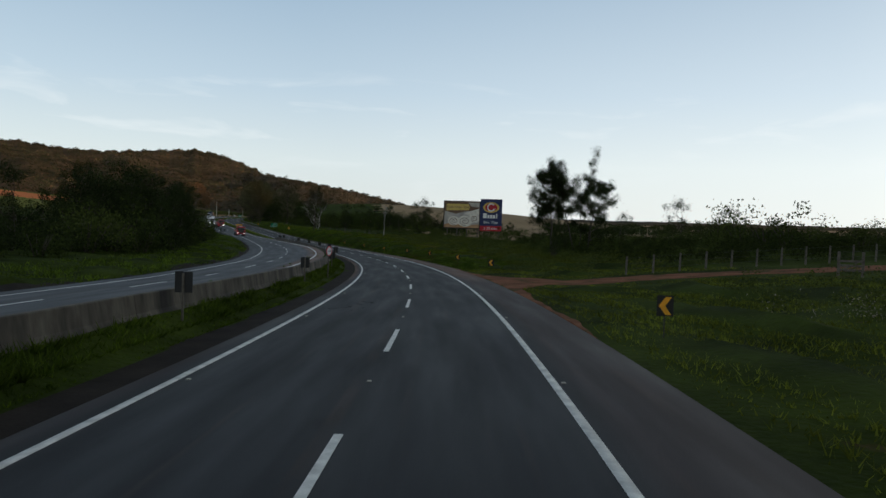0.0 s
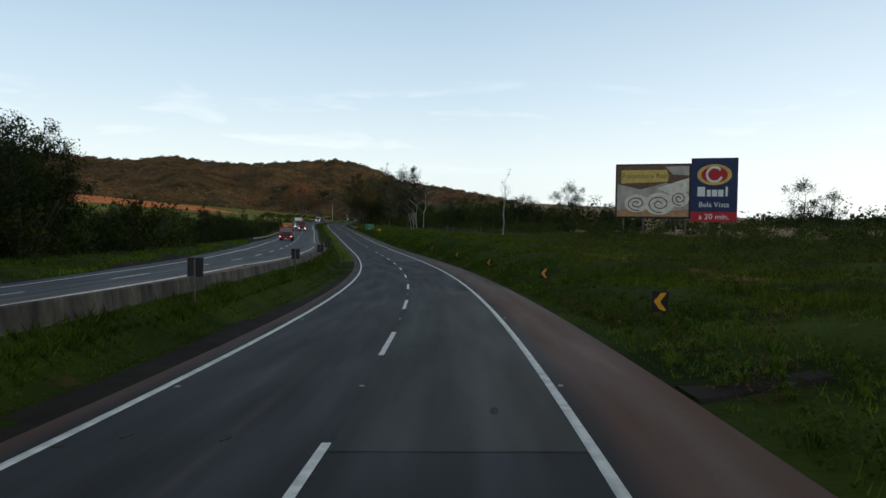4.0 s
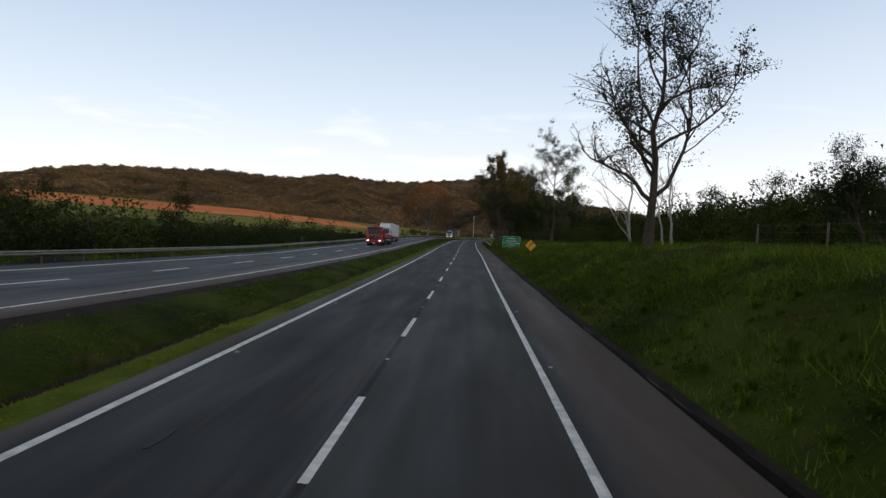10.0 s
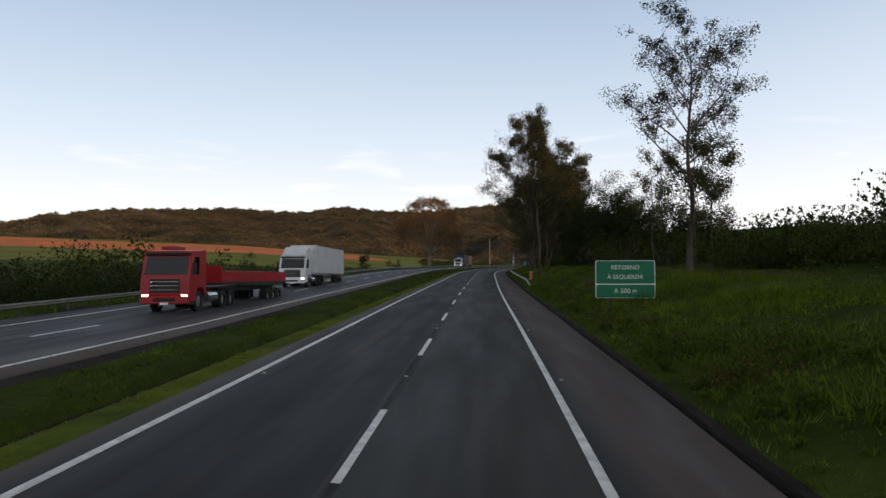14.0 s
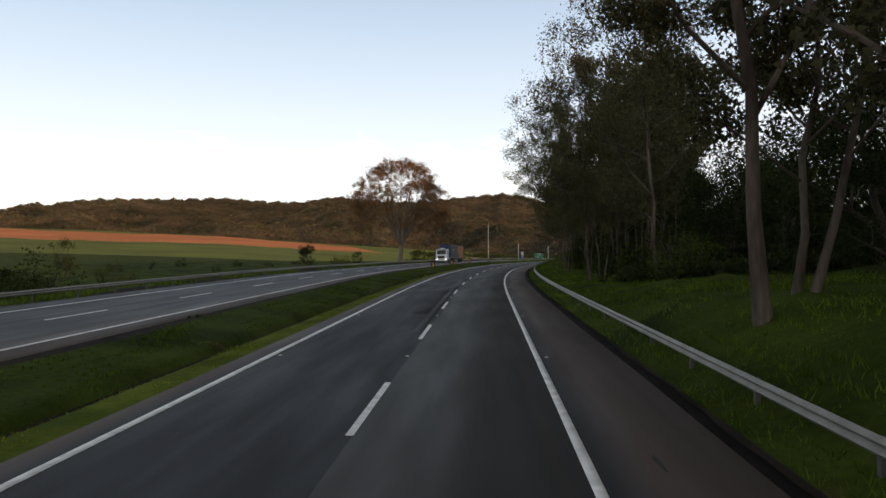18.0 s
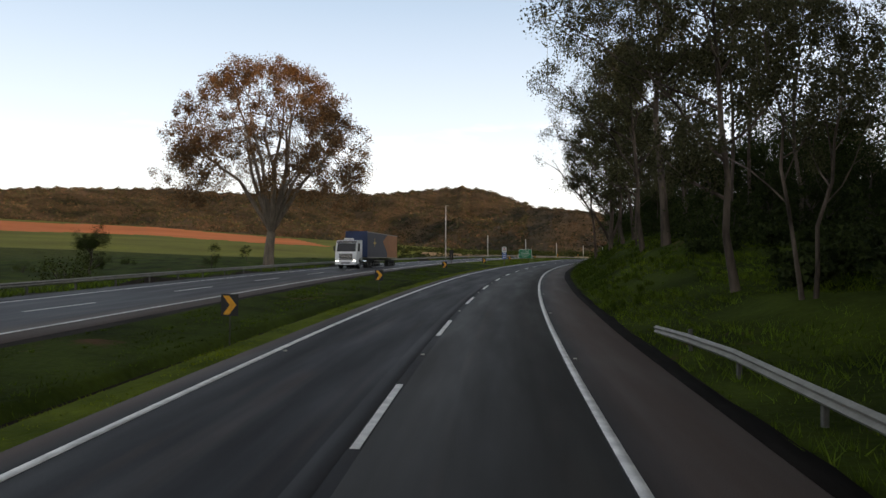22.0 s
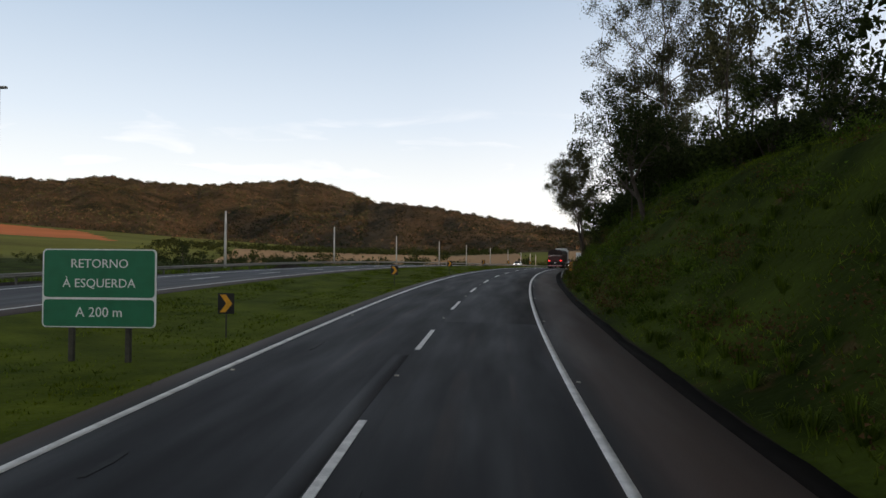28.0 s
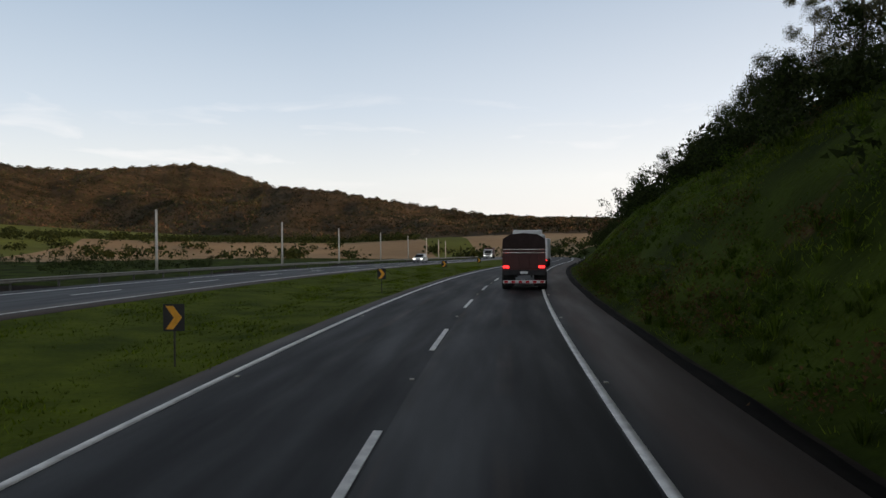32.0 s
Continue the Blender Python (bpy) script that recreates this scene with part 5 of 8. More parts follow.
def dome(seed, height, reach, fork_at, clumps):
    """A broad domed tree: low fork, limbs fanning out to clumps of twigs over the dome."""
    rg = random.Random(seed)
    wood, tips, nodes = Shape(), [], []
    top = Vector((0.3, -0.2, fork_at))
    wood.tube([(0, 0, -0.4), (0.1, 0, fork_at * 0.5), top], [0.75, 0.58, 0.5], 10, False)
    wood.tube([(0, 0, -0.4), (0, 0, 0.5)], [1.0, 0.6], 10, False)
    for k in range(11):
        a = k * 2.4 + rg.uniform(-0.3, 0.3)
        up = rg.uniform(0.35, 1.0)
        end = Vector((math.cos(a) * reach * (1.05 - up * 0.75), math.sin(a) * reach * (1.05 - up * 0.75), fork_at + (height - fork_at) * (0.30 + 0.55 * up)))
        mid = top.lerp(end, 0.45) + Vector((rg.uniform(-0.6, 0.6), rg.uniform(-0.6, 0.6), rg.uniform(0.3, 1.6)))
        far = top.lerp(end, 0.75) + Vector((rg.uniform(-0.5, 0.5), rg.uniform(-0.5, 0.5), rg.uniform(0.2, 1.0)))
        wood.tube([top, mid, far, end], [0.30, 0.20, 0.12, 0.05], 6, False)
        nodes += [mid, mid.lerp(far, 0.5), far, far.lerp(end, 0.5), end]
    mid_z = fork_at + (height - fork_at) * 0.38
    for k in range(clumps):
        a, h = rg.uniform(0, 6.283), rg.uniform(-0.32, 1.0)
        r = math.sqrt(max(0, 1 - max(h, 0) ** 2)) * (1 if h > 0 else 0.97) * rg.uniform(0.55, 1.0) ** 0.6
        lump = 1 + 0.12 * math.sin(3 * a + 1) + 0.08 * math.sin(7 * a)
        c = Vector((math.cos(a) * reach * r * lump, math.sin(a) * reach * r * lump, mid_z + h * (height - mid_z) * (0.97 if r < 0.5 else 1)))
        n = min(nodes, key=lambda q_: (q_ - c).length)
        j = n.lerp(c, 0.5) + Vector((rg.uniform(-0.4, 0.4), rg.uniform(-0.4, 0.4), rg.uniform(-0.2, 0.5)))
        wood.tube([n, j, c], [0.06, 0.035, 0.012], 4, False)
        for i in range(4):
            e = c + Vector((rg.gauss(0, 0.8), rg.gauss(0, 0.8), rg.gauss(0.1, 0.5)))
            wood.tube([j.lerp(c, 0.6), e], [0.018, 0.008], 3, False)
            tips.append((e, None))
    return wood, tips


big = tree("spreading_tree", "large spreading tree with a domed russet crown", "tree", "", dome(77, 24.5, 11.8, 4.6, 240), BARK_TREE, LEAF_BIG, 104, 0.50, 0.165, 90, 0.1)
big.matrix_world = place(541, -29.5, None, 40, 1.0)
hw, ht, ha = limbed(5, 14.2, 0.27, [(0.2, 175, 5.0, 0.6), (0.22, 5, 8.2, 0.62), (0.3, 95, 5.5, 0.9), (0.33, 255, 5.0, 0.9), (0.38, 170, 6.0, 0.75), (0.42, 12, 6.0, 0.5), (0.48, 130, 5.0, 1.0), (0.52, 195, 6.0, 0.8), (0.56, 40, 5.5, 1.0), (0.6, 300, 4.5, 1.0), (0.66, 160, 5.2, 1.0), (0.7, 20, 4.6, 1.1), (0.78, 220, 4.0, 1.1), (0.84, 70, 3.2, 1.4)], (0.4, 0.0), 11, 7, 0.36)
half = tree("half_bare_tree", "half-bare dark tree with twisting limbs and sparse leaves", "tree", "", (hw, [t_ for i, t_ in enumerate(ht) if (t_[0].x > -2.2 and i % 3) or i % 5 == 0], ha), BARK_DARK, LEAF_DARK, 7, 0.26, 0.115, 91)
half.matrix_world = place(247.5, 11.2)
for s, l, spec in ((289, 19.3, (8, 12.5, 0.15, [(0.08, 165, 6.5, 1.1), (0.1, 200, 4.0, 2.0), (0.3, 150, 6.5, 1.5), (0.42, 30, 5.5, 1.7), (0.55, 190, 4.5, 1.5), (0.65, 340, 3.5, 1.8), (0.75, 120, 3.0, 1.6)], (-0.6, 0))),
                   (289.6, 21.2, (9, 13.5, 0.14, [(0.3, 30, 4.0, 1.9), (0.33, 190, 5.5, 1.6), (0.5, 340, 3.6, 1.3), (0.55, 160, 5.0, 1.6), (0.7, 60, 3.4, 1.6), (0.78, 210, 3.0, 1.6)], (0.8, 0))),
                   (186, 18.2, (12, 9.3, 0.11, [(0.55, 170, 2.6, 2.2), (0.6, 10, 2.6, 2.0), (0.75, 100, 1.6, 1.8), (0.8, 220, 1.5, 1.8)], (0.3, 0))),
                   (250, 13.2, (13, 6.0, 0.08, [(0.3, 170, 2.2, 1.6), (0.4, 20, 2.4, 1.5), (0.6, 150, 1.6, 1.6)], (-0.5, 0))),
                   (249.4, 12.6, (14, 5.0, 0.06, [(0.4, 190, 2.0, 1.6), (0.5, 30, 1.8, 1.5)], (-0.9, 0)))):
    ob = tree("bare_tree", "leafless bleached tree with thin branches", "tree", "bare trees on the bank", limbed(*spec, 5, 3, 0.24), BARK_WHITE, None, 0, 0, 0, 0)
    ob.matrix_world = place(s, l)
wood_label = "dark broad-leaved tree of the roadside wood"
woodland = [tree("woodland_tree", wood_label, "tree", "roadside woodland trees", grow(60 + i, 9.0, 0.62, 0.6, 0.3, 2, 0.17, branch_n=[(7, 9), (5, 7)], bare=0.12, stem=0.62), BARK_DARK, LEAF_DARK, 120, 0.48, 0.125, 95 + i) for i in range(3)]
wood_far = [tree("woodland_tree", wood_label, "tree", "roadside woodland trees", grow(70 + i, 9.0, 0.62, 0.6, 0.3, 2, 0.17, branch_n=[(6, 7), (3, 4)], bare=0.12, stem=0.62), BARK_DARK, LEAF_DARK, 64, 0.60, 0.195, 105 + i) for i in range(3)]
rows = [(622, 17, 0.75), (628, 16.5, 0.7), (637, 11.0, 1.05), (75, 18, 0.4), (86, 23, 0.4), (197, 26, 0.62), (217, 25, 0.5), (388, 18.5, 1.2), (394, 21, 1.3), (383, 23, 1.2), (376, 26, 1.0), (236, 19, 0.45), (243, 21, 0.5), (229, 26, 0.45), (386, 16, 0.95), (392, 18, 1.1), (398, 15.5, 0.9), (404, 19, 1.15), (410, 17, 1.0), (416, 20, 1.1), (422, 18, 1.0), (400, 23, 1.2), (412, 24, 1.2), (380, 20, 1.0)] + [(410 + 4 * i + rg.uniform(-1.5, 1.5), rg.uniform(18, 26), rg.uniform(0.8, 1.05)) for i in range(24)] + [(118, -37, 1.3), (124, -39, 1.35), (130, -37, 1.3), (136, -38, 1.4), (142, -37, 1.45), (112, -40, 1.2), (106, -39, 1.1), (148, -39, 1.5), (127, -43, 1.35), (138, -43, 1.45), (153, -41, 1.4), (145, -44, 1.5)]
back_rows = []
for i in range(18):                                        # left of the oncoming road, near the start
    s = rg.uniform(45, 142)
    back_rows.append((s, rg.uniform(-58, -34), rg.uniform(0.8, 1.2) * (0.5 if s < 92 else 1.05)))
for i in range(8):
    back_rows.append((rg.uniform(185, 240), rg.uniform(-75, -44), rg.uniform(0.45, 0.75)))
for i in range(14):                                        # behind the gum trees and over the cutting
    back_rows.append((rg.uniform(375, 520), rg.uniform(23, 46), rg.uniform(0.7, 1.1)))
for i in range(24):
    s, l = rg.uniform(510, 800), rg.uniform(19, 36)
    (rows if l < 20 else back_rows).append((s, l, rg.uniform(0.6, 1.05)))
for i in range(20):                                        # on the slope of the cutting
    s = rg.uniform(632, 760)
    rows.append((s, rg.uniform(12.5, 18) + (5 if s > 690 else 0), rg.uniform(0.42, 0.62) * (1.7 if s > 690 else 1)))
for i in range(10):
    back_rows.append((rg.uniform(760, 900), rg.uniform(9, 40), rg.uniform(0.7, 1.2)))
back_rows += [(150, -38, 1.25), (146, -41, 1.3), (154, -43, 1.2), (148, -36, 1.1), (160, -44, 1.0), (140, -38, 1.05), (136, -43, 1.0), (129, -40, 0.95), (122, -46, 0.95), (134, -36.5, 0.9), (126, -36, 0.85), (117, -40, 0.9), (138, -41, 1.0)]
rw = random.Random(9)
for i in range(18):                                        # a belt of trees above the bank
    back_rows.append((rw.uniform(250, 345), rw.uniform(42, 66), rw.uniform(0.75, 1.0)))
for i in range(18):
    s, l = rg.uniform(180, 270), rg.uniform(30, 70)
    (rows if l < 42 else back_rows).append((s, l, rg.uniform(0.4, 0.7)))
for i in range(14):
    back_rows.append((rg.uniform(100, 200), rg.uniform(45, 95), rg.uniform(0.55, 0.8)))
for s, l, k in ((432, -52, 0.55), (470, -60, 0.5), (612, -75, 0.5), (500, -66, 0.4), (560, -48, 0.35), (700, -60, 0.6), (715, -66, 0.5)):
    back_rows.append((s, l, k))
for i in range(10):
    rows.append((rg.uniform(692, 765), rg.uniform(16.5, 20), rg.uniform(0.5, 0.85)))
for i in range(14):
    rows.append((rg.uniform(490, 542), rg.uniform(16.5, 22), rg.uniform(0.75, 1.1)))
for i in range(16):                                        # behind the forked gum
    rows.append((547 + i * 3.4 + rw.uniform(-1.2, 1.2), rw.uniform(15.5, 22), rw.uniform(0.6, 0.95)))
rows = [(s, l, min(k, 0.6) if 638 < s < 690 or 484 < s < 503 else k) for s, l, k in rows]
back_rows = [(s, l, min(k, 0.55) if 638 < s < 690 else k) for s, l, k in back_rows]
set_out(woodland, rows, 1.0, 6)
set_out(wood_far, back_rows, 1.0, 8)
# the taller clumps, by their height in metres
clumps = [(150, -32, 12.6), (146.5, -34, 12.0), (152.5, -36, 11.5), (142, -31.5, 11.5), (136, -32, 11.0), (130, -31, 10.5), (124, -30.5, 9.5), (118, -31.5, 9.0), (156, -40, 10.0), (148, -39, 12.0), (139, -37, 11.5), (112, -31, 7.5)]
clumps += [(rw.uniform(160, 214), rw.uniform(-50, -29), rw.uniform(4.8, 7.0)) for i in range(18)]
clumps += [(rw.uniform(216, 284), rw.uniform(-58, -28), rw.uniform(5.6, 8.4)) for i in range(26)]
clumps += [(542, -54, 6.6), (543.5, -55.5, 5.2)]
for i, (s, l, tall) in enumerate(clumps):
    kind = (wood_far if i % 2 else woodland)[i // 2 % 3]
    copy_thing(kind, place(s, l, None, rw.uniform(0, 360), tall / 9.6 / kind.matrix_world.to_scale().x))


def bush_mesh(seed, n, leaf, material):
    rg = np.random.default_rng(seed)
    blobs = rg.normal(0, 1, (9, 3)) * np.array([0.62, 0.62, 0.26]) + np.array([0, 0, 0.75])
    tips = [(Vector(b), None) for b in blobs] + [(Vector(b * np.array([1, 1, 0.45])), None) for b in blobs]
    return leaves("foliage", tips, n, 0.27, leaf, material, seed, -0.4)


def bush(seed, material, label, group, each=76, leaf=0.088):
    ob = thing("bush", label, "bush", group)
    stems = Shape()
    rg = random.Random(seed)
    for k in range(7):
        a = rg.uniform(0, 6.28)
        stems.tube([(0.1 * math.cos(a), 0.1 * math.sin(a), -0.15), (0.4 * math.cos(a), 0.4 * math.sin(a), 0.5), (0.7 * math.cos(a), 0.7 * math.sin(a), 1.0)], [0.035, 0.025, 0.008], 4)
    part("stem", stems, BARK_DARK, ob)
    part("foliage", bush_mesh(seed, each, leaf, material), material, ob)
    return ob


bushes = [bush(200 + i, (LEAF_BUSH, LEAF_DARK, LEAF_OLIVE)[i % 3], ("dense dark green roadside bush", "very dark leafy roadside bush", "olive-green scrubby roadside bush")[i % 3], "roadside bushes") for i in range(6)]
near_bushes = [bush(210 + i, (LEAF_BUSH, LEAF_OLIVE)[i % 2], ("dense dark green roadside bush", "olive-green scrubby roadside bush")[i % 2], "roadside bushes", 170, 0.075) for i in range(4)]
rows, near_rows = [], []
for i in range(64):                                       # scrub beyond the oncoming lanes
    s = rg.uniform(150, 440)
    rows.append((s, float(opp_in(s)) - OPP_W - rg.uniform(7, 30), rg.uniform(0.9, 2.1)))
for i in range(28):
    s = rg.uniform(20, 180)
    rows.append((s, float(opp_in(s)) - OPP_W - rg.uniform(11, 20), rg.uniform(1.0, 2.6)))
for i in range(14):
    s = rg.uniform(440, 800)
    rows.append((s, float(opp_in(s)) - OPP_W - rg.uniform(12, 60), rg.uniform(0.4, 1.0)))
for i in range(40):                                        # scrub on the right-hand land
    s = rg.uniform(60, 210)
    l = rg.uniform(17, 60) + (6 if s < 100 else 0)
    (near_rows if l < 38 else rows).append((s, l, rg.uniform(0.8, 2.0) * (0.4 if 92 < s < 172 else 1)))
for i in range(40):
    s, l = rg.uniform(200, 360), rg.uniform(19, 60)
    (near_rows if l < 40 else rows).append((s, l, rg.uniform(0.8, 2.3)))
for i in range(18):
    near_rows.append((rg.uniform(300, 372), rg.uniform(22, 40), rg.uniform(0.8, 1.8)))
for i in range(30):                                        # undergrowth in the grove
    rows.append((rg.uniform(365, 520), rg.uniform(13, 30), rg.uniform(0.6, 1.5)))
for i in range(56):
    s = rg.uniform(500, 780)
    rows.append((s, rg.uniform(13.5, 24) if s < 690 else rg.uniform(18, 26), rg.uniform(0.5, 1.6)))
for i in range(20):
    near_rows.append((rg.uniform(666, 690), rg.uniform(9.2, 14.5), rg.uniform(0.5, 1.4)))
for i in range(8):                                         # small growth on the cutting
    rows.append((rg.uniform(560, 690), rg.uniform(8.5, 13.5), rg.uniform(0.25, 0.55)))
set_out(bushes, rows, 1.0, 7)
set_out(near_bushes, near_rows, 1.0, 9)
# the taller scrub on the rise, by its height in metres
tall_scrub = [(rw.uniform(314, 360), rw.uniform(21, 46), rw.uniform(2.8, 4.8)) for i in range(34)] + [(rw.uniform(246, 308), rw.uniform(23, 42), rw.uniform(3.6, 5.8)) for i in range(30)]
tall_scrub += [(338, 30, 5.6), (341, 33, 5.2), (332, 34, 5.4), (349, 27, 4.8)]
for i, (s, l, tall) in enumerate(tall_scrub):
    kind = near_bushes[i % 4] if i % 3 else woodland[i // 3 % 3]
    copy_thing(kind, place(s, l, None, rw.uniform(0, 360), tall / (1.5 if i % 3 else 8.5) / kind.matrix_world.to_scale().x))

# low scrub too thick to count
def scrub(name, label, rows_, material, seed, leaf=0.15, each=70):
    rg = np.random.default_rng(seed)
    rows_ = np.array(rows_)
    p = land(rows_[:, 0], rows_[:, 1])
    k = rows_[:, 2:3]
    tips = np.repeat(p, 10, 0) + rg.normal(0, 1, (len(p) * 10, 3)) * np.repeat(k, 10, 0) * np.array([0.9, 0.9, 0.28]) + np.repeat(k, 10, 0) * np.array([0, 0, 0.6])
    me = leaves(name, [(Vector(t), None) for t in tips], each, 0.29, leaf, material, seed, -0.3)
    return tagged(new(name, me), label, "scrub", kind="stuff")


scrub("left_scrub", "dense dark scrub beyond the oncoming lanes", [(s, float(opp_in(s)) - OPP_W - rg.uniform(8, 34), rg.uniform(1.0, 2.2)) for s in (rg.uniform(150, 430) for i in range(150))] + [(rg.uniform(20, 185), rg.uniform(-46, -30), rg.uniform(1.2, 2.8)) for i in range(90)] + [(s, float(opp_in(s)) - OPP_W - rg.uniform(7, 20), rg.uniform(1.6, 3.0)) for s in (rg.uniform(200, 300) for i in range(95))] + [(s, -26 - rg.uniform(0, 24), rg.uniform(2.2, 3.7)) for s in (rg.uniform(222, 285) for i in range(110))] + [(s, rg.uniform(-56, -33), rg.uniform(2.2, 3.8) * (0.68 if s < 95 else 1)) for s in (rg.uniform(60, 142) for i in range(110))] + [(rg.uniform(95, 141), rg.uniform(-44, -33), rg.uniform(3.2, 4.4)) for i in range(45)], LEAF_DARK, 21, 0.185, 46)
scrub("rail_scrub", "solid dark scrub below the guard rail", [(s, float(opp_in(s)) - OPP_W - 5 - rg.uniform(0, 24), rg.uniform(1.5, 2.7)) for s in (rg.uniform(284, 352) for i in range(200))] + [(s, float(opp_in(s)) - OPP_W - 6 - rg.uniform(0, 20), rg.uniform(0.6, 1.2)) for s in (rg.uniform(352, 410) for i in range(60))], LEAF_DARK, 37, 0.17, 40)
scrub("bank_scrub", "olive scrub on the land above the bank", [(rg.uniform(70, 215), rg.uniform(20, 62), rg.uniform(0.8, 1.9)) for i in range(90)] + [(rg.uniform(205, 365), rg.uniform(20, 62), rg.uniform(0.8, 2.0)) for i in range(110)], LEAF_OLIVE, 22)
scrub("wood_undergrowth", "dark undergrowth below the roadside wood", [(rg.uniform(480, 690), rg.uniform(14, 26), rg.uniform(0.5, 1.6)) for i in range(70)] + [(rg.uniform(690, 790), rg.uniform(18, 27), rg.uniform(0.5, 1.6)) for i in range(30)] + [(rg.uniform(368, 500), rg.uniform(18, 36), rg.uniform(0.6, 1.7)) for i in range(70)], LEAF_DARK, 23)
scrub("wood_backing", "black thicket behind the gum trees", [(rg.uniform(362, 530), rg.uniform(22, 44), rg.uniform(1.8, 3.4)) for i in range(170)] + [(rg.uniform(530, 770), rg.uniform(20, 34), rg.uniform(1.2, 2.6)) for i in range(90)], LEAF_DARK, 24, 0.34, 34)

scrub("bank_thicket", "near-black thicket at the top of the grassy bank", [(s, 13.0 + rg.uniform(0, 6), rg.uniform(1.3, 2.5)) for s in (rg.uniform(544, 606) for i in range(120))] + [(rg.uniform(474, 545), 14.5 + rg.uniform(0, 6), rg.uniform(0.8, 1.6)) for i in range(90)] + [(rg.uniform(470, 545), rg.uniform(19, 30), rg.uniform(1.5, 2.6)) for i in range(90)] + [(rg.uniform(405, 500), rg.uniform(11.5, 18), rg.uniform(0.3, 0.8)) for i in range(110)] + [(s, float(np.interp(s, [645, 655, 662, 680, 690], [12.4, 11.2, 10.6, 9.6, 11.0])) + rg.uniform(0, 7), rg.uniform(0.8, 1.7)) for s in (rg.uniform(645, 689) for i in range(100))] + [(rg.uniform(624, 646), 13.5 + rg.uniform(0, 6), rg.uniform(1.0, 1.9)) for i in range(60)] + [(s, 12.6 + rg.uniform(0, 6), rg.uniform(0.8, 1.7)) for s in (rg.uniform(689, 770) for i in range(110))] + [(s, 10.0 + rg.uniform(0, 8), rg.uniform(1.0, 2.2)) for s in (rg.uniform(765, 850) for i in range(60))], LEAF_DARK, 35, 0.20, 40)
scrub("rise_scrub", "mixed green scrub over the rising land", [(rg.uniform(308, 366), rg.uniform(20, 52), rg.uniform(1.2, 2.6)) for i in range(130)], LEAF_BUSH, 36, 0.17, 44)
scrub("valley_scrub", "dark scrub filling a hollow beyond the guard rail", [(rg.uniform(690, 800), rg.uniform(-104, -52), rg.uniform(1.2, 2.4)) for i in range(80)] + [(rg.uniform(395, 450), rg.uniform(-58, -40), rg.uniform(0.8, 1.5)) for i in range(26)], LEAF_DARK, 34, 0.17, 46)
scrub("field_scrub", "dense dark green scrub beyond the dirt track", [(rg.uniform(52, 92), rg.uniform(20, 62), rg.uniform(0.7, 1.1) * rg.choice([0.7, 1.0, 2.0])) for i in range(140)] + [(rg.uniform(90, 135), rg.uniform(26, 60), rg.uniform(0.4, 0.9)) for i in range(70)] + [(rg.uniform(100, 126), rg.uniform(27, 38), rg.uniform(1.7, 2.5)) for i in range(45)], LEAF_BUSH, 31, 0.13, 56)
scrub("rank_weeds", "rank olive weeds over the rough land", [(rg.uniform(64, 175), rg.uniform(12.5, 36), rg.uniform(0.25, 0.75)) for i in range(330)] + [(rg.uniform(-5, 38), rg.uniform(14, 40), rg.uniform(0.25, 0.7)) for i in range(110)] + [(rg.uniform(50, 66), rg.uniform(10, 34), rg.uniform(0.25, 0.6)) for i in range(60)], LEAF_RANK, 33, 0.10, 18)
scrub("pale_flowers", "tall weeds with pale flower heads in the grass", [(18.6 + rg.uniform(-1.2, 1.2), 14.2 + rg.uniform(-1.5, 1.5), rg.uniform(0.25, 0.5)) for i in range(4)], LEAF_PALE, 32, 0.05, 8)
scrub("bank_weeds", "broad-leaved weeds in the roadside grass", [(rg.uniform(64, 362), 6.4 + rg.expovariate(0.5), rg.uniform(0.12, 0.42)) for i in range(300)] + [(rg.uniform(500, 730), 6.6 + rg.expovariate(0.3), rg.uniform(0.15, 0.5)) for i in range(200)], LEAF_WEED, 25, 0.075, 24)

scrub("slope_weeds", "tall weeds over the steep cutting", [(rg.uniform(585, 740), rg.uniform(7.0, 16), rg.uniform(0.2, 0.6)) for i in range(170)], LEAF_WEED, 26, 0.08, 22)
scrub("dry_weeds", "brown dead weeds in the roadside grass", [(rg.uniform(585, 735), 6.3 + rg.expovariate(0.5), rg.uniform(0.15, 0.45)) for i in range(170)] + [(rg.uniform(70, 350), 6.5 + rg.expovariate(0.45), rg.uniform(0.12, 0.3)) for i in range(60)], LEAF_DRY, 27, 0.07, 16)

# ---- far woods, tree lines ----
def far_trees(name, label, places, size, per, seed, material, leaf=1.0):
    rg = np.random.default_rng(seed)
    n = len(places)
    c = np.repeat(places, per, 0)
    sz = np.repeat(rg.uniform(0.6, 1.3, n), per)[:, None] * size
    c = c + rg.normal(0, 1, c.shape) * sz * np.array([0.45, 0.45, 0.22]) + np.array([0, 0, 0.40]) * sz
    a = rg.normal(0, 1, c.shape)
    a /= np.linalg.norm(a, axis=1)[:, None]
    b = np.cross(a, rg.normal(0, 1, c.shape))
    b /= np.linalg.norm(b, axis=1)[:, None] + 1e-9
    L = sz * leaf * rg.uniform(0.3, 0.6, (len(c), 1))
    v = np.stack([c - b * L * 0.6, c + a * L, c + b * L * 0.6], 1).reshape(-1, 3)
    ob = new(name, raw_mesh(name, v, np.arange(len(c) * 3).reshape(-1, 3), material))
    return tagged(ob, label, "woodland", kind="stuff")


rgn = np.random.default_rng(11)


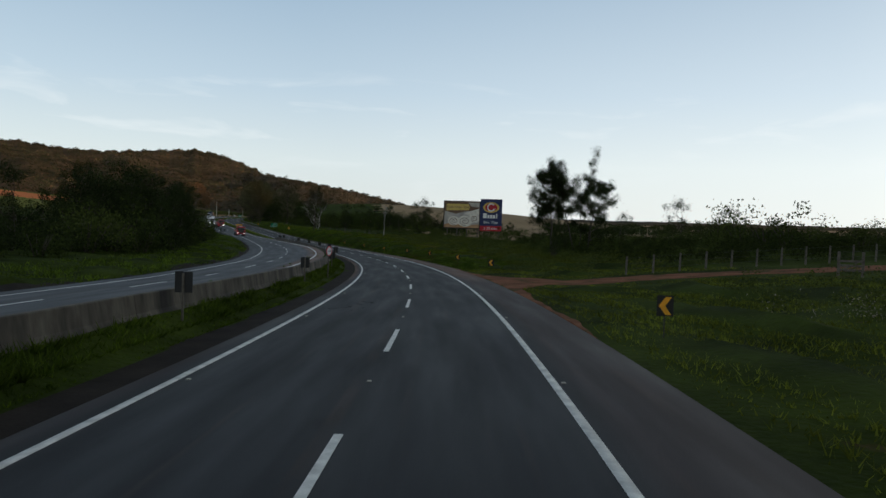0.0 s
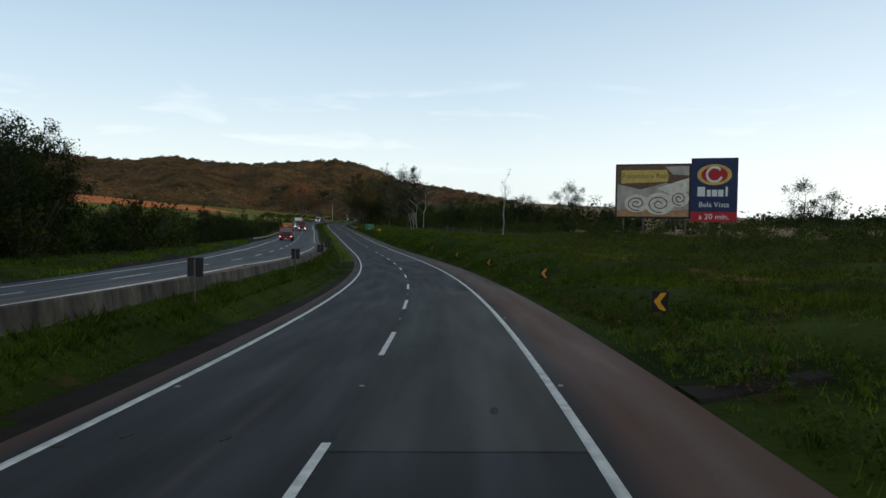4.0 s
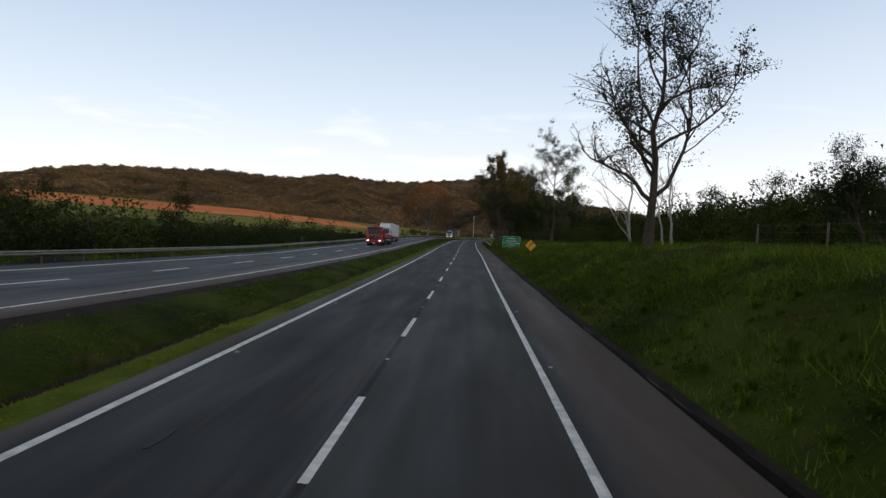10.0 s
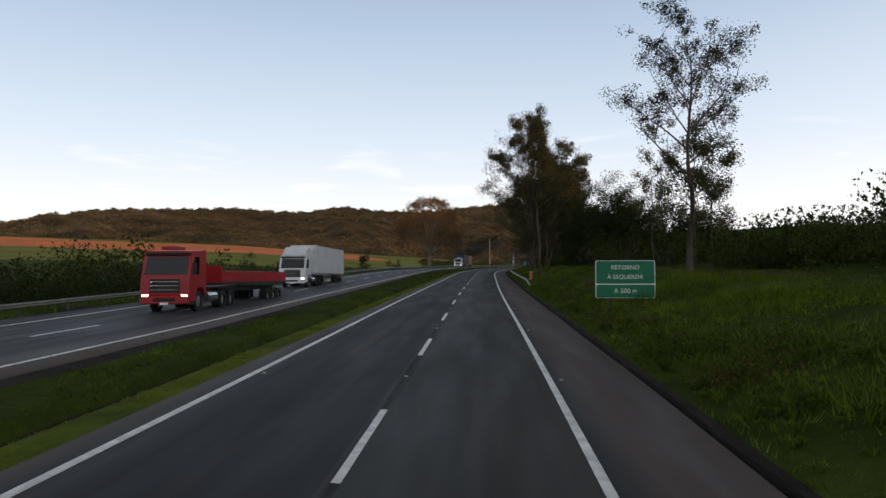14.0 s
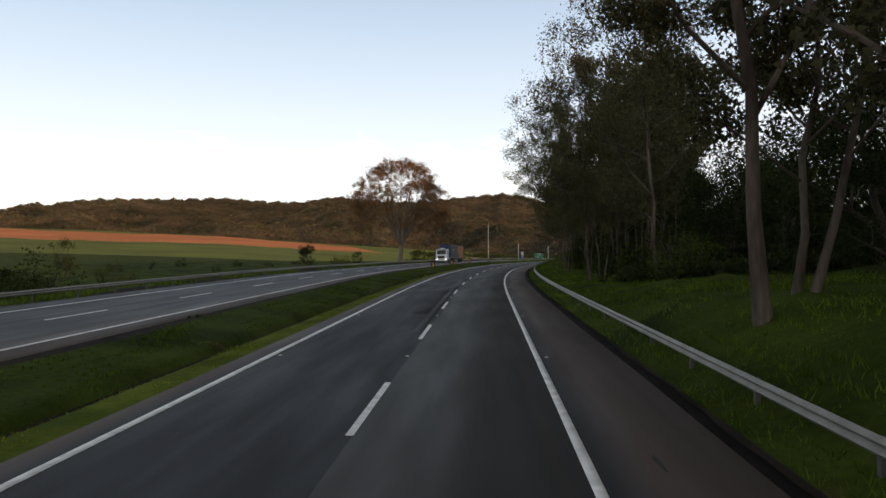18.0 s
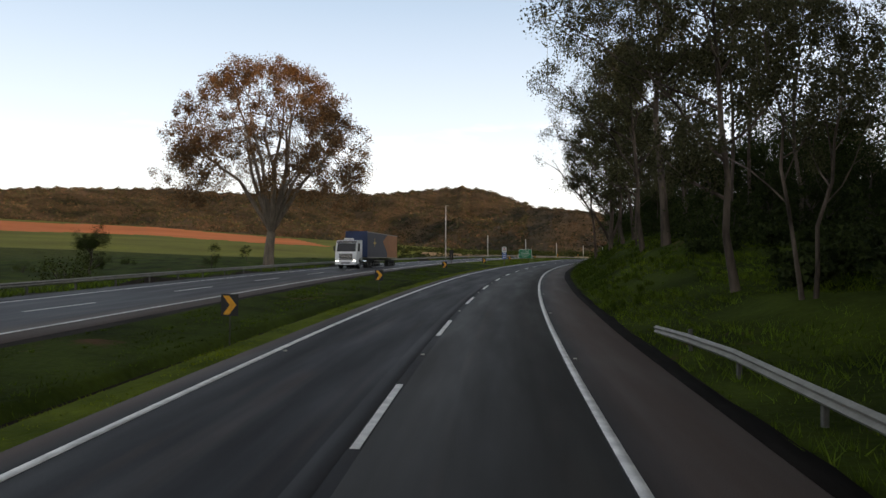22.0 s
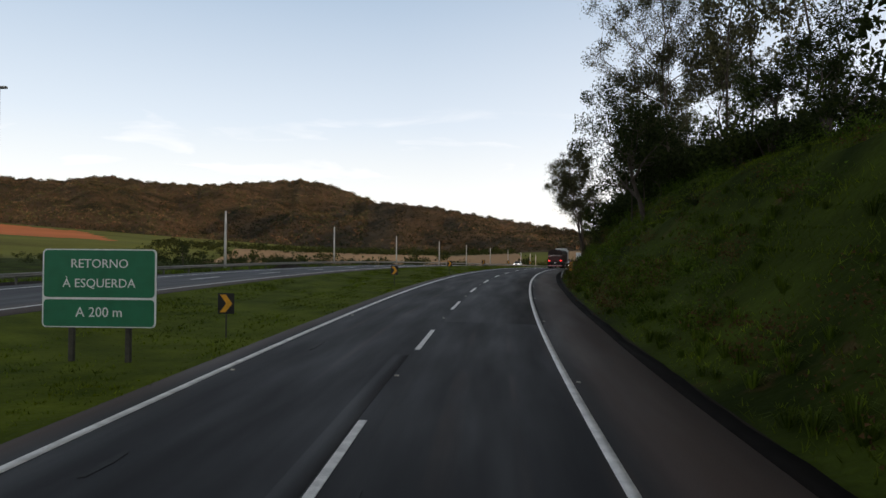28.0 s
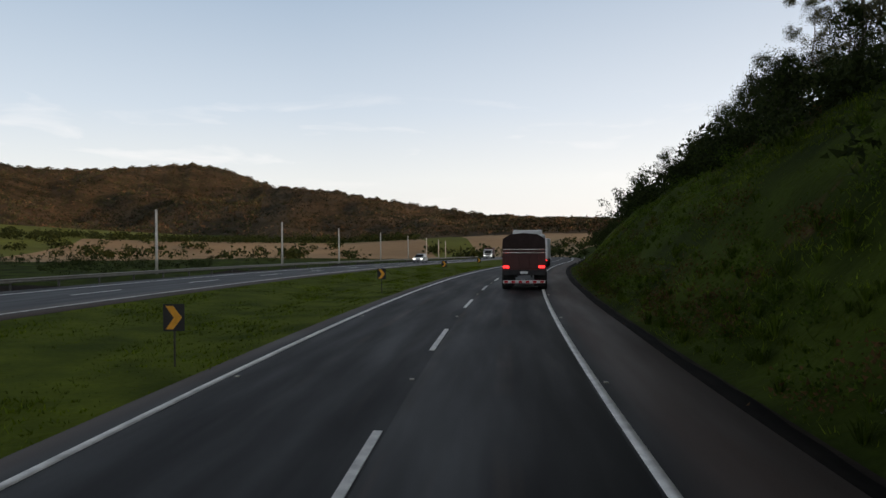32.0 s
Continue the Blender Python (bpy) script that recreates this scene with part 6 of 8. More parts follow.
def scattered(n, az0, az1, r0, r1, keep=None):
    az, r = np.radians(rgn.uniform(az0, az1, n)), np.sqrt(rgn.uniform(r0 ** 2, r1 ** 2, n))
    x, y = CX - np.sin(az) * r, CY + np.cos(az) * r
    return np.stack([x, y, country(x, y)[0]], 1)


def hillside(n, az0, az1):
    """Spots over the face of the hills, up to the crest."""
    az = rgn.uniform(az0, az1, n)
    r0, r1 = ridge(az)
    r, az = r0 + (r1 * 1.04 - r0) * rgn.uniform(0, 1, n) ** 0.8, np.radians(az)
    x, y = CX - np.sin(az) * r, CY + np.cos(az) * r
    return np.stack([x, y, country(x, y)[0]], 1)


for far_leaf, share, label in ((FAR_LEAF, 0.34, "brown low-sunlit woodland"), (FAR_GREEN, 0.50, "dark evergreen woodland"), (FAR_RUST, 0.16, "scattered rusty trees")):
    far_trees("far_woods", label + " over the distant hills", hillside(int(36000 * share), 15, 64), 5.6, 6, int(share * 100), far_leaf)
    far_trees("far_woods", label + " over the nearer end of the hills", hillside(int(16000 * share), -8, 16), 3.0, 6, int(share * 200), far_leaf)
lines = [scattered(560, 27, 64, 1400, 1640), scattered(260, 6, 26, 870, 1040), scattered(60, 9, 26, 600, 860), scattered(240, -45, 6, 560, 760)]
far_trees("far_tree_line", "dark line of trees below the hills", np.concatenate(lines), 4.8, 60, 2, LEAF_DARK, 0.55)

az_r, far_r = np.radians(rgn.uniform(-34, -7, 120)), rgn.uniform(255, 330, 120)
xr, yr = 1.5 - np.sin(az_r) * far_r, -5.4 + np.cos(az_r) * far_r
far_trees("field_tree_line", "dark trees along the crest of the dry field", np.stack([xr, yr, country(xr, yr)[0]], 1), 4.0, 110, 5, LEAF_DARK, 0.35)

# ---- grass ----
def grass(name, label, material, s0, s1, lat_lo, lat_hi, count, h, seed, lean=0.35, wide=0.02):
    rg = np.random.default_rng(seed)
    s = rg.uniform(s0, s1, count)
    lat = lat_lo(s) + (lat_hi(s) - lat_lo(s)) * rg.uniform(0, 1, count)
    # tufts: blades drawn together
    s, lat = s + 0.12 * np.sin(s * 9), lat + 0.1 * np.sin(lat * 11)
    on = ~((lat > 5.6) & (np.abs(s - 42.6) < 3.2 + 0.5 * np.sin(lat * 0.9)))      # none on the dirt track
    on &= ~((lat > 5.6) & (lat < np.interp(s, FAN_S, FAN_L) - 0.15 + 0.22 * wave(s, 1)) & (s > 15) & (s < 70))
    on &= ~((lat > 5.6) & (lat < 8.3) & (np.abs(s - 92.1) < 1.0))                # nor in the drain
    s, lat = s[on], lat[on]
    count = len(s)
    p = land(s, lat)
    k = (0.55 + 0.45 * np.sin(s * 0.8 + lat * 1.7) * np.sin(s * 0.27 - lat) + rg.uniform(-0.25, 0.35, count)).clip(0.2, 1.4)[:, None] * h
    t = rg.uniform(0, 2 * np.pi, count)
    side = np.stack([np.cos(t), np.sin(t), 0 * t], 1)
    tip = np.stack([rg.normal(0, lean, count), rg.normal(0, lean, count), np.ones(count)], 1) * k
    p = p - np.array([0, 0, 0.03])
    w = (wide * rg.uniform(0.6, 1.4, count) * (1 + h))[:, None]
    v = np.stack([p - side * w, p + side * w, p + tip], 1).reshape(-1, 3)
    ob = new(name, raw_mesh(name, v, np.arange(count * 3).reshape(-1, 3), material))
    return tagged(ob, label, "grass", kind="stuff")


grass("bank_grass", "rough green grass on the roadside bank", GRASS_BLADE, 64, 500, lambda s: 5.95 + 0 * s, lambda s: 15.0 + 0 * s, 200000, 0.28, 1, 0.5, 0.013)
grass("bank_grass", "tall yellow-green grass on the steep cutting", GRASS_TALL, 480, 770, lambda s: 6.15 + 0 * s, lambda s: 17.0 + 0 * s, 140000, 0.22, 2, 0.6, 0.012)
grass("field_grass", "uneven yellowing grass beside the dirt track", GRASS_DRY, -10, 66, lambda s: 6.15 + 0 * s, lambda s: 24.0 + 0 * s, 70000, 0.2, 3, 0.6, 0.016)
grass("field_grass", "uneven yellow-green grass over the rough land", GRASS_DRY, 62, 195, lambda s: 12.0 + 0 * s, lambda s: 36.0 + 0 * s, 90000, 0.42, 10, 0.5, 0.020)
grass("median_grass", "short mown grass of the median", GRASS_MEDIAN, -10, 780, lambda s: np.where(s < 205, np.interp(s, BAR_S, BAR_L) + 0.35, opp_in(s) + 1.6), lambda s: np.where(s < 150, -5.4, np.where(s < 560, -6.08, -4.3)), 190000, 0.13, 4, 0.6, 0.015)
grass("barrier_weeds", "weedy growth along the foot of the barrier", GRASS_BLADE, -10, 212, lambda s: np.interp(s, BAR_S, BAR_L) + 0.3, lambda s: np.interp(s, BAR_S, BAR_L) + 1.1, 26000, 0.34, 6, 0.6, 0.02)
grass("verge_grass", "grass beyond the oncoming lanes", GRASS_BLADE, 20, 700, lambda s: opp_in(s) - OPP_W - 12.0, lambda s: opp_in(s) - OPP_W - 2.6, 60000, 0.38, 5, 0.5, 0.04)
grass("mown_strip", "bright mown strip of grass beside the lane", GRASS_MOWN, 165, 600, lambda s: -5.80 + 0.10 * np.sin(s * 0.4), lambda s: -4.3 + 0.08 * np.sin(s * 0.9), 80000, 0.09, 7, 0.6, 0.016)
grass("mown_strip", "mown grass of the wide median", GRASS_VERGE, 590, 780, lambda s: opp_in(s) + 1.5, lambda s: -4.3 + 0.08 * np.sin(s * 0.9), 50000, 0.12, 8, 0.6, 0.018)
grass("tall_grass", "clumps of tall arching grass low on the bank", GRASS_BLADE, 190, 202, lambda s: 6.3 + 0 * s, lambda s: 8.2 + 0 * s, 2600, 0.95, 11, 0.55, 0.012)
grass("tall_grass", "long arching grass over the gentle bank", GRASS_BLADE, 206, 336, lambda s: 7.4 + 0.4 * np.sin(s * 0.3), lambda s: 13.5 + 0 * s, 30000, 0.55, 12, 0.55, 0.012)
grass("crest_grass", "tall yellowing grass along the crest of the bank", GRASS_MOWN, 100, 360, lambda s: 10.5 + 0.5 * np.sin(s * 0.2), lambda s: 17.0 + 0 * s, 36000, 0.45, 9, 0.4, 0.012)


def tussocks(name, label, material, s0, s1, lat0, thin, count, blades, tall, seed):
    """Clumps of arching blades, each blade a bent strip."""
    rg = np.random.default_rng(seed)
    s, lat = rg.uniform(s0, s1, count), lat0 + rg.exponential(thin, count)
    size = np.repeat(tall * rg.uniform(0.5, 1.3, count), blades)[:, None]
    n = count * blades
    c = np.repeat(land(s, lat), blades, 0) - np.array([0, 0, 0.03])
    t = rg.uniform(0, 2 * np.pi, n)
    out, side = np.stack([np.cos(t), np.sin(t), 0 * t], 1), np.stack([-np.sin(t), np.cos(t), 0 * t], 1)
    up = np.array([0, 0, 1.0])
    lean = rg.uniform(0.1, 1.0, n)[:, None]
    c = c + out * size * rg.uniform(0, 0.25, n)[:, None]
    mid = c + (out * lean * 0.45 + up * rg.uniform(0.5, 0.8, n)[:, None]) * size
    tip = mid + (out * lean * 0.7 + up * (0.35 - 0.6 * lean)) * size
    w = side * (0.008 + 0.012 * size)
    v = np.stack([c - w, c + w, mid + w * 0.8, mid - w * 0.8, tip], 1).reshape(-1, 3)
    i = np.arange(n)[:, None] * 5
    f = np.concatenate([i + np.array([0, 1, 2]), i + np.array([0, 2, 3]), i + np.array([3, 2, 4])])
    return tagged(new(name, raw_mesh(name, v, f, material)), label, "grass", kind="stuff")


tussocks("bank_tussocks", "arching tufts of grass on the roadside bank", GRASS_TUFT, 64, 372, 6.2, 3.2, 1900, 36, 0.30, 41)
tussocks("bank_tussocks", "arching tufts of grass on the steep cutting", GRASS_TUFT, 490, 745, 6.25, 3.2, 1500, 36, 0.42, 42)
tussocks("median_tussocks", "scattered tufts in the rough median", GRASS_MEDIAN, 0, 590, -9.5, 0.9, 260, 26, 0.16, 43)


# ---- signs ----
def posts(ob, xs, height, w=0.07, y=0.05, material=None):
    for x in xs:
        part("post", Shape().box((x, y, height / 2 - 0.2), (w, w, height + 0.4), 0.008), material or STEEL_POST, ob)


def arrow(pointing, w, h):
    """A chevron outline, in x and z."""
    k = pointing
    a, t = w / 2, h / 2
    return [(-k * a * 0.75, t * 0.86), (-k * a * 0.05, t * 0.86), (k * a * 0.78, 0), (-k * a * 0.05, -t * 0.86), (-k * a * 0.75, -t * 0.86), (k * a * 0.02, 0)]


def chevron(pointing, label, group):
    ob = thing("chevron_sign", label, "road sign", group)
    part("plate", Shape().box((0, 0, 0.92), (0.46, 0.012, 0.58), 0.004), BLACK, ob)
    out = [(x, z + 0.92) for x, z in arrow(pointing, 0.46, 0.58)]
    part("chevron", Shape().prism(out, "y", -0.014, -0.007), YELLOW, ob, "yellow reflective chevron")
    part("post", Shape().box((0, 0.03, 0.42), (0.035, 0.035, 1.15), 0.006), SLIM_POST, ob)
    return ob


first = None
for s in (14.9, 57.7, 78, 99.3, 119, 140, 161, 183.3):
    m = place(s, 7.2 if s > 130 else 7.5, float(rel(s, 7.5)) * 0.4 - (0.27 if s > 130 else 0.1 if s > 110 else 0), -4)
    if first is None:
        first = chevron(-1, "black plate with yellow chevron on a short bank post", "chevrons on the outer bank")
        first.matrix_world = m
    else:
        copy_thing(first, m)
first = None
for s in (459, 477.5, 498.1, 524.5, 552.8, 577, 606.6, 633.4, 660.6, 686.6, 710.6, 736, 762, 790):
    m = place(s, -5.6 if s == 606.6 else -5.3, -0.04 if s == 606.6 else 0.06, 4)
    if first is None:
        first = chevron(1, "black plate with yellow chevron, standing on the grass median", "chevrons on the median")
        first.matrix_world = m
    else:
        copy_thing(first, m)
# plates for the oncoming traffic, seen from behind
first = None
for s in (16.0, 38.0, 60.0, 81.0, 103.0, 124.5, 144.0, 161.5, 189.0, 196.0):
    l = float(np.interp(s, BAR_S, BAR_L)) + 0.7
    over = float(np.interp(s, [20, 61, 104, 160, 190, 196], [1.40, 1.42, 1.88, 2.00, 2.03, 1.78])) - 1.45
    m = place(s, l, over - float(opp_up(s) * opp_rise(s, l)), 0)
    if first is None:
        first = thing("chevron_sign", "dark chevron plate back beside the concrete barrier", "road sign", "sign backs at the barrier")
        part("plate", Shape().box((-0.13, 0, 1.45), (0.25, 0.014, 0.62), 0.004), BLACK, first)
        part("plate", Shape().box((0.14, 0, 1.45), (0.25, 0.014, 0.62), 0.004), BLACK, first)
        part("post", Shape().box((0, -0.04, 0.75), (0.06, 0.06, 1.9), 0.008), WOOD_POST, first)
        first.matrix_world = m
    else:
        copy_thing(first, m)

keep = thing("arrow_sign", "round white red-rimmed arrow sign by the barrier", "road sign", m=place(48.1, -5.8, 0.0, 62))
ring = [(0.36 * math.cos(a * math.pi / 18), 1.85 + 0.36 * math.sin(a * math.pi / 18)) for a in range(36)]
part("rim", Shape().prism(ring, "y", -0.008, 0.008), RED, keep)
part("face", Shape().prism([(x * 0.8, 1.85 + (z - 1.85) * 0.8) for x, z in ring], "y", -0.014, -0.006), WHITE, keep)
part("arrow", Shape().prism([(-0.2, 1.87), (0.04, 1.87), (0.04, 1.95), (0.2, 1.85), (0.04, 1.75), (0.04, 1.83), (-0.2, 1.83)], "y", -0.019, -0.012), BLACK, keep)
part("post", Shape().box((0, 0.05, 0.95), (0.07, 0.07, 2.3), 0.01), WOOD_POST, keep)


def lettering(ob, words, size, material, x, y, z, depth=0.006, label=""):
    """A line of text set out word by word, each word a part."""
    gap = size * 0.28
    made = [text_mesh("lettering", w, size, material, depth, "LEFT") for w in words.split()]
    wide = [max(v.co.x for v in me.vertices) for me in made]
    x -= (sum(wide) + gap * (len(made) - 1)) / 2
    for me, w in zip(made, wide):
        part("lettering", me, material, ob, label, m=Matrix.Translation((x, y, z)) @ UPRIGHT)
        x += w + gap


def rounded(w, h, r, z0):
    pts = []
    for cx, cz, a0 in ((w / 2 - r, h / 2 - r, 0), (-w / 2 + r, h / 2 - r, 90), (-w / 2 + r, -h / 2 + r, 180), (w / 2 - r, -h / 2 + r, 270)):
        for k in range(5):
            a = radians(a0 + 22.5 * k)
            pts.append((cx + r * math.cos(a), z0 + cz + r * math.sin(a)))
    return pts


def green_sign(words, w, h, low, m, label):
    ob = thing("direction_sign", label, "road sign", "green direction signs", m)
    zc = low + h / 2
    part("border", Shape().prism(rounded(w, h, 0.10, zc), "y", -0.01, 0.012), WHITE, ob, "white reflective border")
    cut = low + h * 0.37
    part("panel", Shape().prism(rounded(w - 0.07, h * 0.63 - 0.05, 0.08, cut + h * 0.315), "y", -0.017, -0.008), GREEN, ob)
    part("panel", Shape().prism(rounded(w - 0.07, h * 0.37 - 0.05, 0.08, low + h * 0.185), "y", -0.017, -0.008), GREEN, ob)
    for text, z, size in zip(words, (low + h * 0.81, low + h * 0.56, low + h * 0.19), (0.27, 0.27, 0.30)):
        lettering(ob, text, size * h / 1.7, WHITE, 0, -0.021, z, 0.004, "white letters")
    posts(ob, (-w * 0.25, w * 0.25), low + h * 0.9, 0.11, 0.07, SLIM_POST)
    return ob


green_sign(("RETORNO", "\u00c0 ESQUERDA", "A 500 m"), 2.75, 1.75, 1.02, place(325.5, 8.45, 0.02, 0), "green return sign with white letters, standing in roadside grass")
green_sign(("RETORNO", "\u00c0 ESQUERDA", "A 200 m"), 2.54, 1.72, 1.00, place(602, -6.70, -0.33, 2), "green return sign with white letters on the grass median")
far_sign = green_sign(("", "", ""), 3.0, 1.7, 1.2, place(845, -7.5, 0.05, 0), "distant green direction sign with unreadable white text")
for z, w in ((2.6, 1.9), (2.15, 2.2), (1.5, 1.5)):
    part("text_bar", Shape().box((0, -0.02, z), (w, 0.01, 0.16), 0.003), WHITE, far_sign)

diamond = thing("curve_sign", "yellow diamond curve sign with a black arrow", "road sign", m=place(279.3, 7.6, float(rel(279.3, 7.6)) * 0.5, 0))
part("edge", Shape().prism([(0, 1.9 + 0.58), (0.58, 1.9), (0, 1.9 - 0.58), (-0.58, 1.9)], "y", -0.006, 0.008), BLACK, diamond)
part("face", Shape().prism([(0, 1.9 + 0.545), (0.545, 1.9), (0, 1.9 - 0.545), (-0.545, 1.9)], "y", -0.013, -0.005), YELLOW, diamond)
part("arrow", Shape().tube([(-0.16, -0.016, 1.62), (-0.15, -0.016, 1.85), (-0.06, -0.016, 2.0), (0.06, -0.016, 2.08)], 0.035, 6).prism([(0.02, 2.18), (0.24, 2.18), (0.18, 1.97)], "y", -0.02, -0.013), BLACK, diamond)
part("post", Shape().box((0, 0.045, 0.85), (0.07, 0.07, 2.1), 0.01), WOOD_POST, diamond)

blue = thing("route_sign", "small white and blue sign plates on one post", "road sign", m=place(569.5, -5.0, 0.05, 2))
part("upper_plate", Shape().prism(rounded(0.66, 0.82, 0.05, 2.35), "y", -0.008, 0.008), WHITE, blue)
part("lower_plate", Shape().prism(rounded(0.66, 1.0, 0.05, 1.42), "y", -0.008, 0.008), BLUE, blue)
for z, w, m_ in ((2.62, 0.4, GREY_BACK), (2.45, 0.34, RED), (2.2, 0.42, GREY_BACK), (1.78, 0.4, WHITE), (1.48, 0.46, WHITE), (1.15, 0.46, WHITE)):
    part("text_bar", Shape().box((0, -0.012, z), (w, 0.008, 0.10), 0.002), m_, blue)
part("post", Shape().box((0, 0.045, 1.2), (0.08, 0.07, 2.8), 0.01), WOOD_POST, blue)

back = thing("sign_back", "tall dark sign plate seen from behind, on a post", "road sign", m=place(566, -12.4, 0.06, 0))
part("plate", Shape().box((0, 0, 1.25), (0.55, 0.02, 1.5), 0.006), BLACK, back)
part("post", Shape().box((0, -0.05, 0.6), (0.08, 0.08, 1.6), 0.01), WOOD_POST, back)
back2 = thing("sign_back", "dark diamond sign back beyond the oncoming lanes", "road sign", m=place(305.5, -20.7, 0.0, 0))
part("plate", Shape().prism([(0, 1.55), (0.5, 1.05), (0, 0.55), (-0.5, 1.05)], "y", -0.01, 0.01), BLACK, back2)
part("post", Shape().box((0, -0.05, 0.4), (0.08, 0.08, 1.6), 0.01), WOOD_POST, back2)

for s, l in ((364.7, 6.6), (656.3, 6.8)):
    hz = thing("hazard_marker", "tall yellow and black striped marker by the guard rail", "road sign", "hazard markers", place(s, l, 0.12 if s < 400 else -0.02, 0))
    part("plate", Shape().box((0, 0, 1.05), (0.30, 0.012, 0.80), 0.004), YELLOW, hz)
    for k in range(5):
        z = 0.70 + k * 0.16
        out = [(-0.148, z + 0.14), (0.148, z - 0.02), (0.148, z + 0.055), (-0.148, z + 0.215)]
        out = [(x, min(max(zz, 0.655), 1.445)) for x, zz in out]
        part("stripe", Shape().prism(out, "y", -0.012, -0.005), BLACK, hz)
    part("post", Shape().box((0, 0.04, 0.5), (0.07, 0.07, 1.5), 0.008), WOOD_POST, hz)

# ---- billboard ----
NAVY = mat("navy_print", (0.016, 0.026, 0.095), 0.55, spread=0.12, scale=1.5)
CRIMSON = mat("crimson_print", (0.42, 0.012, 0.022), 0.55, spread=0.1, scale=2)
GOLD = mat("gold_print", (0.62, 0.42, 0.10), 0.55, spread=0.15, scale=2)
CREAM = mat("cream_print", (0.74, 0.69, 0.60), 0.6, spread=0.18, scale=2.5)
BROWN = mat("brown_print", (0.15, 0.085, 0.05), 0.6, spread=0.3, scale=2.5)
TAN = mat("tan_print", (0.42, 0.24, 0.12), 0.6, spread=0.25, scale=1.2)
GREY_CREAM = mat("grey_cream_print", (0.46, 0.42, 0.37), 0.6, spread=0.25, scale=0.8)
OCHRE = mat("ochre_print", (0.62, 0.45, 0.12), 0.6, spread=0.15, scale=2)
base = Vector((-2.0, 173.2, 0)), Vector((12.1, 171.2, 0))
along = (base[1] - base[0])
bb = thing("billboard", "wide billboard with dessert picture and navy sign panel", "billboard", m=Matrix.Translation((base[0].x + 0.25, base[0].y, -0.75)) @ Matrix.Rotation(math.atan2(along.y, along.x), 4, "Z"))
L0, L1, L2, Z0, Z1, Z2 = 0.0, 8.95, 14.2, 4.05, 10.75, 11.35
part("frame", Shape().box(((L0 + L1) / 2, 0.1, (Z0 + Z1) / 2), (L1 - L0, 0.18, Z1 - Z0), 0.02), BLACK, bb, "dark frame")
part("poster", Shape().box(((L0 + L1) / 2, -0.005, (Z0 + Z1) / 2), (L1 - L0 - 0.35, 0.03, Z1 - Z0 - 0.35), 0.01), BROWN, bb, "brown printed poster of a sliced sponge roll")
part("table", Shape().prism([(0.25, 4.3), (8.7, 4.3), (8.7, 5.2), (5.5, 4.9), (1.6, 5.3), (0.25, 5.0)], "y", -0.030, -0.022), TAN, bb)
part("plate", Shape().prism([(0.25, 5.0), (1.6, 5.3), (5.5, 4.9), (8.7, 5.2), (8.7, 7.6), (6.0, 8.4), (3.0, 7.6), (0.25, 8.3)], "y", -0.032, -0.024), GREY_CREAM, bb, "pale tabletop and plate")
part("cloth", Shape().prism([(5.0, 7.8), (8.7, 9.0), (8.7, 7.4), (6.6, 7.0)], "y", -0.036, -0.028), CREAM, bb)
part("scroll", Shape().prism([(5.9, 10.4), (8.7, 10.4), (8.7, 9.3), (6.9, 9.4)], "y", -0.034, -0.026), GREY_CREAM, bb)


def slice_of_roll(cx, cz, rx, rz, d):
    e = lambda k, o=0: [(cx + rx * k * math.cos(a * math.pi / 16) + o, cz + rz * k * math.sin(a * math.pi / 16)) for a in range(32)]
    part("cake_slice", Shape().prism(e(1.0), "y", -0.046 - d, -0.030), CREAM, bb)
    coil = [(cx + rx * (0.12 + 0.055 * t) * math.cos(t * 0.9), -0.048 - d, cz + rz * (0.12 + 0.055 * t) * math.sin(t * 0.9)) for t in np.arange(0, 13, 0.5)]
    part("filling", Shape().tube(coil, 0.075, 5), BROWN, bb)


slice_of_roll(7.6, 6.5, 1.15, 1.05, 0.0)
slice_of_roll(2.6, 5.9, 1.45, 1.1, 0.006)
slice_of_roll(5.3, 5.85, 1.75, 1.35, 0.014)
part("caption_plate", Shape().prism([(0.7, 8.35), (6.2, 8.55), (6.4, 9.2), (6.1, 10.0), (0.7, 10.0)], "y", -0.036, -0.024), OCHRE, bb)
lettering(bb, "Rocambole Real", 0.86, BROWN, 3.5, -0.044, 9.25)
part("panel", Shape().box(((L1 + L2) / 2, 0.08, (3.7 + Z2) / 2), (L2 - L1, 0.24, Z2 - 3.7), 0.03), NAVY, bb, "navy blue sign panel")
part("red_band", Shape().box(((L1 + L2) / 2, -0.05, 4.3), (L2 - L1 - 0.06, 0.03, 1.2), 0.01), CRIMSON, bb)
lettering(bb, "a 20 min.", 0.95, WHITE, (L1 + L2) / 2, -0.072, 4.3)
lettering(bb, "Bela Vista", 0.88, WHITE, (L1 + L2) / 2, -0.05, 5.75)
cxm = (L1 + L2) / 2
oval = lambda a, b, z: [(cxm + a * math.cos(t * math.pi / 18), z + b * math.sin(t * math.pi / 18)) for t in range(36)]
part("emblem_rim", Shape().prism(oval(1.95, 1.25, 9.35), "y", -0.055, -0.035), GOLD, bb)
part("emblem", Shape().prism(oval(1.5, 0.95, 9.35), "y", -0.064, -0.045), CRIMSON, bb)
part("emblem_curl", Shape().tube([(cxm + 0.85 * math.cos(t), -0.07, 9.35 + 0.85 * math.sin(t)) for t in np.arange(0.7, 6.3, 0.35)], 0.15, 6), WHITE, bb)
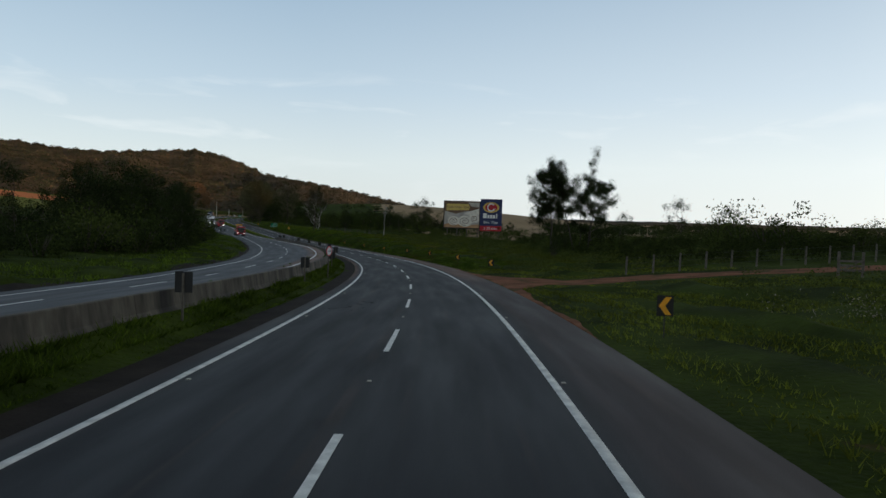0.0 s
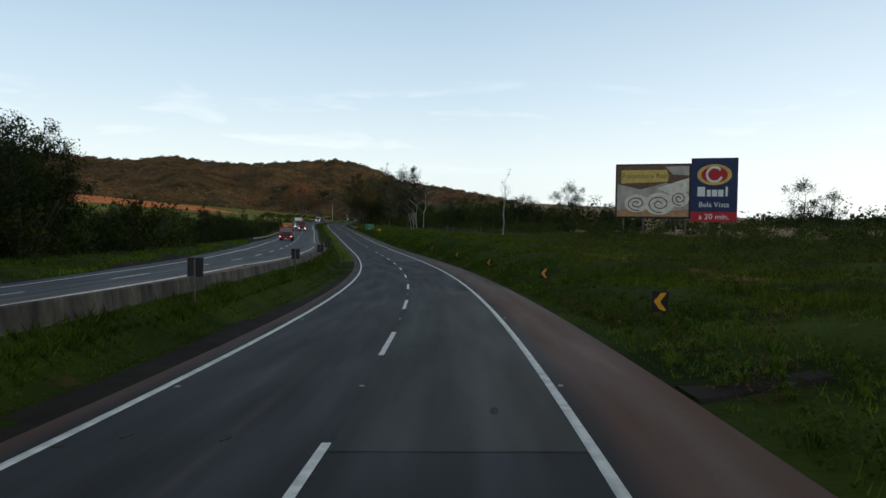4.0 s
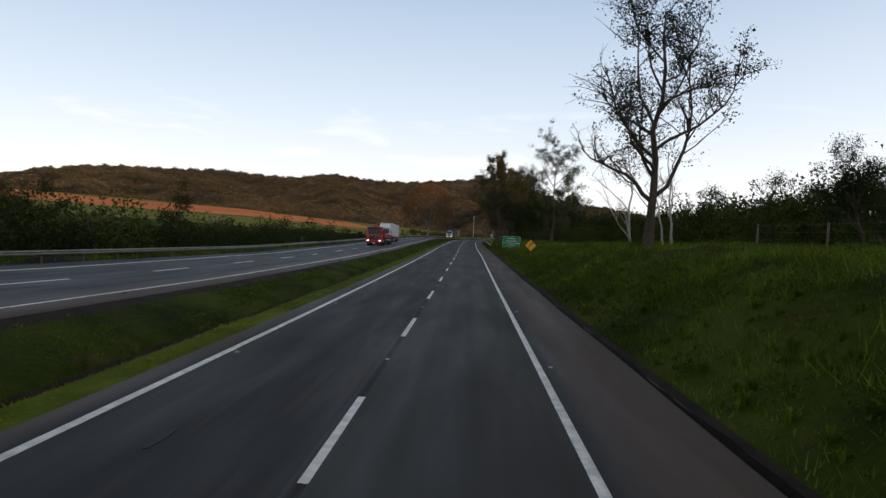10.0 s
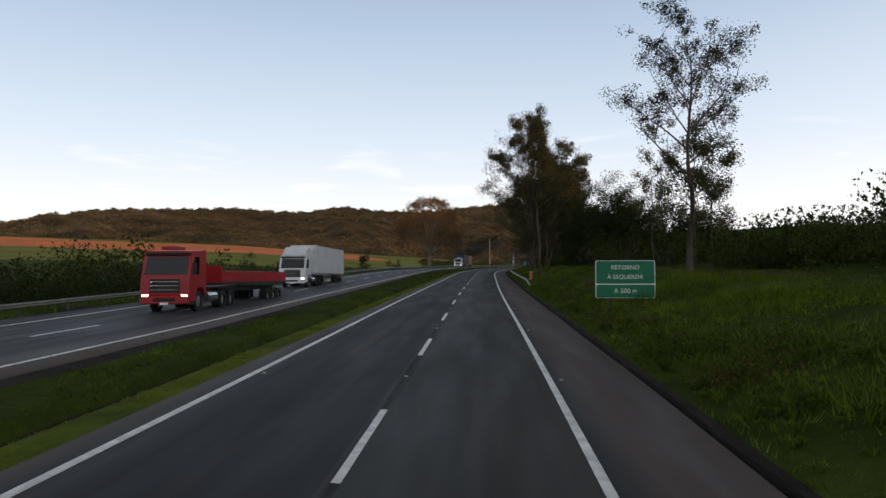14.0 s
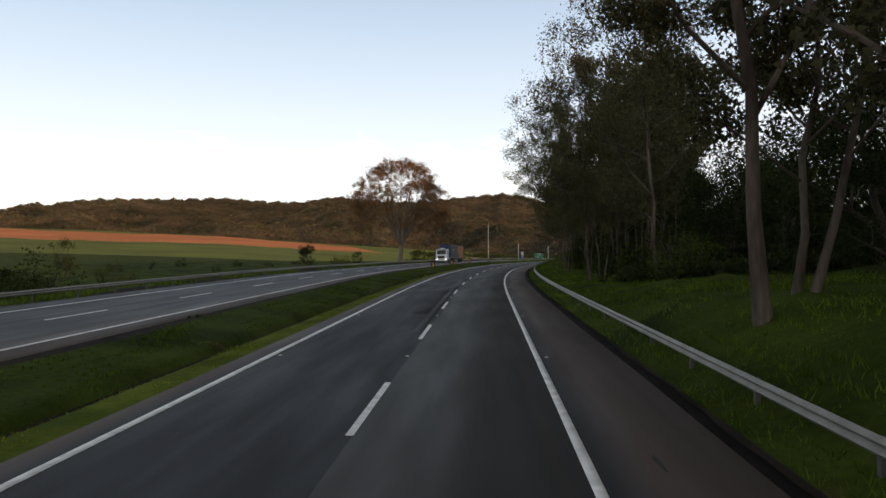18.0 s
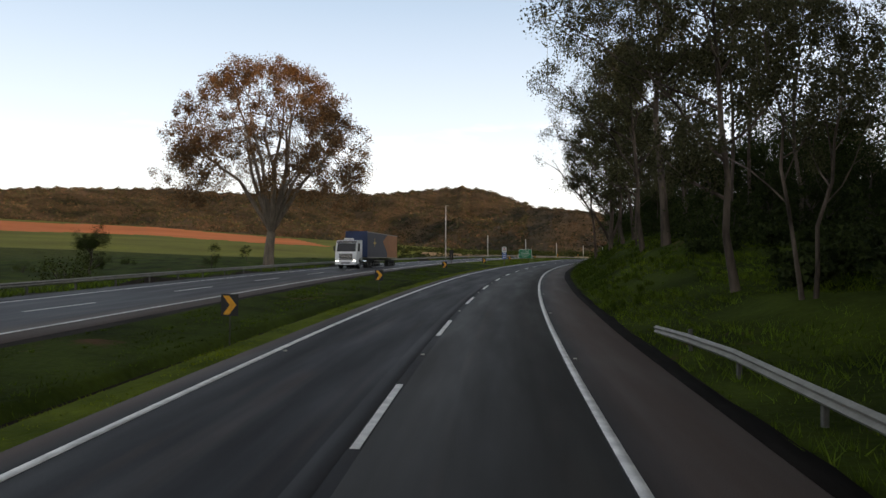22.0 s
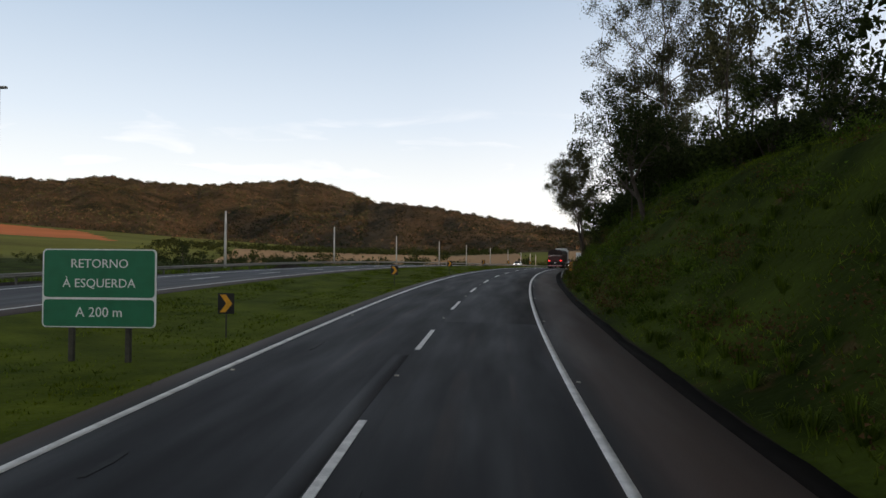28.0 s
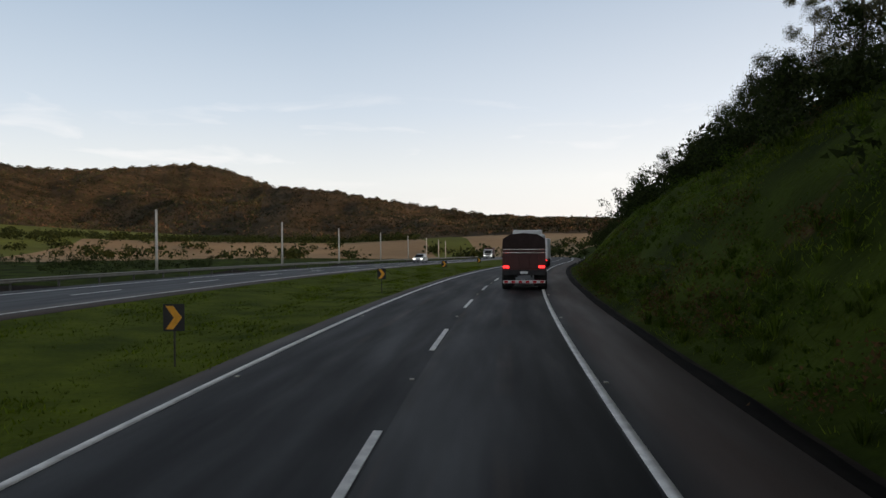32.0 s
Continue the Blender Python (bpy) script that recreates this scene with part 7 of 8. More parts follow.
for x, w in ((-1.45, 0.85), (-0.6, 0.45), (0.05, 0.6), (0.75, 0.6), (1.4, 0.25)):
    part("logo_bar", Shape().box((cxm + x, -0.05, 7.15 + (0.18 if abs(w - 0.85) < 0.1 or w < 0.3 else 0)), (w, 0.03, 1.15 if w in (0.85, 0.25) else 0.8), 0.12), WHITE, bb)
for x in (1.0, 3.4, 5.8, 8.4, 11, 13.6):
    part("support", Shape().box((x, 0.3, 3.6), (0.22, 0.22, 13.5), 0.02), WOOD_POST, bb)

# ---- poles along the far side ----
mast = thing("camera_mast", "tall pale mast with a small lamp head and box", "mast", m=place(633, -33.0, 0.0, 0))
part("pole", Shape().tube([(0, 0, -0.4), (0, 0, 6), (0, 0, 13.1)], [0.17, 0.13, 0.09], 10), POLE, mast, smooth_faces=True)
part("lamp_head", Shape().box((0.25, 0, 13.0), (0.7, 0.28, 0.16), 0.05), ZINC, mast)
part("control_box", Shape().box((0, -0.2, 4.2), (0.4, 0.3, 0.6), 0.03), ZINC, mast)
first = None
for s, l, k in ((668, -33.5, 1.0), (704.8, -34.3, 0.98), (741.4, -36.0, 0.96), (778.6, -38.5, 1.0), (808, -40.0, 1.0), (840, -41, 1.0), (872, -42, 1.0), (904, -43, 1.0), (936, -44, 1), (966, -45, 1)):
    m = place(s, l, 0.0, 0, k)
    if first is None:
        first = thing("roadside_pole", "plain pale concrete pole beside the guard rail", "pole", "concrete poles along the far side")
        part("pole", Shape().tube([(0, 0, -0.4), (0, 0, 3), (0, 0, 6.55)], [0.16, 0.14, 0.12], 10), POLE, first, smooth_faces=True)
        part("cap", Shape().tube([(0, 0, 6.5), (0, 0, 6.62)], [0.14, 0.10], 10), POLE, first)
        first.matrix_world = m
    else:
        copy_thing(first, m)

# ---- wire fence beside the dirt track, and gate ----
fence = thing("wire_fence", "old wire fence on grey wooden posts across the grass", "fence")
prev = None
for k in range(18):
    s, l = 46.4 + k * 0.3, 15.6 + k * 2.1
    p = land(s, l)
    part("fence_post", Shape().tube([(p[0], p[1], p[2] - 0.3), (p[0] + 0.04, p[1], p[2] + 1.35)], [0.08, 0.065], 6), WOOD_POST, fence)
    if prev is not None:
        for h in (0.4, 0.8, 1.2):
            part("wire", Shape().tube([(prev[0], prev[1], prev[2] + h), (p[0], p[1], p[2] + h)], 0.008, 4), STEEL_POST, fence)
    prev = p
gate = thing("field_gate", "weathered grey timber gate in the grass", "gate", m=place(35.8, 25.3, None, -28))
for x in (-0.62, 0.62):
    part("gate_post", Shape().box((x, 0, 0.62), (0.15, 0.15, 1.75), 0.02), WOOD_POST, gate)
for z in (0.42, 0.68, 0.94):
    part("gate_board", Shape().box((0, -0.09, z), (1.2, 0.035, 0.13), 0.008), WOOD_POST, gate)
part("gate_brace", Shape().tube([(-0.55, -0.13, 0.36), (0.55, -0.13, 1.0)], 0.035, 6), WOOD_POST, gate)
fence2 = thing("wire_fence", "old wire fence along the top of the grassy bank", "fence")
prev = None
for k in range(11):
    s, l = 196 + k * 5.0, 17.0 + 1.2 * math.sin(k)
    p = land(s, l)
    part("fence_post", Shape().tube([(p[0], p[1], p[2] - 0.3), (p[0] + 0.03, p[1] + 0.03, p[2] + 1.25)], [0.07, 0.055], 6), WOOD_POST, fence2)
    if prev is not None:
        for h in (0.45, 0.8, 1.15):
            part("wire", Shape().tube([(prev[0], prev[1], prev[2] + h), (p[0], p[1], p[2] + h)], 0.007, 4), STEEL_POST, fence2)
    prev = p


# ---- vehicles ----
def paint(name, base, rough=0.35):
    return mat(name, base, rough, spread=0.10, scale=1.2, fine=12, bump=0.03, spec=0.5)


TRUCK_RED = paint("red_truck_paint", (0.34, 0.012, 0.018))
TRUCK_WHITE = paint("white_truck_paint", (0.70, 0.71, 0.72))
TRUCK_BLUE = paint("blue_curtain", (0.012, 0.028, 0.085), 0.6)
CURTAIN_GREY = paint("dark_curtain", (0.055, 0.055, 0.07), 0.65)
CURTAIN_ORANGE = paint("orange_curtain", (0.34, 0.145, 0.05), 0.65)
BOX_WHITE = paint("white_box_panel", (0.62, 0.63, 0.65), 0.5)
CRANE_YELLOW = paint("crane_yellow", (0.58, 0.30, 0.02), 0.45)
LOAD_ORANGE = paint("orange_load", (0.55, 0.11, 0.02), 0.55)
DUMP_BROWN = paint("dark_red_body", (0.070, 0.020, 0.018), 0.6)
TARP = mat("dark_tarpaulin", (0.030, 0.018, 0.016), 0.85, spread=0.3, scale=2, fine=12, bump=0.4)
RUBBER = mat("tyre_rubber", (0.018, 0.018, 0.018), 0.9, spread=0.2)
RIM = mat("wheel_rim", (0.30, 0.30, 0.31), 0.45, 0.7, spread=0.2)
CHASSIS = mat("dark_chassis", (0.022, 0.022, 0.024), 0.7, spread=0.3)
DARK_GLASS = mat("dark_glass", (0.012, 0.014, 0.016), 0.08, spread=0.1, bump=0.0, spec=0.6)
LAMP_WHITE = mat("lit_headlamp", (1.0, 0.93, 0.80), 0.3, spread=0.02, bump=0, emit=7.0)
LAMP_RED = mat("lit_tail_lamp", (1.0, 0.03, 0.03), 0.3, spread=0.02, bump=0, emit=3.0)
CHROME = mat("bright_trim", (0.55, 0.55, 0.56), 0.2, 0.9, spread=0.08)


def wheel(ob, x, y, r=0.52, w=0.30):
    """A tyre with rounded shoulders on a dished rim."""
    n = 20
    prof = [(-w / 2, r * 0.62), (-w / 2, r * 0.9), (-w * 0.38, r), (w * 0.38, r), (w / 2, r * 0.9), (w / 2, r * 0.62)]
    vs, fs = [], []
    for i in range(n):
        a = 2 * math.pi * i / n
        vs += [(x + dx, y + rr * math.cos(a), r + rr * math.sin(a)) for dx, rr in prof]
    k = len(prof)
    for i in range(n):
        for j in range(k):
            fs.append((i * k + j, i * k + (j + 1) % k, ((i + 1) % n) * k + (j + 1) % k, ((i + 1) % n) * k + j))
    t = part("tyre", Shape().add(vs, fs), RUBBER, ob, smooth_faces=False)
    sgn = 1 if x > 0 else -1
    part("rim", Shape().tube([(x - sgn * w * 0.3, y, r), (x + sgn * w * 0.25, y, r), (x + sgn * w * 0.36, y, r)], [r * 0.64, r * 0.62, r * 0.30], 16), RIM, t)


def axle(ob, y, r=0.52, twin=True):
    for sx in (-1, 1):
        wheel(ob, sx * 1.02, y, r, 0.52 if twin else 0.30)


def cab(ob, paint_, h=3.1, deep=2.1, w=2.44, grille=BLACK, visor=True, flat=False):
    """A forward cab whose front faces -y: shell, screen, side windows, grille, lamps, bumper, mirrors, steps."""
    f = 0.02 if flat else 0.30
    side = [(0.06, 0.55), (0.0, 0.95), (0.02, 1.55), (0.05 + f * 0.2, h * 0.60), (0.12 + f, h - 0.22), (0.30 + f, h), (deep, h + (0.0 if flat else 0.08)), (deep, 0.95), (deep - 0.25, 0.95), (deep - 0.42, 1.22), (deep - 1.15, 1.22), (deep - 1.32, 0.95), (deep - 1.36, 0.55)]
    part("cab_shell", Shape().prism(side, "x", -w / 2, w / 2), paint_, ob)
    y0, z0, y1, z1 = 0.05 + f * 0.2, h * 0.61, 0.11 + f * 0.92, h - 0.30
    d = 0.012
    part("windscreen", Shape().add([(-w * 0.44, y0 - d, z0), (w * 0.44, y0 - d, z0), (w * 0.42, y1 - d, z1), (-w * 0.42, y1 - d, z1), (-w * 0.44, y0 + 0.05, z0), (w * 0.44, y0 + 0.05, z0), (w * 0.42, y1 + 0.05, z1), (-w * 0.42, y1 + 0.05, z1)],
                                   [(0, 1, 2, 3), (0, 4, 5, 1), (1, 5, 6, 2), (2, 6, 7, 3), (3, 7, 4, 0)]), DARK_GLASS, ob, "dark windscreen")
    for sx in (-1, 1):
        part("side_window", Shape().prism([(y0 + 0.30, z0 + 0.02), (y0 + 1.15, z0 + 0.02), (y0 + 1.15, z1), (y1 + 0.30, z1)], "x", sx * (w / 2 + 0.004), sx * (w / 2 - 0.03)), DARK_GLASS, ob)
        part("mirror", Shape().box((sx * (w / 2 + 0.17), 0.22, h * 0.72), (0.16, 0.14, 0.52), 0.04), BLACK, ob)
        part("headlamp", Shape().box((sx * w * 0.40, 0.01, 0.80), (0.30, 0.08, 0.18), 0.04), LAMP_WHITE, ob, "lit headlamp")
        part("step", Shape().box((sx * (w / 2 - 0.12), 0.42, 0.45), (0.26, 0.5, 0.10), 0.02), CHASSIS, ob)
    part("grille", Shape().box((0, -0.005, 1.32), (w * 0.62, 0.05, 0.68), 0.03), grille, ob)
    for k in range(3):
        part("grille_bar", Shape().box((0, -0.035, 1.12 + 0.2 * k), (w * 0.58, 0.02, 0.045), 0.008), CHROME if grille is BLACK else BLACK, ob)
    part("bumper", Shape().box((0, 0.05, 0.62), (w, 0.22, 0.40), 0.07), paint_, ob)
    part("lower_grille", Shape().box((0, -0.065, 0.64), (w * 0.45, 0.02, 0.16), 0.01), BLACK, ob)
    part("plate_bar", Shape().box((0, -0.075, 0.45), (0.42, 0.02, 0.12), 0.01), WHITE, ob)
    if visor:
        part("sun_visor", Shape().box((0, 0.22 + f * 0.5, h - 0.16), (w * 0.92, 0.16, 0.14), 0.03), BLACK, ob)
    part("wiper", Shape().tube([(-0.5, y0 - 0.03, z0 + 0.03), (0.15, y0 - 0.01, z0 + 0.1)], 0.012, 4), BLACK, ob)


def chassis(ob, y0, y1, z=0.85):
    for sx in (-1, 1):
        part("frame_rail", Shape().box((sx * 0.42, (y0 + y1) / 2, z), (0.10, y1 - y0, 0.26), 0.015), CHASSIS, ob)


# red flat-bed with a folded yellow loader crane
ct = thing("crane_truck", "red flat-bed truck carrying a yellow crane and orange load, lamps lit", "truck", "vehicles on the other carriageway", place(222, float(opp_in(222)) - 5.4, 0.0, 0))
cab(ct, TRUCK_RED, 2.75, 2.0, flat=True, visor=False)
part("roof_fan", Shape().box((0, 0.9, 2.84), (0.8, 0.7, 0.16), 0.05), TRUCK_WHITE, ct)
chassis(ct, 1.4, 9.3)
axle(ct, 1.32, 0.5, False)
axle(ct, 6.5)
axle(ct, 7.75)
part("deck", Shape().box((0, 6.1, 1.30), (2.5, 7.0, 0.16), 0.03), CHASSIS, ct)
for sx in (-1, 1):
    for k in range(3):
        part("dropside", Shape().box((sx * 1.24, 3.8 + 2.33 * k, 1.52), (0.05, 2.28, 0.34), 0.02), TRUCK_RED, ct)
    for k in range(14):
        part("reflector", Shape().box((sx * 1.27, 2.8 + 0.5 * k, 1.30), (0.012, 0.2, 0.06), 0.004), WHITE if k % 2 else RED, ct)
    part("side_tank", Shape().box((sx * 0.95, 3.4, 0.75), (0.5, 1.1, 0.5), 0.08), ZINC, ct)
part("headboard", Shape().box((0, 2.55, 2.0), (2.45, 0.08, 1.3), 0.02), TRUCK_RED, ct)
for y, z, l, h in ((4.1, 1.75, 2.6, 0.75), (4.0, 2.35, 2.2, 0.3), (5.9, 1.7, 1.0, 0.55)):
    part("crate", Shape().box((0, y, z), (2.1, l, h), 0.03), CRANE_YELLOW, ct)
part("crane_column", Shape().box((-0.55, 6.9, 2.35), (0.4, 0.4, 2.1), 0.04).box((0.55, 6.9, 2.2), (0.3, 0.35, 1.7), 0.04), CRANE_YELLOW, ct)
part("crane_boom", Shape().box((0, 6.9, 3.28), (1.9, 0.42, 0.36), 0.05), CRANE_YELLOW, ct)
part("crane_arm", Shape().box((0.75, 7.9, 2.3), (0.3, 0.3, 1.9), 0.04).box((0.75, 7.4, 3.1), (0.26, 1.2, 0.26), 0.04), CRANE_YELLOW, ct)
part("load", Shape().box((0.1, 7.6, 1.75), (1.6, 1.2, 0.7), 0.2), LOAD_ORANGE, ct)
for k in range(4):
    part("hose", Shape().tube([(-0.7 + 0.4 * k, 6.2, 2.0), (-0.5 + 0.35 * k, 6.5, 2.75), (-0.4 + 0.3 * k, 7.0, 3.1), (-0.1 + 0.25 * k, 8.3, 2.2)], 0.035, 5), RUBBER, ct)
part("outrigger", Shape().box((0, 9.0, 1.75), (1.9, 0.35, 0.4), 0.06), CHASSIS, ct)
part("rear_bar", Shape().box((0, 9.5, 0.6), (2.3, 0.1, 0.12), 0.02), CHASSIS, ct)


def tractor(ob, paint_, h, grille=BLACK, fairing=None):
    cab(ob, paint_, h, 2.2, grille=grille)
    chassis(ob, 1.5, 6.4)
    axle(ob, 1.40, 0.52, False)
    axle(ob, 4.6)
    axle(ob, 5.9)
    for sx in (-1, 1):
        part("fuel_tank", Shape().tube([(sx * 0.95, 2.5, 0.72), (sx * 0.95, 3.8, 0.72)], 0.32, 12), CHROME, ob)
        part("mudguard", Shape().box((sx * 1.02, 5.25, 1.16), (0.55, 2.5, 0.06), 0.02), CHASSIS, ob)
    if fairing:
        part("roof_fairing", Shape().prism([(0.45, h), (2.15, h + 0.05), (2.15, h + 0.85), (1.5, h + 0.7)], "x", -1.1, 1.1), fairing, ob)


rt = thing("flatbed_truck", "red truck with an empty red drop-side semi-trailer, lamps lit", "truck", "vehicles on the other carriageway", place(326, float(opp_in(326)) - 3.9, 0.0, 0))
tractor(rt, TRUCK_RED, 3.05)
part("roof_fan", Shape().box((0, 1.0, 3.2), (0.9, 0.9, 0.18), 0.06), TRUCK_RED, rt)
chassis(rt, 4.2, 17.0, 1.05)
part("trailer_deck", Shape().box((0, 10.9, 1.38), (2.55, 13.2, 0.14), 0.02), CHASSIS, rt)
for sx in (-1, 1):
    for k in range(5):
        part("dropside", Shape().box((sx * 1.26, 5.6 + 2.63 * k, 1.78), (0.06, 2.58, 0.66), 0.02), TRUCK_RED, rt)
        part("side_rib", Shape().box((sx * 1.30, 5.6 + 2.63 * k, 1.78), (0.03, 2.5, 0.05), 0.008), RED, rt)
    for k in range(3):
        part("mud_flap", Shape().box((sx * 1.0, 16.3, 0.55), (0.5, 0.03, 0.6), 0.01), RUBBER, rt)
part("headboard", Shape().box((0, 4.35, 1.9), (2.5, 0.08, 0.95), 0.02), TRUCK_RED, rt)
part("tailboard", Shape().box((0, 17.5, 1.78), (2.5, 0.06, 0.66), 0.02), TRUCK_RED, rt)
for y in (13.2, 14.45, 15.7):
    axle(rt, y)

wt = thing("box_truck", "white truck with a tall plain white box semi-trailer, lamps lit", "truck", "vehicles on the other carriageway", place(357, float(opp_in(357)) - 5.5, 0.0, 0))
tractor(wt, TRUCK_WHITE, 2.95, fairing=TRUCK_WHITE)
chassis(wt, 4.2, 17.5, 1.05)
part("cargo_box", Shape().box((0, 10.9, 2.68), (2.6, 13.6, 2.78), 0.05), BOX_WHITE, wt)
for sx in (-1, 1):
    part("roof_edge", Shape().box((sx * 1.29, 10.9, 4.05), (0.05, 13.6, 0.10), 0.02), ZINC, wt)
    part("floor_edge", Shape().box((sx * 1.29, 10.9, 1.33), (0.05, 13.6, 0.12), 0.02), ZINC, wt)
    for k in range(3):
        part("side_guard", Shape().box((sx * 1.2, 9.3, 0.6 + 0.25 * k), (0.04, 4.0, 0.09), 0.01), ZINC, wt)
part("cooling_unit", Shape().box((0, 3.95, 3.3), (1.9, 0.45, 1.1), 0.08), TRUCK_WHITE, wt)
for y in (13.6, 14.85, 16.1):
    axle(wt, y)

bt = thing("curtain_truck", "white truck with a dark blue curtain-sided trailer, orange towards its tail", "truck", "vehicles on the other carriageway", place(536, float(opp_in(536)) - 5.0, 0.0, 0))
tractor(bt, TRUCK_WHITE, 3.1)
part("roof_fan", Shape().box((0, 1.2, 3.28), (0.9, 0.9, 0.2), 0.06), TRUCK_WHITE, bt)
chassis(bt, 4.2, 18.4, 1.05)
part("curtain", Shape().box((0, 8.6, 2.75), (2.56, 9.0, 2.86), 0.04), CURTAIN_GREY, bt, "dark grey-violet side curtain")
part("curtain", Shape().box((0, 15.75, 2.75), (2.56, 5.3, 2.86), 0.04), CURTAIN_ORANGE, bt, "orange side curtain")
part("front_wall", Shape().box((0, 4.02, 2.8), (2.6, 0.14, 3.0), 0.03), TRUCK_BLUE, bt)
part("roof_edge", Shape().box((0, 11.2, 4.2), (2.62, 14.4, 0.08), 0.02), ZINC, bt)
for sx in (-1, 1):
    z = 3.0
    star = [(7.2 + r_ * math.cos(a_), z + 0.8 * r_ * math.sin(a_)) for r_, a_ in ((0.75 if k % 2 == 0 else 0.14, k * math.pi / 4) for k in range(8))]
    part("star_print", Shape().prism(star, "x", sx * 1.282, sx * 1.29), GOLD, bt)
    part("curtain_point", Shape().prism([(11.0, 3.3), (13.1, 4.1), (13.1, 1.9)], "x", sx * 1.281, sx * 1.287), CURTAIN_ORANGE, bt)
    part("lower_rail", Shape().box((sx * 1.27, 11.2, 1.30), (0.06, 14.4, 0.10), 0.02), ZINC, bt)
    for k in range(2):
        part("side_guard", Shape().box((sx * 1.2, 9.6, 0.62 + 0.28 * k), (0.04, 4.6, 0.09), 0.01), ZINC, bt)
for y in (14.2, 15.45, 16.7):
    axle(bt, y)


# dark red tipper ahead, seen from behind, and a white box truck before it
def tipper(m, label):
    ob = thing("tipper_truck", label, "truck", "trucks ahead", m)
    w = 2.42
    part("tail_gate", Shape().prism([(-w / 2, 1.15), (w / 2, 1.15), (w / 2, 2.55), (-w / 2, 2.55)], "y", 0.0, 0.08), DUMP_BROWN, ob)
    part("body_side", Shape().box((-w / 2 + 0.03, 4.2, 1.85), (0.06, 8.4, 1.4), 0.02), DUMP_BROWN, ob)
    part("body_side", Shape().box((w / 2 - 0.03, 4.2, 1.85), (0.06, 8.4, 1.4), 0.02), DUMP_BROWN, ob)
    part("body_floor", Shape().box((0, 4.2, 1.22), (w - 0.1, 8.4, 0.14), 0.02), DUMP_BROWN, ob)
    part("tarpaulin", Shape().prism([(-w / 2, 2.35), (w / 2, 2.35), (w / 2 - 0.03, 2.9), (w / 2 - 0.45, 3.15), (0, 3.22), (-w / 2 + 0.45, 3.15), (-w / 2 + 0.03, 2.9)], "y", -0.03, 8.45), TARP, ob, "dark tarpaulin over the load")
    for z in (2.30, 2.12):
        part("cross_bar", Shape().box((0, -0.05, z), (w - 0.06, 0.05, 0.06), 0.01), CHROME, ob)
    for x in (-0.8, -0.27, 0.27, 0.8):
        part("gate_rib", Shape().box((x, -0.03, 1.7), (0.08, 0.05, 0.85), 0.01), DUMP_BROWN, ob)
    part("lamp_board", Shape().box((0, -0.02, 1.0), (w, 0.08, 0.30), 0.02), CHASSIS, ob)
    for sx in (-1, 1):
        part("tail_lamp", Shape().box((sx * (w / 2 - 0.22), -0.07, 1.32), (0.34, 0.05, 0.13), 0.03), LAMP_RED, ob, "lit red tail lamp")
        part("mud_flap", Shape().box((sx * 0.85, 0.35, 0.55), (0.6, 0.03, 0.65), 0.01), RUBBER, ob)
    part("plate_bar", Shape().box((0, -0.07, 1.0), (0.42, 0.02, 0.13), 0.01), WHITE, ob)
    part("rear_guard", Shape().box((0, -0.05, 0.48), (w - 0.05, 0.10, 0.16), 0.02), TRUCK_WHITE, ob, "pale striped underrun bar")
    for k in range(6):
        part("guard_stripe", Shape().box((-1.0 + 0.4 * k, -0.105, 0.48), (0.2, 0.012, 0.13), 0.002), RED, ob)
    chassis(ob, 0.1, 11.0)
    for y in (1.1, 2.35, 3.6):
        axle(ob, y)
    axle(ob, 9.8, 0.52, False)
    part("cab_back", Shape().box((0, 9.9, 2.05), (2.4, 2.2, 2.5), 0.12), TRUCK_WHITE, ob)
    part("roof_fairing", Shape().box((0, 9.6, 3.4), (2.0, 1.4, 0.35), 0.15), TRUCK_WHITE, ob)
    return ob


tipper(place(713, 2.35, 0.0, -1), "dark red tipper truck with tarpaulin and lit tail lamps")
at_ = thing("box_truck", "white box truck driving ahead, seen from behind", "truck", "trucks ahead", place(765, 1.8, 0.0, 0))
part("cargo_box", Shape().box((0, 4.0, 2.4), (2.5, 8.0, 2.6), 0.05), BOX_WHITE, at_)
for sx in (-1, 1):
    part("rear_door", Shape().box((sx * 0.61, -0.03, 2.4), (1.18, 0.05, 2.45), 0.02), TRUCK_WHITE, at_)
    part("tail_lamp", Shape().box((sx * 1.0, -0.03, 0.95), (0.3, 0.06, 0.13), 0.02), LAMP_RED, at_)
part("rear_guard", Shape().box((0, 0.0, 0.55), (2.4, 0.1, 0.14), 0.02), CHASSIS, at_)
chassis(at_, 0.2, 9.0)
axle(at_, 1.6)
axle(at_, 8.3, 0.52, False)
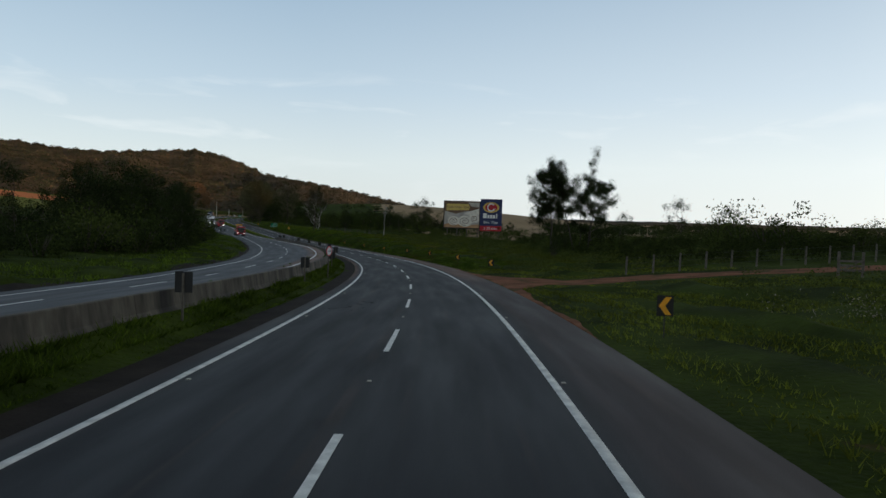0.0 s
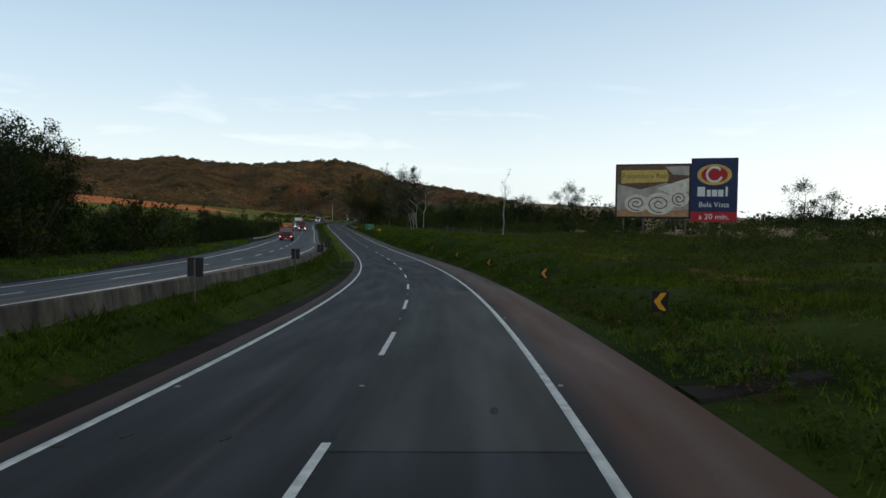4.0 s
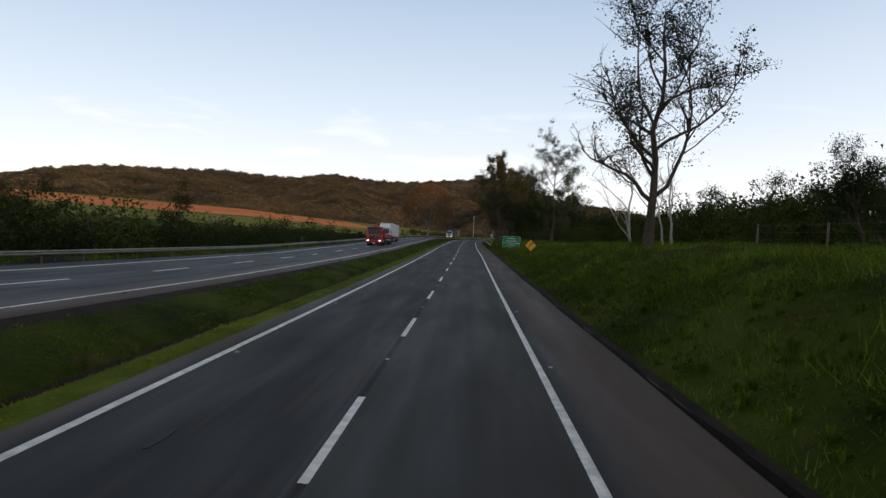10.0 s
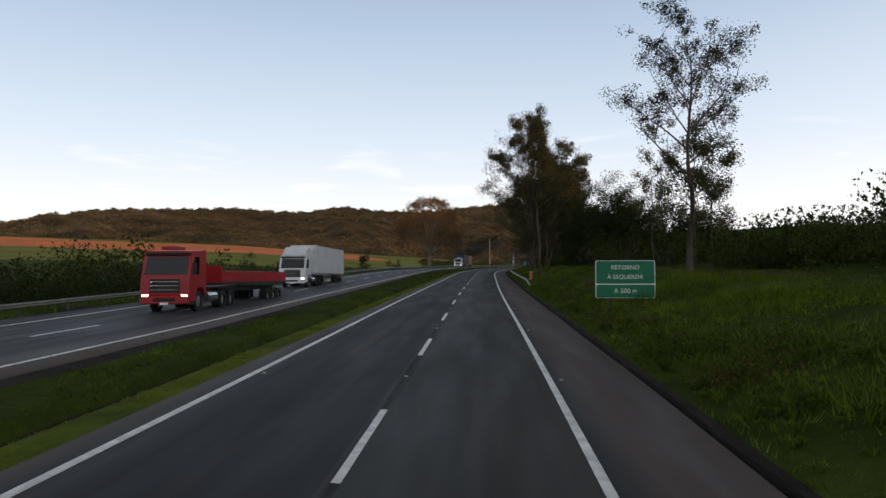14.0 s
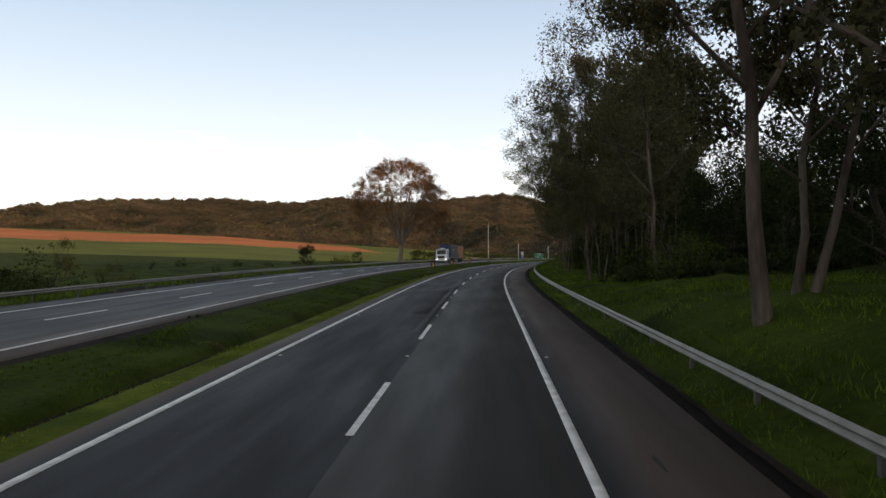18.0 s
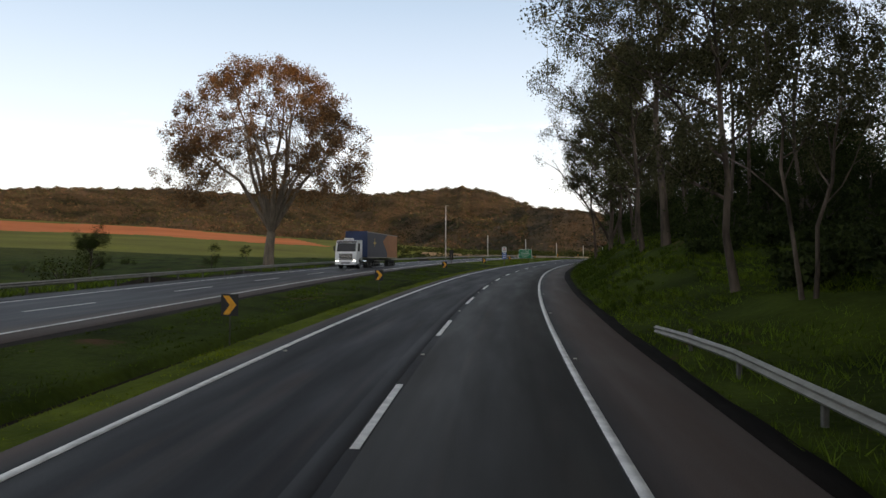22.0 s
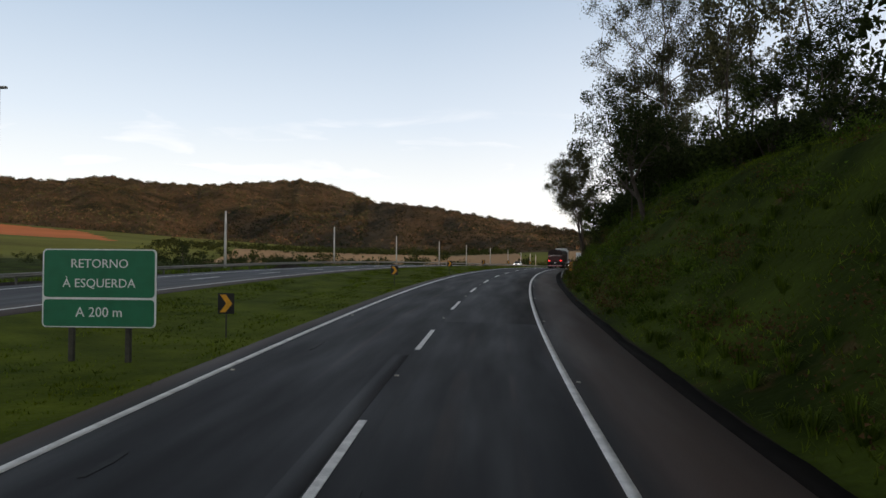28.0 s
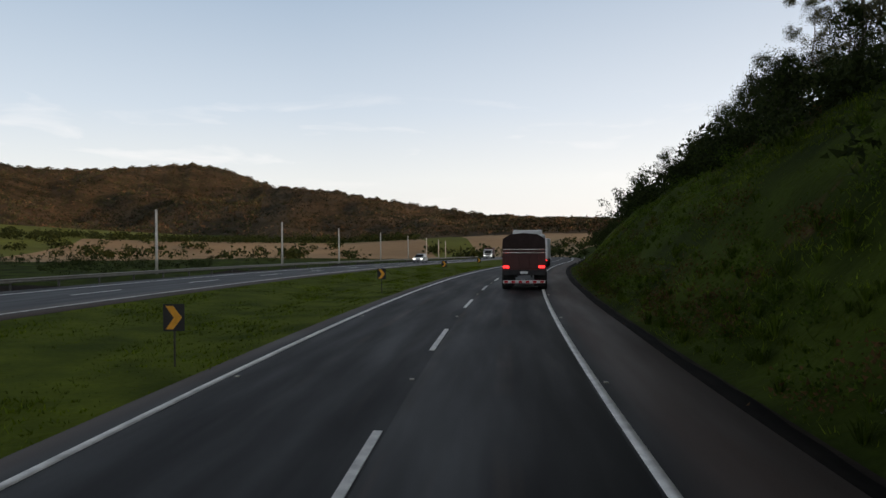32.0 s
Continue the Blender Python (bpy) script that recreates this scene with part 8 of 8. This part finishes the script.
part("cab_back", Shape().box((0, 9.3, 1.9), (2.3, 1.9, 2.2), 0.12), TRUCK_WHITE, at_)


def car(m, paint_, label):
    """A small hatchback whose front faces -y."""
    ob = thing("car", label, "car", "vehicles on the other carriageway", m)
    side = [(0.05, 0.35), (0.0, 0.62), (0.12, 0.80), (1.05, 0.95), (3.75, 0.98), (3.95, 0.75), (3.92, 0.35), (3.4, 0.32), (0.5, 0.32)]
    part("body", Shape().prism(side, "x", -0.82, 0.82), paint_, ob)
    part("cabin", Shape().add([(-0.76, 1.0, 0.94), (0.76, 1.0, 0.94), (0.76, 3.8, 0.96), (-0.76, 3.8, 0.96), (-0.60, 1.75, 1.46), (0.60, 1.75, 1.46), (0.60, 3.35, 1.48), (-0.60, 3.35, 1.48)],
                              [(0, 1, 5, 4), (1, 2, 6, 5), (2, 3, 7, 6), (3, 0, 4, 7), (4, 5, 6, 7)]), DARK_GLASS, ob)
    part("roof", Shape().box((0, 2.55, 1.49), (1.24, 1.7, 0.05), 0.02), paint_, ob)
    for sx in (-1, 1):
        part("headlamp", Shape().box((sx * 0.62, 0.03, 0.68), (0.30, 0.10, 0.13), 0.03), LAMP_WHITE, ob)
        part("mirror", Shape().box((sx * 0.90, 1.45, 0.98), (0.18, 0.1, 0.13), 0.03), paint_, ob)
        for y in (0.72, 3.2):
            wheel(ob, sx * 0.74, y, 0.30, 0.19)
    part("grille", Shape().box((0, 0.0, 0.5), (1.0, 0.06, 0.16), 0.02), BLACK, ob)
    return ob


car(place(792, float(opp_in(792)) - 4.6, 0.0, 0), paint("white_car_paint", (0.66, 0.67, 0.68)), "small white hatchback car on the oncoming lanes")
ft = thing("box_truck", "small pale truck far off on the oncoming lanes, lamps lit", "truck", "vehicles on the other carriageway", place(884, float(opp_in(884)) - 5.0, 0.0, 0))
cab(ft, TRUCK_WHITE, 2.6, 1.9)
part("cargo_box", Shape().box((0, 5.2, 2.1), (2.4, 6.2, 2.1), 0.05), DUMP_BROWN, ft)
chassis(ft, 1.4, 8.2)
axle(ft, 1.25, 0.45, False)
axle(ft, 6.4, 0.45)
